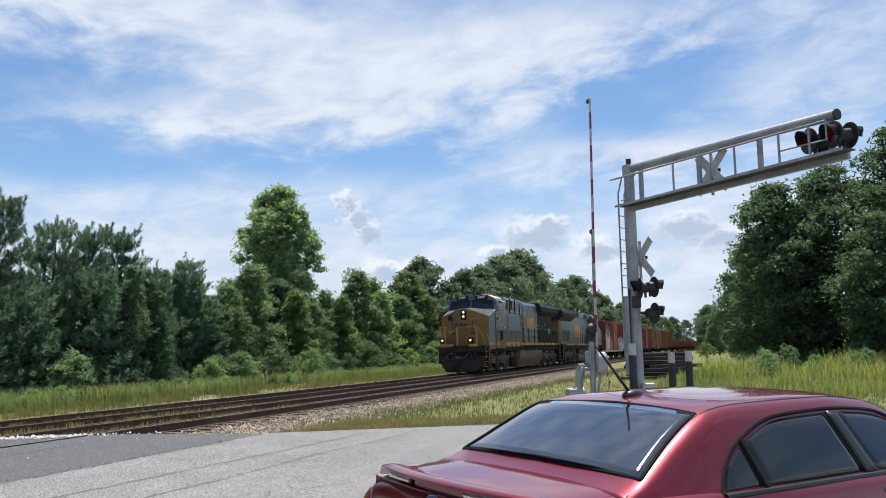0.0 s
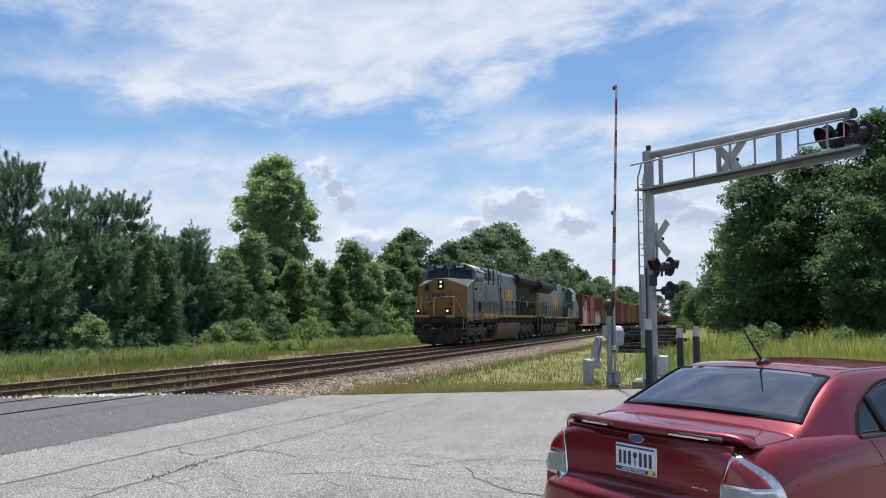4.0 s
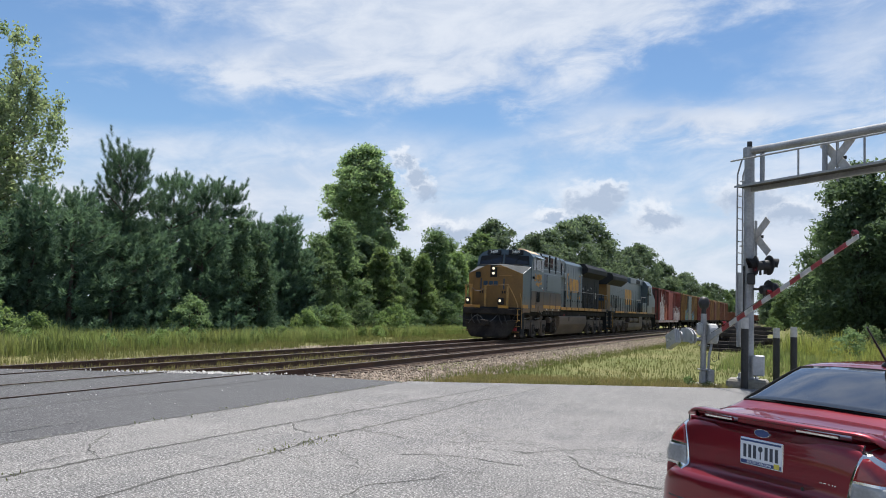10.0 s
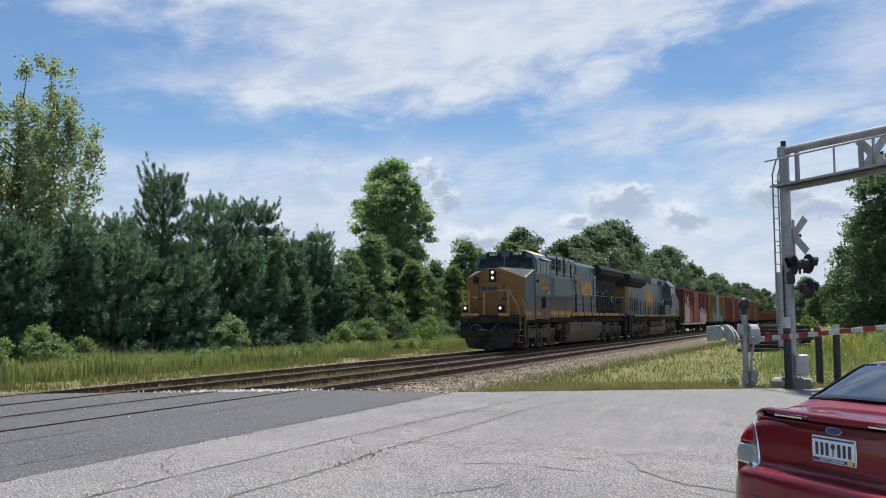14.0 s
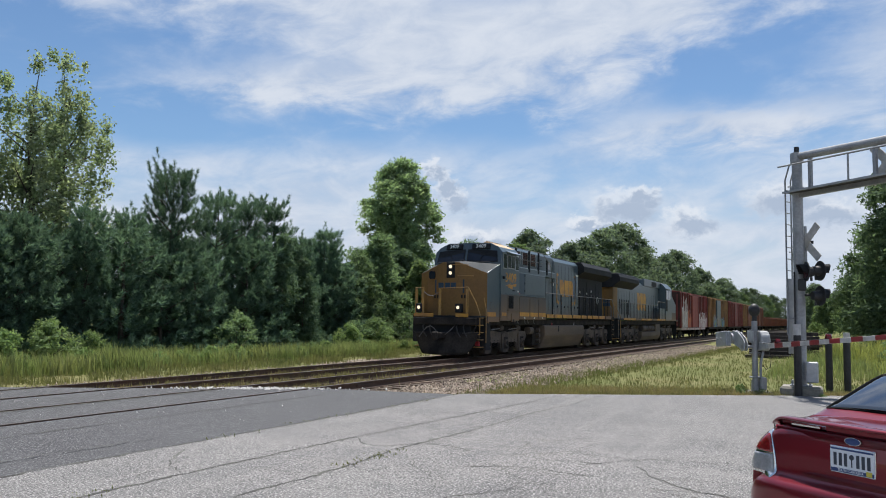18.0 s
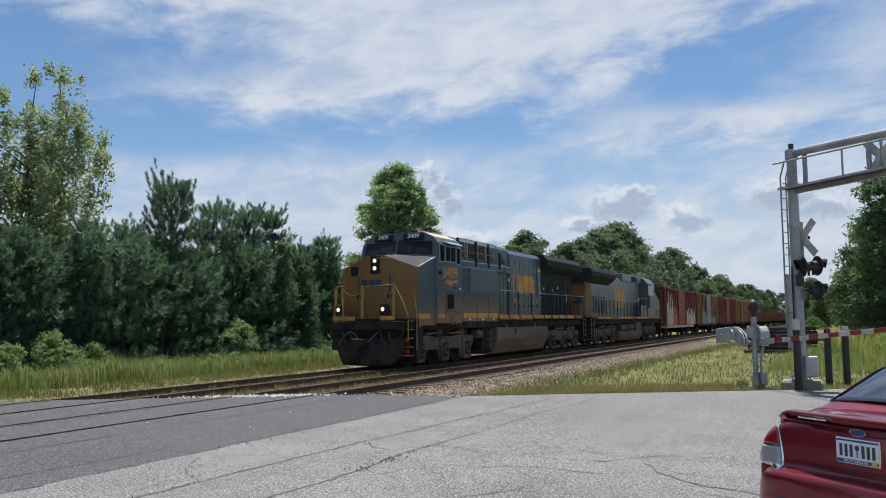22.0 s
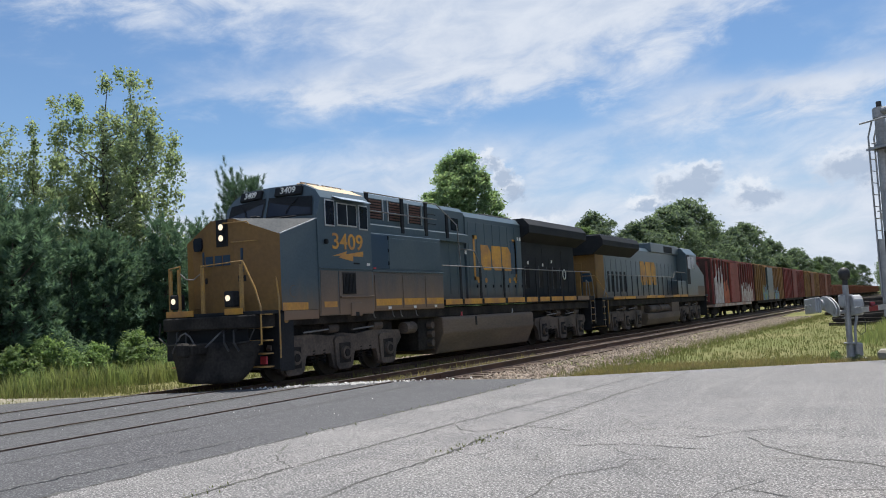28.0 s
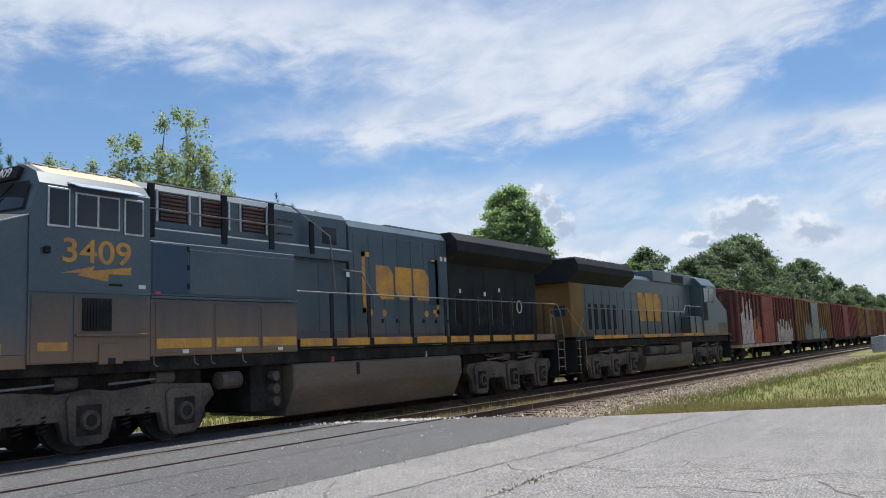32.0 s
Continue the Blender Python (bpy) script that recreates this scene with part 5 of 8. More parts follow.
# ---- crossing signals ----
G = dict(
    steel=mat("galvanised_steel", (0.36, 0.365, 0.37), (0.27, 0.275, 0.28), rough=0.5, metal=0.35, scale=1.6, fine=20, bump=0.06, var=0.15),
    alu=mat("aluminium_case", (0.46, 0.47, 0.48), (0.36, 0.37, 0.38), rough=0.5, metal=0.3, scale=2.0, fine=18, bump=0.05, var=0.12),
    black=mat("matt_black", (0.016, 0.016, 0.017), (0.03, 0.03, 0.03), rough=0.55, scale=3, fine=20, var=0.2),
    white=mat("weathered_white", (0.56, 0.55, 0.53), (0.42, 0.41, 0.385), rough=0.6, scale=2.5, fine=16, var=0.12),
    red=mat("reflective_red", (0.32, 0.032, 0.036), (0.22, 0.028, 0.03), rough=0.45, scale=3, fine=14, var=0.15),
    lens=mat("red_signal_lens", (0.13, 0.006, 0.008), (0.07, 0.005, 0.006), rough=0.15, scale=5, bump=0.02, var=0.1, spec=0.7),
    oldtie=mat("creosote_tie", (0.045, 0.036, 0.03), (0.025, 0.021, 0.018), rough=0.95, scale=2.5, fine=25, rnd=0.35, bump=0.3),
    concrete=mat("footing_concrete", (0.27, 0.25, 0.215), (0.17, 0.16, 0.13), rough=0.9, scale=2, fine=18, bump=0.3),
)


def crossbuck(parent, m, length=1.15, wide=0.2):
    """Two crossed boards, grey on the back."""
    x = part("crossbuck", box(-0.015, 0.015, -0.03, 0.03, -0.5, 0.4), G["steel"], parent, "crossed crossing boards", m)
    for a in (45, -45):
        b = part("board", box(-length / 2, length / 2, -0.012, 0.012, -wide / 2, wide / 2, 0.006), G["white"], x, at=pose(0, 0.012 if a > 0 else -0.014, 0, 0, a, 0))
        part("board_back", box(-length / 2 + 0.01, length / 2 - 0.01, 0.012, 0.016, -wide / 2 + 0.01, wide / 2 - 0.01), G["steel"], b)
    part("clamp", box(-0.2, 0.2, 0.02, 0.06, -0.04, 0.04, 0.01), G["black"], x)


def flasher(parent, m, r=0.29, lens=True):
    """A lamp with its round background and hood; it faces its own -y."""
    f = part("flasher", rod((0, 0.0, 0), (0, 0.02, 0), r, seg=28), G["black"], parent, "round black signal lamp", m)
    part("lamp_case", rod((0, 0.02, 0), (0, 0.20, 0), 0.13, 0.10, seg=18), G["black"], f)
    part("lens", rod((0, -0.012, 0), (0, 0.0, 0), 0.145, seg=24), G["lens"], f, "dark red lens")
    b = bmesh.new()
    n = 14
    ring = []
    for k in range(n + 1):
        a = math.radians(-20 + 220 * k / n)
        ring.append((math.cos(a) * 0.165, math.sin(a) * 0.165))
    lo = [b.verts.new((x, 0, z)) for x, z in ring]
    hi = [b.verts.new((x * 1.02, -0.21 + 0.09 * (1 - max(0, z) / 0.165), z * 1.02)) for x, z in ring]
    for i in range(n):
        b.faces.new((lo[i], lo[i + 1], hi[i + 1], hi[i]))
    r2 = bmesh.ops.solidify(b, geom=list(b.faces), thickness=0.008)
    part("hood", b, G["black"], f)
    part("pivot_arm", rod((0, 0.12, 0), (0, 0.12, -0.22), 0.03), G["black"], f)
    return f


ROAD_YAW = math.degrees(math.atan2(-ROAD.x, ROAD.y))      # turn that lays +y along the road


BEAM_YAW = math.degrees(math.atan2(-0.690, 0.724))


def build_cantilever():
    m = thing("cantilever_signal", pose(-1.65, 21.86, 0), "galvanised steel cantilever railway signal mast with ladder and crossbucks", "crossing signal")
    part("footing", box(-0.46, 0.46, -0.40, 0.40, -0.2, 0.20, 0.05), G["concrete"], m, "weathered concrete footing")
    part("base_plate", box(-0.24, 0.24, -0.24, 0.24, 0.20, 0.235, 0.005), G["steel"], m)
    for x in (-0.19, 0.19):
        for y in (-0.19, 0.19):
            part("anchor_bolt", rod((x, y, 0.23), (x, y, 0.33), 0.02, seg=6), G["steel"], m)
    part("mast", rod((0, 0, 0.235), (0, 0, 5.80), 0.135, 0.115, seg=24), G["steel"], m, smooth=False)
    part("mast_cap", rod((0, 0, 5.80), (0, 0, 5.94), 0.06, seg=12), G["black"], m)
    part("mast_clamp", rod((0, 0, 5.55), (0, 0, 5.78), 0.15, seg=20), G["steel"], m)
    part("mast_clamp", rod((0, 0, 4.78), (0, 0, 4.95), 0.15, seg=20), G["steel"], m)
    B = part("beam", box(-0.05, 0.05, -0.05, 0.05, 4.8, 4.9), G["steel"], m, "trussed walkway arm", pose(0, 0, 0, 0, 0, BEAM_YAW))
    part("top_tube", rod((0.1, 0, 5.70), (5.55, 0, 5.52), 0.095, seg=18), G["steel"], B)
    part("tube_end", rod((5.55, 0, 5.52), (5.58, 0, 5.52), 0.10, seg=18), G["black"], B)
    part("walkway_channel", box(0.05, 5.75, -0.05, 0.03, 4.69, 4.82, 0.008), G["steel"], B)
    part("walkway_grate", box(-0.1, 5.9, -0.36, -0.05, 4.80, 4.825), G["black"], B, "dark steel walkway grating")
    part("walkway_edge", box(-0.1, 5.9, -0.375, -0.36, 4.785, 4.835), G["steel"], B)
    for x in (0.42, 2.25, 3.86, 5.42):
        part("web_post", box(x - 0.045, x + 0.045, -0.04, 0.04, 4.80, 5.62 - x * 0.033, 0.008), G["steel"], B)
    part("guard_rail", pipe([(-0.25, -0.35, 5.46), (5.6, -0.35, 5.36)], 0.022, 8), G["steel"], B)
    part("guard_rail", pipe([(4.6, -0.35, 5.05), (5.6, -0.35, 5.03), (5.6, -0.35, 5.36)], 0.018, 8), G["steel"], B)
    for x in (1.85, 3.55, 4.6, 5.25):
        part("rail_post", pipe([(x, -0.35, 4.82), (x, -0.35, 5.45 - x * 0.017)], 0.022, 8), G["steel"], B)
    yaw_in_m = ROAD_YAW
    for x in (5.12, 5.62):
        c = Vector((0.724 * x, -0.690 * x, 5.14))
        flasher(m, Matrix.Translation(c + Vector((-0.14, -0.10, 0))) @ pose(0, 0, 0, 0, 0, yaw_in_m), 0.23)
        flasher(m, Matrix.Translation(c + Vector((0.14, 0.10, 0))) @ pose(0, 0, 0, 0, 0, yaw_in_m + 180), 0.23)
        part("lamp_bracket", rod(c + Vector((0.1, 0.1, -0.3)), c + Vector((0.1, 0.1, 0.2)), 0.03), G["black"], m)
    # ladder on the far side of the mast
    for x, y in ((-0.275, 0.05), (-0.165, 0.28)):
        part("ladder_rail", pipe([(x, y, 1.4), (x, y, 5.15), (x + 0.10, y - 0.05, 5.5)], 0.021, 6), G["steel"], m)
    for k in range(13):
        part("ladder_rung", rod((-0.275, 0.05, 1.55 + k * 0.28), (-0.165, 0.28, 1.55 + k * 0.28), 0.012), G["steel"], m)
    for z in (1.8, 3.4, 5.0):
        part("ladder_bracket", rod((-0.08, 0.06, z), (-0.22, 0.16, z), 0.015), G["steel"], m)
    part("ladder_guard", box(-0.10, 0.10, -0.02, 0.02, 0.95, 2.75, 0.006), G["alu"], m, "flat grey ladder guard plate", pose(-0.20, 0.14, 0, 0, 0, 55))
    crossbuck(m, pose(0.15, 0.17, 3.62, 0, 0, BEAM_YAW))
    c = Vector((0.724 * 2.45, -0.690 * 2.45, 5.16))
    crossbuck(m, Matrix.Translation(c) @ pose(0.10, 0.10, 0, 0, 0, BEAM_YAW))
    # the pair of lamps on the mast and their backs
    arm = part("lamp_arm", rod((-0.05, -0.05, 2.92), (0.52, -0.16, 2.92), 0.035), G["black"], m)
    flasher(m, Matrix.Translation((0.47, -0.12, 2.92)) @ pose(0, 0, 0, 0, 0, yaw_in_m + 180), 0.235)
    flasher(m, Matrix.Translation((0.16, -0.26, 2.90)) @ pose(0, 0, 0, 0, 0, yaw_in_m - 12), 0.235)
    flasher(m, Matrix.Translation((0.46, -0.14, 2.33)) @ pose(0, 0, 0, 0, 0, yaw_in_m + 180), 0.235)
    part("junction_box", box(-0.02, 0.16, -0.32, -0.13, 2.45, 2.72, 0.02), G["black"], m)
    part("lamp_arm", rod((0.0, 0.0, 2.35), (0.42, -0.12, 2.35), 0.03), G["black"], m)
    part("cable_conduit", pipe([(-0.10, -0.14, 0.25), (-0.10, -0.14, 2.9)], 0.02), G["black"], m)
    part("meter_case", box(0.12, 0.38, -0.30, -0.10, 0.30, 0.78, 0.02), G["alu"], m, "grey metal meter case")


def build_bollards():
    e = None
    for x, y, h in ((-1.70, 21.45, 1.66), (-1.08, 24.1, 1.42), (-0.66, 24.0, 1.46)):
        if e is None:
            e = thing("bollard", pose(x, y, -0.15), "black-painted post with a white top beside the signal mast", "bollard", "bollards by the signal")
            h0 = h
            part("shaft", rod((0, 0, 0), (0, 0, h - 0.26 + 0.15), 0.085, seg=16), G["black"], e)
            part("white_top", rod((0, 0, h - 0.26 + 0.15), (0, 0, h + 0.15), 0.086, 0.08, seg=16), G["white"], e, "white painted top")
        else:
            c = copy_thing(e, pose(x, y, -0.15 - (h0 - h)))


GATE_YAW = -60.15
PIVOT = (0.0, 0.10, 1.093)


def build_gate():
    g = thing("crossing_gate", pose(-2.68, 21.91, 0, 0, 0, GATE_YAW), "aluminium crossing gate with a red and white striped arm", "crossing gate")
    part("footing", box(-0.35, 0.35, -0.35, 0.35, -0.2, 0.02, 0.03), G["concrete"], g)
    part("pole", rod((0, 0, 0.02), (0, 0, 1.72), 0.068, seg=20), G["steel"], g)
    part("pole_base", rod((0, 0, 0.02), (0, 0, 0.30), 0.095, 0.085, seg=16), G["steel"], g)
    part("bell", rod((0, 0, 1.72), (0, 0, 1.86), 0.06, seg=14), G["black"], g)
    part("bell_dome", ball((0, 0, 1.98), 0.15, 16, (0.9, 0.9, 1.1)), G["black"], g, "black crossing bell", smooth=True)
    part("mechanism_case", prism([(-0.20, 1.0), (0.16, 1.0), (0.20, 1.08), (0.20, 1.36), (0.10, 1.48), (-0.14, 1.48), (-0.22, 1.38)], 1, 0.085, 0.30, 0.025), G["alu"], g, "grey cast mechanism case")
    part("case_lid", box(-0.17, 0.15, 0.30, 0.325, 1.06, 1.40, 0.012), G["alu"], g)
    part("case_lid", box(-0.20, 0.12, -0.10, -0.072, 1.22, 1.48, 0.012), G["alu"], g)
    for z in (0.92, 1.18, 1.46):
        part("pole_clamp", rod((0, 0, z), (0, 0, z + 0.05), 0.09, seg=16), G["steel"], g)
        for y in (-0.11, 0.11):
            part("clamp_bolt", rod((-0.05, y, z + 0.025), (0.06, y, z + 0.025), 0.014, seg=6), G["steel"], g)
    part("conduit", pipe([(0.10, 0.09, 0.30), (0.10, 0.10, 0.70), (0.08, 0.16, 0.92), (0.04, 0.20, 1.02)], 0.032, 8), G["steel"], g)
    part("conduit", pipe([(0.04, 0.20, 1.45), (0.05, 0.32, 1.42), (0.05, 0.36, 1.25), (0.03, 0.30, 1.06)], 0.026, 8), G["steel"], g)
    part("conduit_box", box(0.03, 0.17, 0.06, 0.22, 0.06, 0.36, 0.02), G["steel"], g)
    part("conduit_plate", box(-0.11, 0.13, -0.10, 0.16, 0.34, 0.375, 0.006), G["steel"], g)
    part("loop_cable", pipe([(0.06, 0.30, 1.03), (0.10, 0.36, 0.82), (0.10, 0.34, 0.62), (0.08, 0.24, 0.55), (0.06, 0.16, 0.66)], 0.009), G["black"], g)
    # the moving arm with its counterweight; it lies along +x when down
    A = part("gate_arm", prism([(-0.10, -0.10), (0.14, -0.09), (0.52, -0.065), (0.52, 0.065), (0.14, 0.10), (-0.08, 0.13)], 1, -0.03, 0.03, 0.01), G["alu"], g, "striped gate arm", pose(*PIVOT, 0, -88, 0))
    part("arm_shaft", rod((0, -0.42, 0), (0, 0.05, 0), 0.045, seg=14), G["steel"], A)
    seg, x, k = 0.40, 0.45, 0
    while x < 6.40:
        n = min(seg, 6.40 - x)
        w = 0.060 - 0.022 * (x / 6.5)
        part("arm_stripe", box(x, x + n, -0.016, 0.016, -w, w, 0.004), G["white"] if k % 2 == 0 else G["red"], A)
        x, k = x + n, k + 1
    for x in (1.0, 3.2, 6.33):
        part("arm_lamp", prism([(x - 0.06, 0.045), (x + 0.06, 0.045), (x + 0.05, 0.10), (x + 0.02, 0.15), (x - 0.02, 0.15), (x - 0.05, 0.10)], 1, -0.05, 0.05, 0.01), G["lens"], A, "small red arm lamp")
    part("arm_cable", pipe([(0.3, -0.03, 0.07), (1.0, -0.02, 0.065), (3.2, -0.02, 0.055)], 0.007, 5), G["black"], A)
    for y in (-0.40, -0.33):
        part("counterweight_arm", prism([(-0.04, -0.11), (0.10, -0.09), (0.13, 0.08), (0.02, 0.22), (-0.22, 0.36), (-0.50, 0.42), (-0.66, 0.38), (-0.68, 0.12), (-0.46, 0.06), (-0.20, -0.02)], 1, y - 0.012, y + 0.012, 0.005), G["alu"], A, "curved grey counterweight plate")
    part("counterweight_boss", rod((-0.56, -0.46, 0.22), (-0.56, -0.26, 0.22), 0.13, seg=20), G["alu"], A)
    for k in range(3):
        part("counterweight", box(-1.12 + 0.02 * k, -0.46, -0.48 - 0.05 * (k + 1), -0.485 - 0.05 * k, 0.03, 0.40, 0.012), G["alu"], A, "grey counterweight plate")
    for x in (-0.95, -0.72):
        part("counterweight_bolt", rod((x, -0.66, 0.22), (x, -0.44, 0.22), 0.035, seg=8), G["steel"], A)
    return A


GATE_ARM = None
build_cantilever()
build_bollards()
GATE_ARM = build_gate()


def build_tie_pile():
    rnd = random.Random(4)
    e = thing("tie_stack", pose(-4.0, 51.0, -0.12, 0, 0, 8), "untidy stack of dark weathered wooden railway ties in grass", "tie stack")
    for lay in range(7):
        for k in range(14 - lay):
            y = -5.5 + k * 0.9 + lay * 0.3 + rnd.uniform(-0.1, 0.1)
            part("tie", box(-1.3, 1.3, y - 0.11, y + 0.11, lay * 0.19, lay * 0.19 + 0.18, 0.012), G["oldtie"], e, at=pose(rnd.uniform(-0.25, 0.25), 0, 0, 0, rnd.uniform(-3, 3), rnd.uniform(-9, 9)))


build_tie_pile()

# ---- parked car ----
K = dict(
    paint=mat("red_metallic_paint", (0.185, 0.006, 0.016), (0.165, 0.006, 0.014), rough=0.36, metal=0.5, spec=0.3, scale=1.5, fine=300, bump=0.0, var=0.06, coat=1.0),
    glass=mat("tinted_car_glass", (0.010, 0.012, 0.014), (0.014, 0.016, 0.018), rough=0.03, scale=1, bump=0, var=0.05, spec=1.0, coat=1.0),
    side_glass=mat("tinted_side_glass", (0.008, 0.010, 0.011), (0.012, 0.014, 0.014), rough=0.03, scale=1, bump=0, var=0.05, spec=0.6, coat=0.2),
    rubber=mat("black_rubber_seal", (0.010, 0.010, 0.010), (0.016, 0.016, 0.016), rough=0.9, scale=4, bump=0.02, var=0.1, spec=0.1),
    trim=mat("black_trim", (0.012, 0.012, 0.012), (0.02, 0.02, 0.02), rough=0.4, scale=4, bump=0.02, var=0.1),
    chrome=mat("chrome", (0.75, 0.76, 0.78), (0.68, 0.69, 0.7), rough=0.12, metal=1.0, scale=3, bump=0, var=0.05),
    lamp=mat("red_tail_lens", (0.26, 0.012, 0.014), (0.16, 0.01, 0.012), rough=0.1, scale=8, fine=60, bump=0.06, var=0.1, coat=0.8),
    clear=mat("clear_tail_lens", (0.36, 0.37, 0.37), (0.25, 0.26, 0.26), rough=0.12, scale=8, fine=60, bump=0.08, var=0.12, coat=0.8),
    plate=mat("white_plate", (0.72, 0.75, 0.78), (0.62, 0.68, 0.74), rough=0.4, scale=5, bump=0.02, var=0.05),
    ink=mat("dark_plate_ink", (0.03, 0.04, 0.06), (0.04, 0.05, 0.07), rough=0.5, scale=5, bump=0, var=0.05),
    navy=mat("navy_plate_band", (0.02, 0.05, 0.16), (0.03, 0.06, 0.18), rough=0.4, scale=5, bump=0, var=0.05),
    sticker=mat("yellow_sticker", (0.65, 0.55, 0.08), rough=0.5, scale=5, bump=0, var=0.05),
    tyre=mat("tyre_rubber", (0.02, 0.02, 0.02), (0.03, 0.03, 0.03), rough=0.9, scale=6, fine=40, bump=0.2),
    rim=mat("alloy_rim", (0.5, 0.5, 0.51), (0.42, 0.42, 0.43), rough=0.3, metal=0.8, scale=4),
)


def loft(rings, closed=False, caps=True):
    b = bmesh.new()
    vs = [[b.verts.new(p) for p in r] for r in rings]
    n = len(rings[0])
    for r, s in zip(vs, vs[1:]):
        for i in range(n if closed else n - 1):
            j = (i + 1) % n
            b.faces.new((r[i], r[j], s[j], s[i]))
    if caps:
        b.faces.new(vs[0])
        b.faces.new(vs[-1][::-1])
    bmesh.ops.recalc_face_normals(b, faces=b.faces)
    return b


def steady_curve(ps, n):
    """Points along a list of points: a smooth curve with no overshoot in any coordinate."""
    ps = np.asarray(ps, float)
    d = np.diff(ps, axis=0)
    t = np.zeros_like(ps)
    a, b = d[:-1], d[1:]
    t[1:-1] = np.where(a * b > 0, 2 * a * b / (a + b + 1e-12), 0)
    t[0], t[-1] = d[0], d[-1]
    t = np.where(np.isfinite(t), t, 0)
    out = []
    for i in range(len(ps) - 1):
        for k in range(n):
            u = k / n
            out.append(ps[i] * (2 * u ** 3 - 3 * u * u + 1) + t[i] * (u ** 3 - 2 * u * u + u) + ps[i + 1] * (3 * u * u - 2 * u ** 3) + t[i + 1] * (u ** 3 - u * u))
    out.append(ps[-1])
    return np.array(out)


def dense(rings, na, nb):
    """More sections and more points round each, on smooth curves."""
    fine = [steady_curve(r, nb) for r in rings]
    fine = np.array(fine)
    cols = [steady_curve(fine[:, k], na) for k in range(fine.shape[1])]
    return [[tuple(c[i]) for c in cols] for i in range(len(cols[0]))]


def build_car():
    c = thing("parked_car", pose(-0.69, 6.20, 0, 0, 0, -39), "red four-door saloon car with rear spoiler on the concrete", "car")
    # body below the windows: sections along the car, from the middle of the deck round to the sill
    st = [  # y, half width at bumper, half width at belt, sill z, belt z, deck z
        (-0.125, 0.40, 0.36, 0.32, 0.56, 0.585), (-0.115, 0.58, 0.53, 0.29, 0.60, 0.625), (-0.085, 0.71, 0.64, 0.25, 0.625, 0.65), (-0.03, 0.79, 0.69, 0.22, 0.64, 0.665), (0.0, 0.805, 0.675, 0.22, 0.655, 0.69), (0.012, 0.812, 0.67, 0.22, 0.80, 0.85), (0.03, 0.82, 0.675, 0.22, 0.90, 0.965),
        (0.08, 0.838, 0.70, 0.22, 0.935, 0.998), (0.17, 0.852, 0.735, 0.215, 0.955, 1.012), (0.32, 0.865, 0.77, 0.21, 0.968, 1.03), (0.60, 0.878, 0.80, 0.20, 0.98, 1.05), (1.0, 0.885, 0.815, 0.19, 0.985, 1.05), (1.9, 0.89, 0.82, 0.19, 0.975, 1.03),
        (2.9, 0.885, 0.81, 0.19, 0.955, 1.0), (3.3, 0.88, 0.78, 0.20, 0.92, 0.97), (3.9, 0.865, 0.73, 0.21, 0.84, 0.885), (4.3, 0.82, 0.66, 0.22, 0.74, 0.78), (4.50, 0.70, 0.56, 0.26, 0.62, 0.64), (4.55, 0.50, 0.4, 0.34, 0.55, 0.56)]
    rings = []
    for y, wl, wb, zs, zb, zd in st:
        h = [(0, zd), (wb * 0.55, zd - 0.006), (wb * 0.86, zb + (zd - zb) * 0.62), (wb, zb), (wb * 0.35 + wl * 0.65, zb - 0.09 * (zb - zs) / 0.7), (wl * 0.99, zb - 0.20 * (zb - zs) / 0.7), (wl, zs + 0.42 * (zb - zs)), (wl * 0.985, zs + 0.16 * (zb - zs)), (wl * 0.93, zs), (0, zs - 0.02)]
        rings.append([(x, y, z) for x, z in h])
    half = dense(rings, 4, 4)
    full = [r + [(-x, y, z) for x, y, z in r[-2:0:-1]] for r in half]
    body = part("body", loft(full, closed=True), K["paint"], c, "glossy red bodywork", smooth=True)
    # roof and pillars
    def roof_ring(y, wb, zb, wt, zt, zc):
        h = [(wb, zb), (wb * 0.5 + wt * 0.5 + 0.008, zb * 0.5 + zt * 0.5), (wt + 0.012, zt - 0.01), (wt * 0.93, zt + (zc - zt) * 0.45), (wt * 0.7, zt + (zc - zt) * 0.78), (wt * 0.35, zc - 0.004), (0, zc)]
        return [(x, y, z) for x, z in h]
    rr = [roof_ring(0.46, 0.735, 0.97, 0.72, 1.01, 1.034), roof_ring(0.56, 0.752, 0.975, 0.705, 1.045, 1.072), roof_ring(0.66, 0.768, 0.98, 0.685, 1.095, 1.128), roof_ring(0.82, 0.785, 0.98, 0.655, 1.18, 1.215), roof_ring(1.00, 0.80, 0.98, 0.632, 1.262, 1.305), roof_ring(1.12, 0.80, 0.98, 0.622, 1.295, 1.345), roof_ring(1.35, 0.80, 0.98, 0.618, 1.312, 1.368),
          roof_ring(1.9, 0.80, 0.97, 0.615, 1.315, 1.375), roof_ring(2.3, 0.80, 0.965, 0.60, 1.285, 1.345), roof_ring(2.7, 0.79, 0.955, 0.63, 1.15, 1.20), roof_ring(3.2, 0.76, 0.93, 0.70, 0.975, 0.985)]
    half = dense(rr, 4, 4)
    full2 = [r + [(-x, y, z) for x, y, z in r[-2::-1]] for r in half]
    part("roof", loft(full2), K["paint"], c, "glossy red roof and pillars", smooth=True)
    # the whole shell, to lay glass, lamps and seams on
    vs, fs = [], []
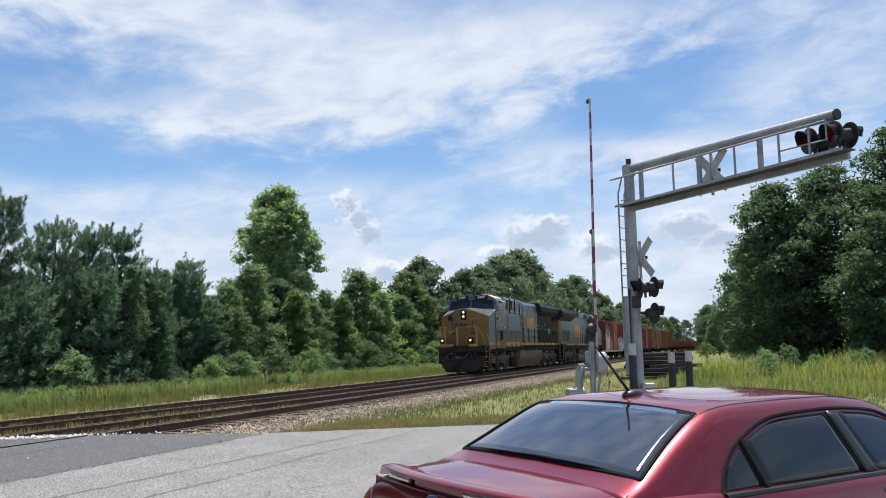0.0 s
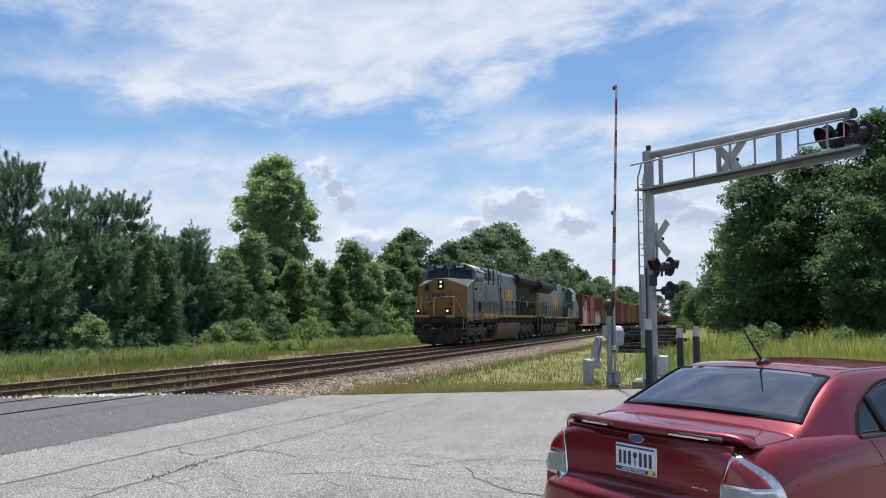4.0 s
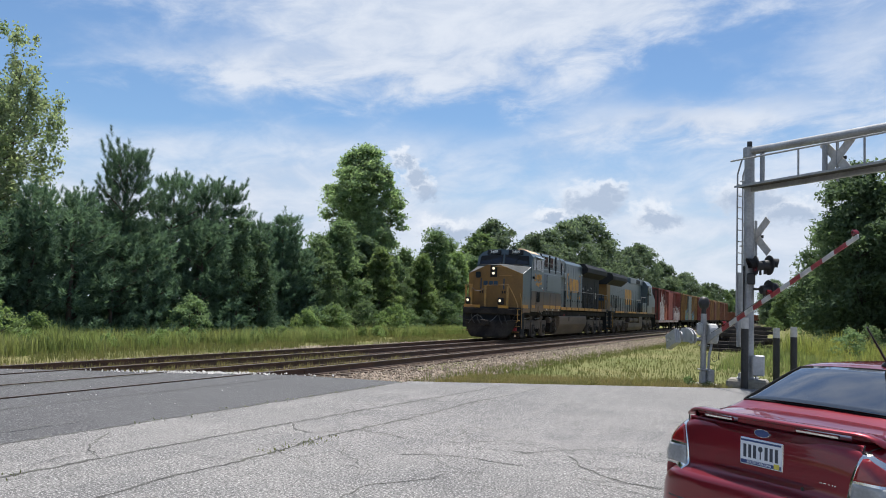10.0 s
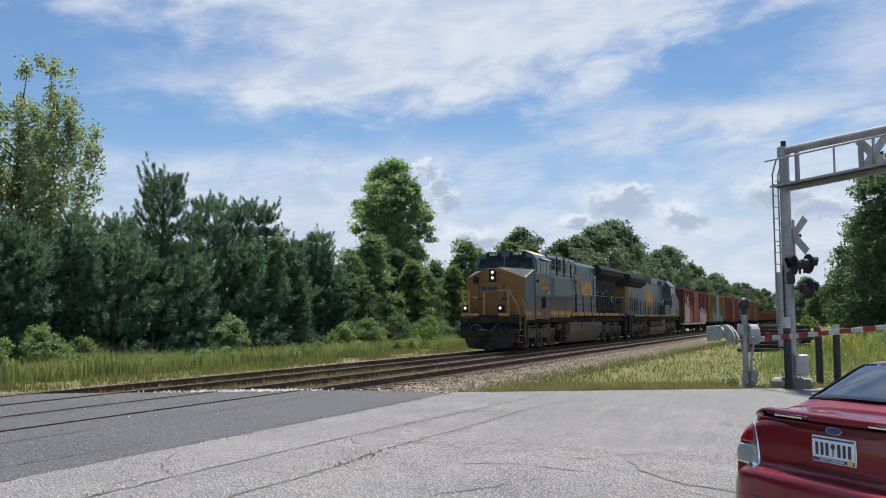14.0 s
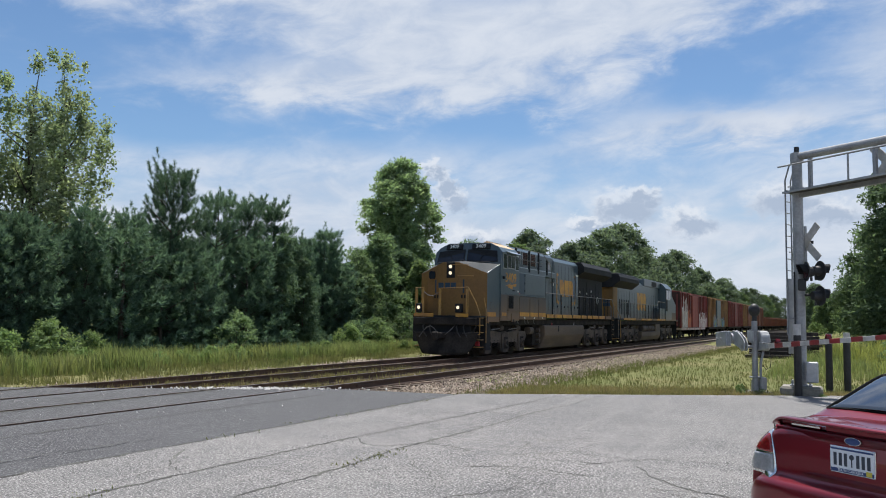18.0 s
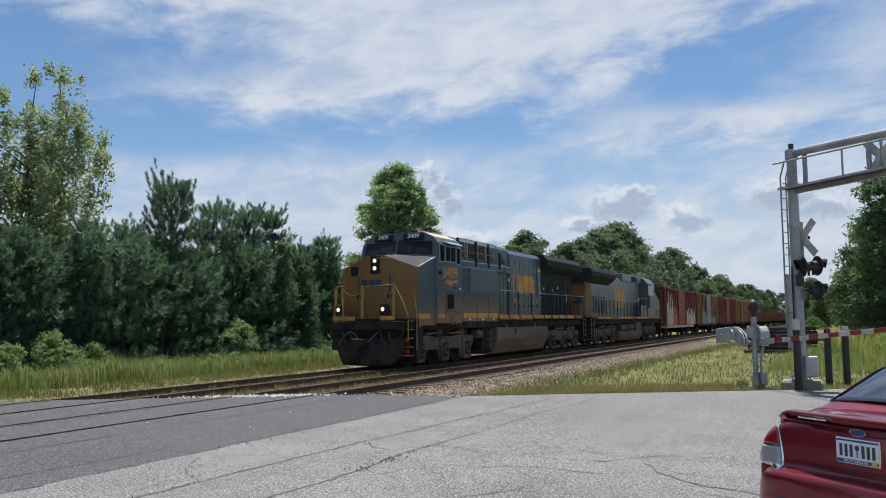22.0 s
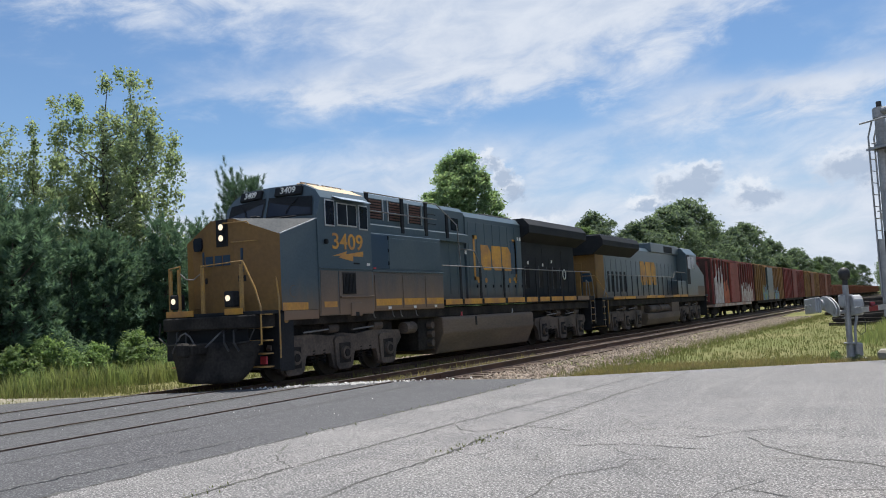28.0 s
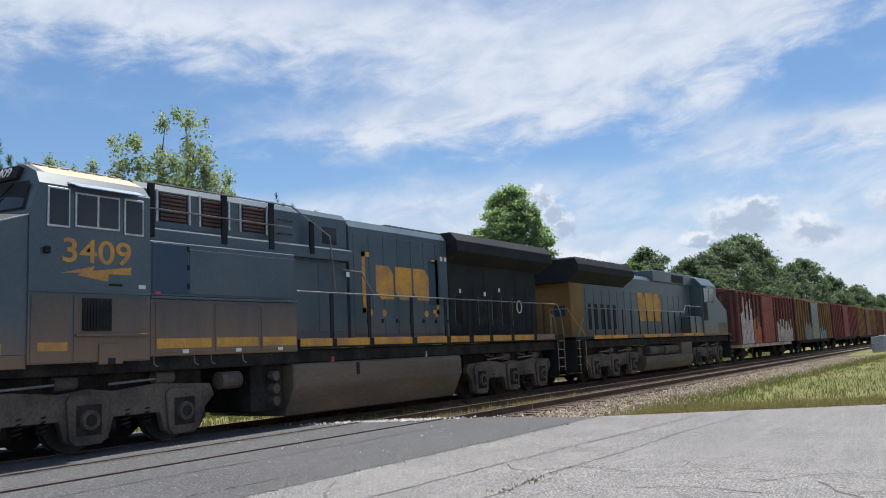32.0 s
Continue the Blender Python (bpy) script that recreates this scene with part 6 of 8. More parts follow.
    for grid, shut in ((full, True), (full2, False)):
        o, n = len(vs), len(grid[0])
        for r in grid:
            vs += r
        for i in range(len(grid) - 1):
            for k in range(n if shut else n - 1):
                m = (k + 1) % n
                fs.append((o + i * n + k, o + i * n + m, o + (i + 1) * n + m, o + (i + 1) * n + k))
    shell = BVHTree.FromPolygons([Vector(v) for v in vs], fs)

    def on(q, d, lift=0.004):
        """Where a ray through q along d meets the shell, lifted off it."""
        d = Vector(d).normalized()
        hit = shell.ray_cast(Vector(q) - d * 3, d)
        return (hit[0] if hit[0] is not None else Vector(q)) - d * lift

    def sheet(name, left, right, d, mat_, parent, label="", lift=0.005, nu=12, nv=8, turn=None, arch=0.0):
        """A thin curved panel between two edge lines, laid on the shell."""
        L, R = steady_curve(left, max(1, nv // (len(left) - 1))), steady_curve(right, max(1, nv // (len(right) - 1)))
        b = bmesh.new()
        rows = []
        for l, r in zip(L, R):
            row = []
            if arch:
                e0, e1, top = on(l, d, lift), on(r, d, lift), on((l + r) / 2, d, lift + arch)
            for k in range(nu + 1):
                q = l + (r - l) * k / nu
                u = 2 * k / nu - 1
                p = e0.lerp(e1, k / nu) + (top - (e0 + e1) / 2) * (1 - abs(u) ** 2.7) if arch else on(q, turn(q) if turn else d, lift)
                row.append(b.verts.new(p))
            rows.append(row)
        for r, s2 in zip(rows, rows[1:]):
            for k in range(nu):
                b.faces.new((r[k], r[k + 1], s2[k + 1], s2[k]))
        bmesh.ops.recalc_face_normals(b, faces=b.faces)
        dd = Vector(d)
        if sum((f.normal for f in b.faces), Vector()).dot(dd) > 0:
            bmesh.ops.reverse_faces(b, faces=b.faces)
        bmesh.ops.solidify(b, geom=list(b.faces), thickness=0.004)
        return part(name, b, mat_, parent, label, smooth=True)

    def seam(name, pts, d, r, mat_, parent, n=6, lift=0.0):
        part(name, pipe([on(q, d, lift) for q in steady_curve(pts, n)], r), mat_, parent)

    back = (0, 1, -1.1)
    sheet("rear_window", [(-0.665, 0.60, 1.085), (-0.60, 0.84, 1.20), (-0.562, 1.05, 1.30)], [(0.665, 0.60, 1.085), (0.60, 0.84, 1.20), (0.562, 1.05, 1.30)], back, K["glass"], c, "large tinted rear window", 0.006, 24, 12, None, 0.012)
    seam("window_seal", [(-0.672, 0.592, 1.08), (0, 0.585, 1.10), (0.672, 0.592, 1.08)], back, 0.010, K["rubber"], c)
    seam("window_seal", [(-0.567, 1.056, 1.30), (0, 1.066, 1.33), (0.567, 1.056, 1.30)], back, 0.010, K["rubber"], c)
    for s in (1, -1):
        seam("window_seal", [(s * 0.672, 0.592, 1.08), (s * 0.606, 0.84, 1.20), (s * 0.567, 1.056, 1.30)], back, 0.010, K["rubber"], c)
        into = (-s, 0, 0)
        x = s * 0.9
        for nm, lo, hi in (("quarter_window", [(x, 0.965, 1.005), (x, 1.06, 1.005), (x, 1.20, 1.005)], [(x, 1.02, 1.075), (x, 1.10, 1.125), (x, 1.165, 1.165)]),
                           ("rear_side_window", [(x, 1.235, 1.003), (x, 1.6, 1.0), (x, 1.955, 1.0)], [(x, 1.20, 1.185), (x, 1.50, 1.262), (x, 1.875, 1.275)]),
                           ("front_side_window", [(x, 2.05, 1.0), (x, 2.45, 0.993), (x, 2.86, 0.985)], [(x, 1.955, 1.275), (x, 2.25, 1.25), (x, 2.56, 1.13)])):
            sheet(nm, lo, hi, into, K["side_glass"], c, "tinted side window", 0.004, 8, 12)
        for z0, z1, pts in ((0, 0, [(x, 0.945, 0.99), (x, 1.03, 1.095), (x, 1.20, 1.20), (x, 1.50, 1.278), (x, 1.88, 1.290), (x, 2.26, 1.266), (x, 2.58, 1.14), (x, 2.90, 0.975)]),):
            seam("window_trim", pts, into, 0.010, K["rubber"], c)
        seam("belt_moulding", [(x, 0.945, 0.988), (x, 1.9, 0.984), (x, 2.90, 0.970)], into, 0.013, K["trim"], c)
        sheet("door_pillar", [(x, 1.955, 0.995), (x, 1.915, 1.14), (x, 1.875, 1.28)], [(x, 2.05, 0.995), (x, 2.0, 1.14), (x, 1.955, 1.28)], into, K["trim"], c, "black door pillar", 0.007, 3, 8)
        seam("quarter_bar", [(x, 1.22, 0.995), (x, 1.20, 1.10), (x, 1.182, 1.19)], into, 0.014, K["rubber"], c)
        for k, line in enumerate(([(x, 1.00, 0.985), (x, 1.10, 0.80), (x, 1.17, 0.62), (x, 1.19, 0.40), (x, 1.19, 0.26)], [(x, 1.99, 0.98), (x, 1.99, 0.6), (x, 2.0, 0.26)], [(x, 2.98, 0.955), (x, 3.0, 0.6), (x, 3.0, 0.26)])):
            seam("door_gap", line, into, 0.0035, K["trim"], c)
        seam("roof_gap", [(x * 0.66, 0.86, 1.5), (x * 0.635, 1.2, 1.5), (x * 0.63, 1.9, 1.5), (x * 0.62, 2.25, 1.5)], (0, 0, -1), 0.0035, K["trim"], c)
        seam("flank_crease", [(x, 0.30, 0.80), (x, 0.8, 0.842), (x, 1.6, 0.85), (x, 2.9, 0.83)], into, 0.006, K["paint"], c)
        for y in (1.26, 2.18):
            h = on((x, y + 0.1, 0.80), into, 0)
            part("door_handle", box(-0.016, 0.016, -0.10, 0.10, -0.018, 0.018, 0.012), K["paint"], c, at=Matrix.Translation(h + Vector((s * 0.014, 0, 0))))
            part("handle_cup", ball((0, 0, 0), 0.045, 12, (0.25, 1.2, 0.8)), K["trim"], c, at=Matrix.Translation(h + Vector((-s * 0.004, 0.01, 0.012))))
        part("mirror", ball((0, 0, 0), 0.09, 14, (0.9, 0.6, 0.75)), K["paint"], c, at=pose(s * 0.95, 2.80, 1.04), smooth=True)
        # tail lamp wrapped round the corner
        def corner(q):
            t = max(0.0, min(1.0, (abs(q[0]) - 0.60) / 0.25))
            a = t * radians(72)
            return (-s * math.sin(a), math.cos(a), 0)
        diag = (-s, 1, 0)
        lamp = sheet("tail_lamp", [(s * 0.575, 0, 0.645), (s * 0.60, 0, 0.80), (s * 0.655, 0.02, 0.952)], [(s * 0.855, 0.24, 0.66), (s * 0.80, 0.17, 0.84), (s * 0.672, 0.05, 0.956)], diag, K["chrome"], c, "chrome-edged tail lamp", 0.006, 14, 12, corner)
        sheet("red_lens", [(s * 0.618, 0, 0.80), (s * 0.632, 0, 0.85), (s * 0.66, 0.02, 0.92)], [(s * 0.79, 0.14, 0.80), (s * 0.76, 0.11, 0.855), (s * 0.675, 0.05, 0.925)], diag, K["lamp"], lamp, "red lens", 0.012, 10, 8, corner)
        sheet("clear_lens", [(s * 0.598, 0, 0.665), (s * 0.606, 0, 0.72), (s * 0.616, 0, 0.785)], [(s * 0.835, 0.20, 0.675), (s * 0.82, 0.18, 0.73), (s * 0.795, 0.145, 0.785)], diag, K["clear"], lamp, "clear lens", 0.012, 10, 8, corner)
    # trunk lid face with a shallow plate recess
    def face_y(x, z):
        return 0.010 + 0.028 * (abs(x) / 0.6) ** 3 + 0.03 * max(0, (z - 0.70) / 0.28) ** 1.6 - 0.014
    def dip(x, z):
        wide = 0.40 + 0.06 * (z - 0.70) / 0.24
        ex, ez = (wide - abs(x)) / 0.02, min(z - 0.715, 0.935 - z) / 0.016
        return 0.013 * max(0.0, min(1.0, ex)) * max(0.0, min(1.0, ez))
    nx, nz = 64, 24
    b = bmesh.new()
    grid = [[None] * (nx + 1) for k in range(nz + 1)]
    for k in range(nz + 1):
        z = 0.672 + (0.985 - 0.672) * k / nz
        wide = 0.565 + 0.075 * ((z - 0.672) / 0.31)
        for i in range(nx + 1):
            x = wide * (2 * i / nx - 1)
            grid[k][i] = b.verts.new((x, face_y(x, z) + dip(x, z), z))
    for k in range(nz):
        for i in range(nx):
            b.faces.new((grid[k][i], grid[k][i + 1], grid[k + 1][i + 1], grid[k + 1][i]))
    bmesh.ops.solidify(b, geom=list(b.faces), thickness=-0.012)
    bmesh.ops.recalc_face_normals(b, faces=b.faces)
    lid = part("trunk_lid", b, K["paint"], c, "red trunk lid with plate recess", smooth=True)
    part("trunk_gap", pipe([(-0.57, face_y(0.57, 0.67), 0.668), (0, face_y(0, 0.67), 0.664), (0.57, face_y(0.57, 0.67), 0.668)], 0.005), K["trim"], c)
    for s in (1, -1):
        part("trunk_gap", pipe([(s * 0.568, face_y(0.568, 0.67) - 0.001, 0.668), (s * 0.605, face_y(0.6, 0.8), 0.82), (s * 0.648, face_y(0.64, 0.97), 0.985)], 0.0045), K["trim"], c)
        seam("deck_gap", [(s * 0.655, 0.06, 1.2), (s * 0.70, 0.26, 1.2), (s * 0.715, 0.44, 1.2), (s * 0.70, 0.50, 1.2)], (0, 0, -1), 0.004, K["trim"], c)
    # spoiler: a thin blade that bends down to the deck at both ends
    r = []
    for k in range(-16, 17):
        f = abs(k / 16)
        x = 0.715 * k / 16
        yb = -0.012 + 0.12 * f ** 2.4
        z = 1.040 - 0.006 * f ** 2 - 0.045 * max(0, (f - 0.82) / 0.18) ** 2
        ch = 0.165 - 0.05 * f ** 3
        r.append([(x, yb, z - 0.006), (x, yb + 0.004, z + 0.004), (x, yb + ch * 0.5, z + 0.008), (x, yb + ch, z - 0.010), (x, yb + ch * 0.95, z - 0.022), (x, yb + ch * 0.45, z - 0.016), (x, yb + 0.012, z - 0.014)])
    sp = part("spoiler", loft(r, closed=True), K["paint"], c, "thin red rear spoiler", smooth=True)
    for x0, x1 in ((-0.66, -0.50), (-0.22, 0.22), (0.50, 0.66)):
        q = bmesh.new()
        y0 = 0.035 + 0.12 * (max(abs(x0), abs(x1)) / 0.715) ** 2.4 * (abs(x0 + x1) > 0.1)
        box(x0, x1, y0, y0 + 0.09, 0.985, 1.033, 0.012, q)
        part("spoiler_foot", q, K["paint"], sp)
    # added chrome strips imitate the sky's gleam in the gaps below the blade
    for s in (1, -1):
        part("spoiler_strip", pipe([(s * 0.24, 0.026, 1.010), (s * 0.37, 0.036, 1.009), (s * 0.49, 0.056, 1.006)], 0.011), K["chrome"], sp, "chrome strip standing in for the bright gap under the spoiler")
    # plate, emblem, badges
    fy = face_y(0, 0.85) + 0.006
    p = part("number_plate", box(-0.155, 0.155, fy - 0.012, fy - 0.004, 0.757, 0.912, 0.006), K["plate"], c, "white licence plate with a navy band")
    part("plate_frame", box(-0.16, 0.16, fy - 0.008, fy + 0.006, 0.752, 0.917, 0.004), K["chrome"], c)
    part("plate_band", box(-0.15, 0.15, fy - 0.0135, fy - 0.012, 0.762, 0.784), K["navy"], p)
    part("plate_sky", box(-0.15, 0.15, fy - 0.0130, fy - 0.012, 0.896, 0.907), K["navy"], p)
    for x in (-0.118, -0.08, -0.043, 0.043, 0.08, 0.118):
        part("plate_bar", box(x - 0.011, x + 0.011, fy - 0.0135, fy - 0.012, 0.80, 0.878), K["ink"], p)
    part("plate_palm", box(-0.004, 0.004, fy - 0.0135, fy - 0.012, 0.80, 0.85), K["ink"], p)
    part("plate_palm", rod((0, fy - 0.0135, 0.86), (0, fy - 0.012, 0.86), 0.017, seg=10), K["ink"], p)
    words("plate_words", "SOUTH CAROLINA", 0.021, pose(-0.01, fy - 0.0138, 0.773, 90), K["plate"], p, depth=0.0004)
    part("plate_sticker", box(0.10, 0.14, fy - 0.0142, fy - 0.0136, 0.764, 0.792), K["sticker"], p)
    ey = face_y(0, 0.955)
    em = part("emblem", rod((0, 0.0, 0), (0, -0.010, 0), 0.062, 0.058, seg=28), K["chrome"], c, "oval emblem with a plain navy centre", pose(0, ey, 0.955) @ Matrix.Diagonal((1, 1, 0.42, 1)))
    part("emblem_centre", rod((0, -0.010, 0), (0, -0.012, 0), 0.053, seg=28), K["navy"], em)
    for k in range(6):
        part("badge_bar", box(-0.545 + k * 0.019, -0.531 + k * 0.019, -0.006, 0.006, 0.772, 0.784), K["chrome"], c, at=pose(0, face_y(0.5, 0.78), 0))
    words("badge", "SE V6", 0.04, pose(0.46, face_y(0.46, 0.74) - 0.002, 0.735, 90), K["chrome"], c, "chrome badge reading SE V6", depth=0.002, wide=1.2)
    part("lock", rod((0.30, 0.02, 0.69), (0.30, -0.004, 0.69), 0.011, seg=12), K["trim"], c)
    # aerial
    ab = on((0, 1.22, 1.5), (0, 0, -1), 0)
    part("aerial_base", ball((0, 0, 0), 0.05, 14, (0.8, 1.3, 0.6)), K["trim"], c, at=Matrix.Translation(ab), smooth=True)
    part("aerial", rod(ab + Vector((0, -0.02, 0.015)), ab + Vector((0, -0.235, 0.255)), 0.009, 0.005), K["trim"], c)
    part("bumper_groove", pipe([on((x, -0.1, 0.47), (0, 1, 0), 0) for x in (-0.66, -0.5, -0.25, 0, 0.25, 0.5, 0.66)], 0.006), K["trim"], c)
    for y in (0.92, 3.62):
        for s in (1, -1):
            w = part("wheel", rod((s * 0.70, y, 0.315), (s * 0.895, y, 0.315), 0.315, seg=32), K["tyre"], c)
            part("rim", rod((s * 0.885, y, 0.315), (s * 0.90, y, 0.315), 0.215, 0.20, seg=28), K["rim"], w)
            for k in range(7):
                a = k * 2 * math.pi / 7
                part("spoke", rod((s * 0.90, y, 0.315), (s * 0.90, y + math.cos(a) * 0.2, 0.315 + math.sin(a) * 0.2), 0.025), K["rim"], w)


build_car()
K["glass"].node_tree.nodes["Principled BSDF"].inputs["Coat IOR"].default_value = 2.0


# ---- vegetation ----
V = dict(
    pine=leaf_mat("pine_needles", (0.104, 0.170, 0.130), (0.148, 0.224, 0.164), 0.45),
    broad=leaf_mat("broad_leaves", (0.145, 0.215, 0.122), (0.190, 0.258, 0.145), 0.5),
    bright=leaf_mat("bright_leaves", (0.195, 0.275, 0.125), (0.240, 0.310, 0.145), 0.5),
    poplar=leaf_mat("poplar_leaves", (0.255, 0.350, 0.200), (0.300, 0.385, 0.230), 0.55),
    cotton=leaf_mat("cottonwood_leaves", (0.215, 0.270, 0.170), (0.290, 0.325, 0.220), 0.55),
    vine=leaf_mat("climbing_leaves", (0.126, 0.194, 0.121), (0.158, 0.226, 0.147), 0.4),
    lime=leaf_mat("lime_green_leaves", (0.165, 0.225, 0.105), (0.125, 0.180, 0.105), 0.5),
    deep=leaf_mat("deep_leaves", (0.096, 0.142, 0.090), (0.128, 0.178, 0.106), 0.5),
    # far leaf green is greyed, with the distance haze put into its colour
    far=leaf_mat("haze_greyed_leaves", (0.128, 0.172, 0.125), (0.158, 0.202, 0.142), 0.5),
    grass=leaf_mat("grass_blades", (0.150, 0.165, 0.070), (0.190, 0.180, 0.088), 0.4, rnd=0.0, spec=0.02, island=0.16),
    lush=leaf_mat("tall_weeds", (0.185, 0.230, 0.100), (0.245, 0.262, 0.122), 0.5, rnd=0.0, spec=0.02, island=0.16),
    rank=leaf_mat("flowering_weeds", (0.235, 0.268, 0.095), (0.310, 0.300, 0.110), 0.5, rnd=0.0, spec=0.02, island=0.3),
    dry=leaf_mat("dry_grass", (0.280, 0.225, 0.120), (0.215, 0.200, 0.095), 0.4, rnd=0.0, spec=0.02, island=0.16),
    bark=mat("bark", (0.10, 0.078, 0.06), (0.065, 0.052, 0.042), rough=0.95, scale=3, fine=22, bump=0.6, stretch=(1, 1, 0.25)),
)


def leaf_cards(rng, centres, normals, size, long=1.6, plain=False):
    """Pointed leaves, each a bent pair of triangles, as arrays of corners and faces."""
    n = len(centres)
    d = normals + rng.normal(0, 0.55, (n, 3))
    d /= np.linalg.norm(d, axis=1, keepdims=True) + 1e-9
    r = rng.normal(0, 1, (n, 3))
    t = np.cross(d, r)
    t /= np.linalg.norm(t, axis=1, keepdims=True) + 1e-9
    b = np.cross(d, t)
    s = size * rng.uniform(0.6, 1.3, (n, 1))
    if plain:
        v = np.stack([centres - t * s * long * 0.5 - b * s * 0.3, centres - t * s * long * 0.4 + b * s * 0.4, centres + t * s * long * 0.6], 1).reshape(-1, 3)
        return v, np.arange(3 * n).reshape(-1, 3)
    v = np.stack([centres - t * s * long * 0.5, centres + b * s * 0.42 + d * s * 0.12, centres + t * s * long * 0.5, centres - b * s * 0.42 + d * s * 0.12], 1).reshape(-1, 3)
    f = np.arange(4 * n).reshape(-1, 4)
    return v, f


def broad_crown(seed, h, w, base, stems, leaves, size, fat=1.0):
    """Several steep stems of uneven height, each clothed in leaves."""
    rng = np.random.default_rng(seed)
    cs, ns = [], []
    for k in range(stems):
        z = rng.uniform(0.02, 1.0) ** 0.85
        j = k % 7
        top = (1.0, 0.97, 0.80, 0.90, 0.70, 0.84, 0.62)[j]
        z *= top
        rb = w * rng.uniform(0.05, 0.115) * fat * (1.2 - 0.6 * z / top)
        a = j * 2.4 + seed + rng.normal(0, 0.14 + 0.25 * (1 - z))
        rr = w * (0.04 + 0.30 * z ** 0.7) * (0 if j == 0 else 1) + rng.normal(0, 0.035) * w * (1.4 - z)
        c = np.array([math.cos(a) * rr, math.sin(a) * rr, base + z * (h - base - rb)])
        n = max(6, int(leaves / stems * rng.uniform(0.5, 1.5)))
        p = c + rng.normal(0, 0.52, (n, 3)) * rb * np.array([1, 1, 1.35])
        cs.append(p)
        ns.append(rng.normal(0, 0.8, (n, 3)) + np.array([0, 0, 0.5]))
    return leaf_cards(rng, np.concatenate(cs), np.concatenate(ns), size, 1.35)


ROUND = ((0, 0.72), (0.25, 0.95), (0.5, 1.0), (0.75, 0.8), (0.92, 0.45), (1, 0.15))
EGG = ((0, 0.7), (0.3, 0.92), (0.55, 1.0), (0.78, 0.98), (0.9, 0.72), (1, 0.38))
CONE = ((0, 0.85), (0.2, 1.0), (0.6, 0.68), (0.85, 0.38), (1, 0.08))


def leafy_crown(seed, h, w, base, lobes, subs, per, size, outline=ROUND, squash=0.75, lobe=0.17, plain=False):
    """Boughs round an outline, each a ragged heap of leaf clumps with air between them."""
    rng = np.random.default_rng(seed)
    cs, ns = [], []
    us, rs = [p[0] for p in outline], [p[1] for p in outline]
    for i in range(lobes):
        z = min(1.0, max(0.0, (i + 0.5) / lobes + rng.normal(0, 0.04)))
        R = w * lobe * rng.uniform(0.75, 1.3) * (1.1 - 0.35 * z)
        a = i * 2.39996 + rng.normal(0, 0.5)
        far = max(0.0, np.interp(z, us, rs) * w / 2 * rng.uniform(0.88, 1.1) - R * 0.75) * math.sqrt(rng.uniform(0.12, 1))
        c = np.array([math.cos(a) * far, math.sin(a) * far, base + R * squash * 0.6 + z * (h - base - R * squash * 1.5)])
        for j in range(subs):
            d = rng.normal(0, 1, 3)
            d /= np.linalg.norm(d)
            if d[2] < -0.45:
                d[2] = -d[2]
            r = R * rng.uniform(0.24, 0.56)
            n = max(4, int(per * rng.uniform(0.5, 1.5)))
            p = c + d * R * rng.uniform(0.7, 1.12) * np.array([1, 1, squash]) + rng.normal(0, 0.55, (n, 3)) * r * np.array([1, 1, 0.62])
            cs.append(p)
            ns.append(rng.normal(0, 0.55, (n, 3)) + d * 0.35 + np.array([0, 0, 0.75]))
    return leaf_cards(rng, np.concatenate(cs), np.concatenate(ns), size, 1.4, plain)


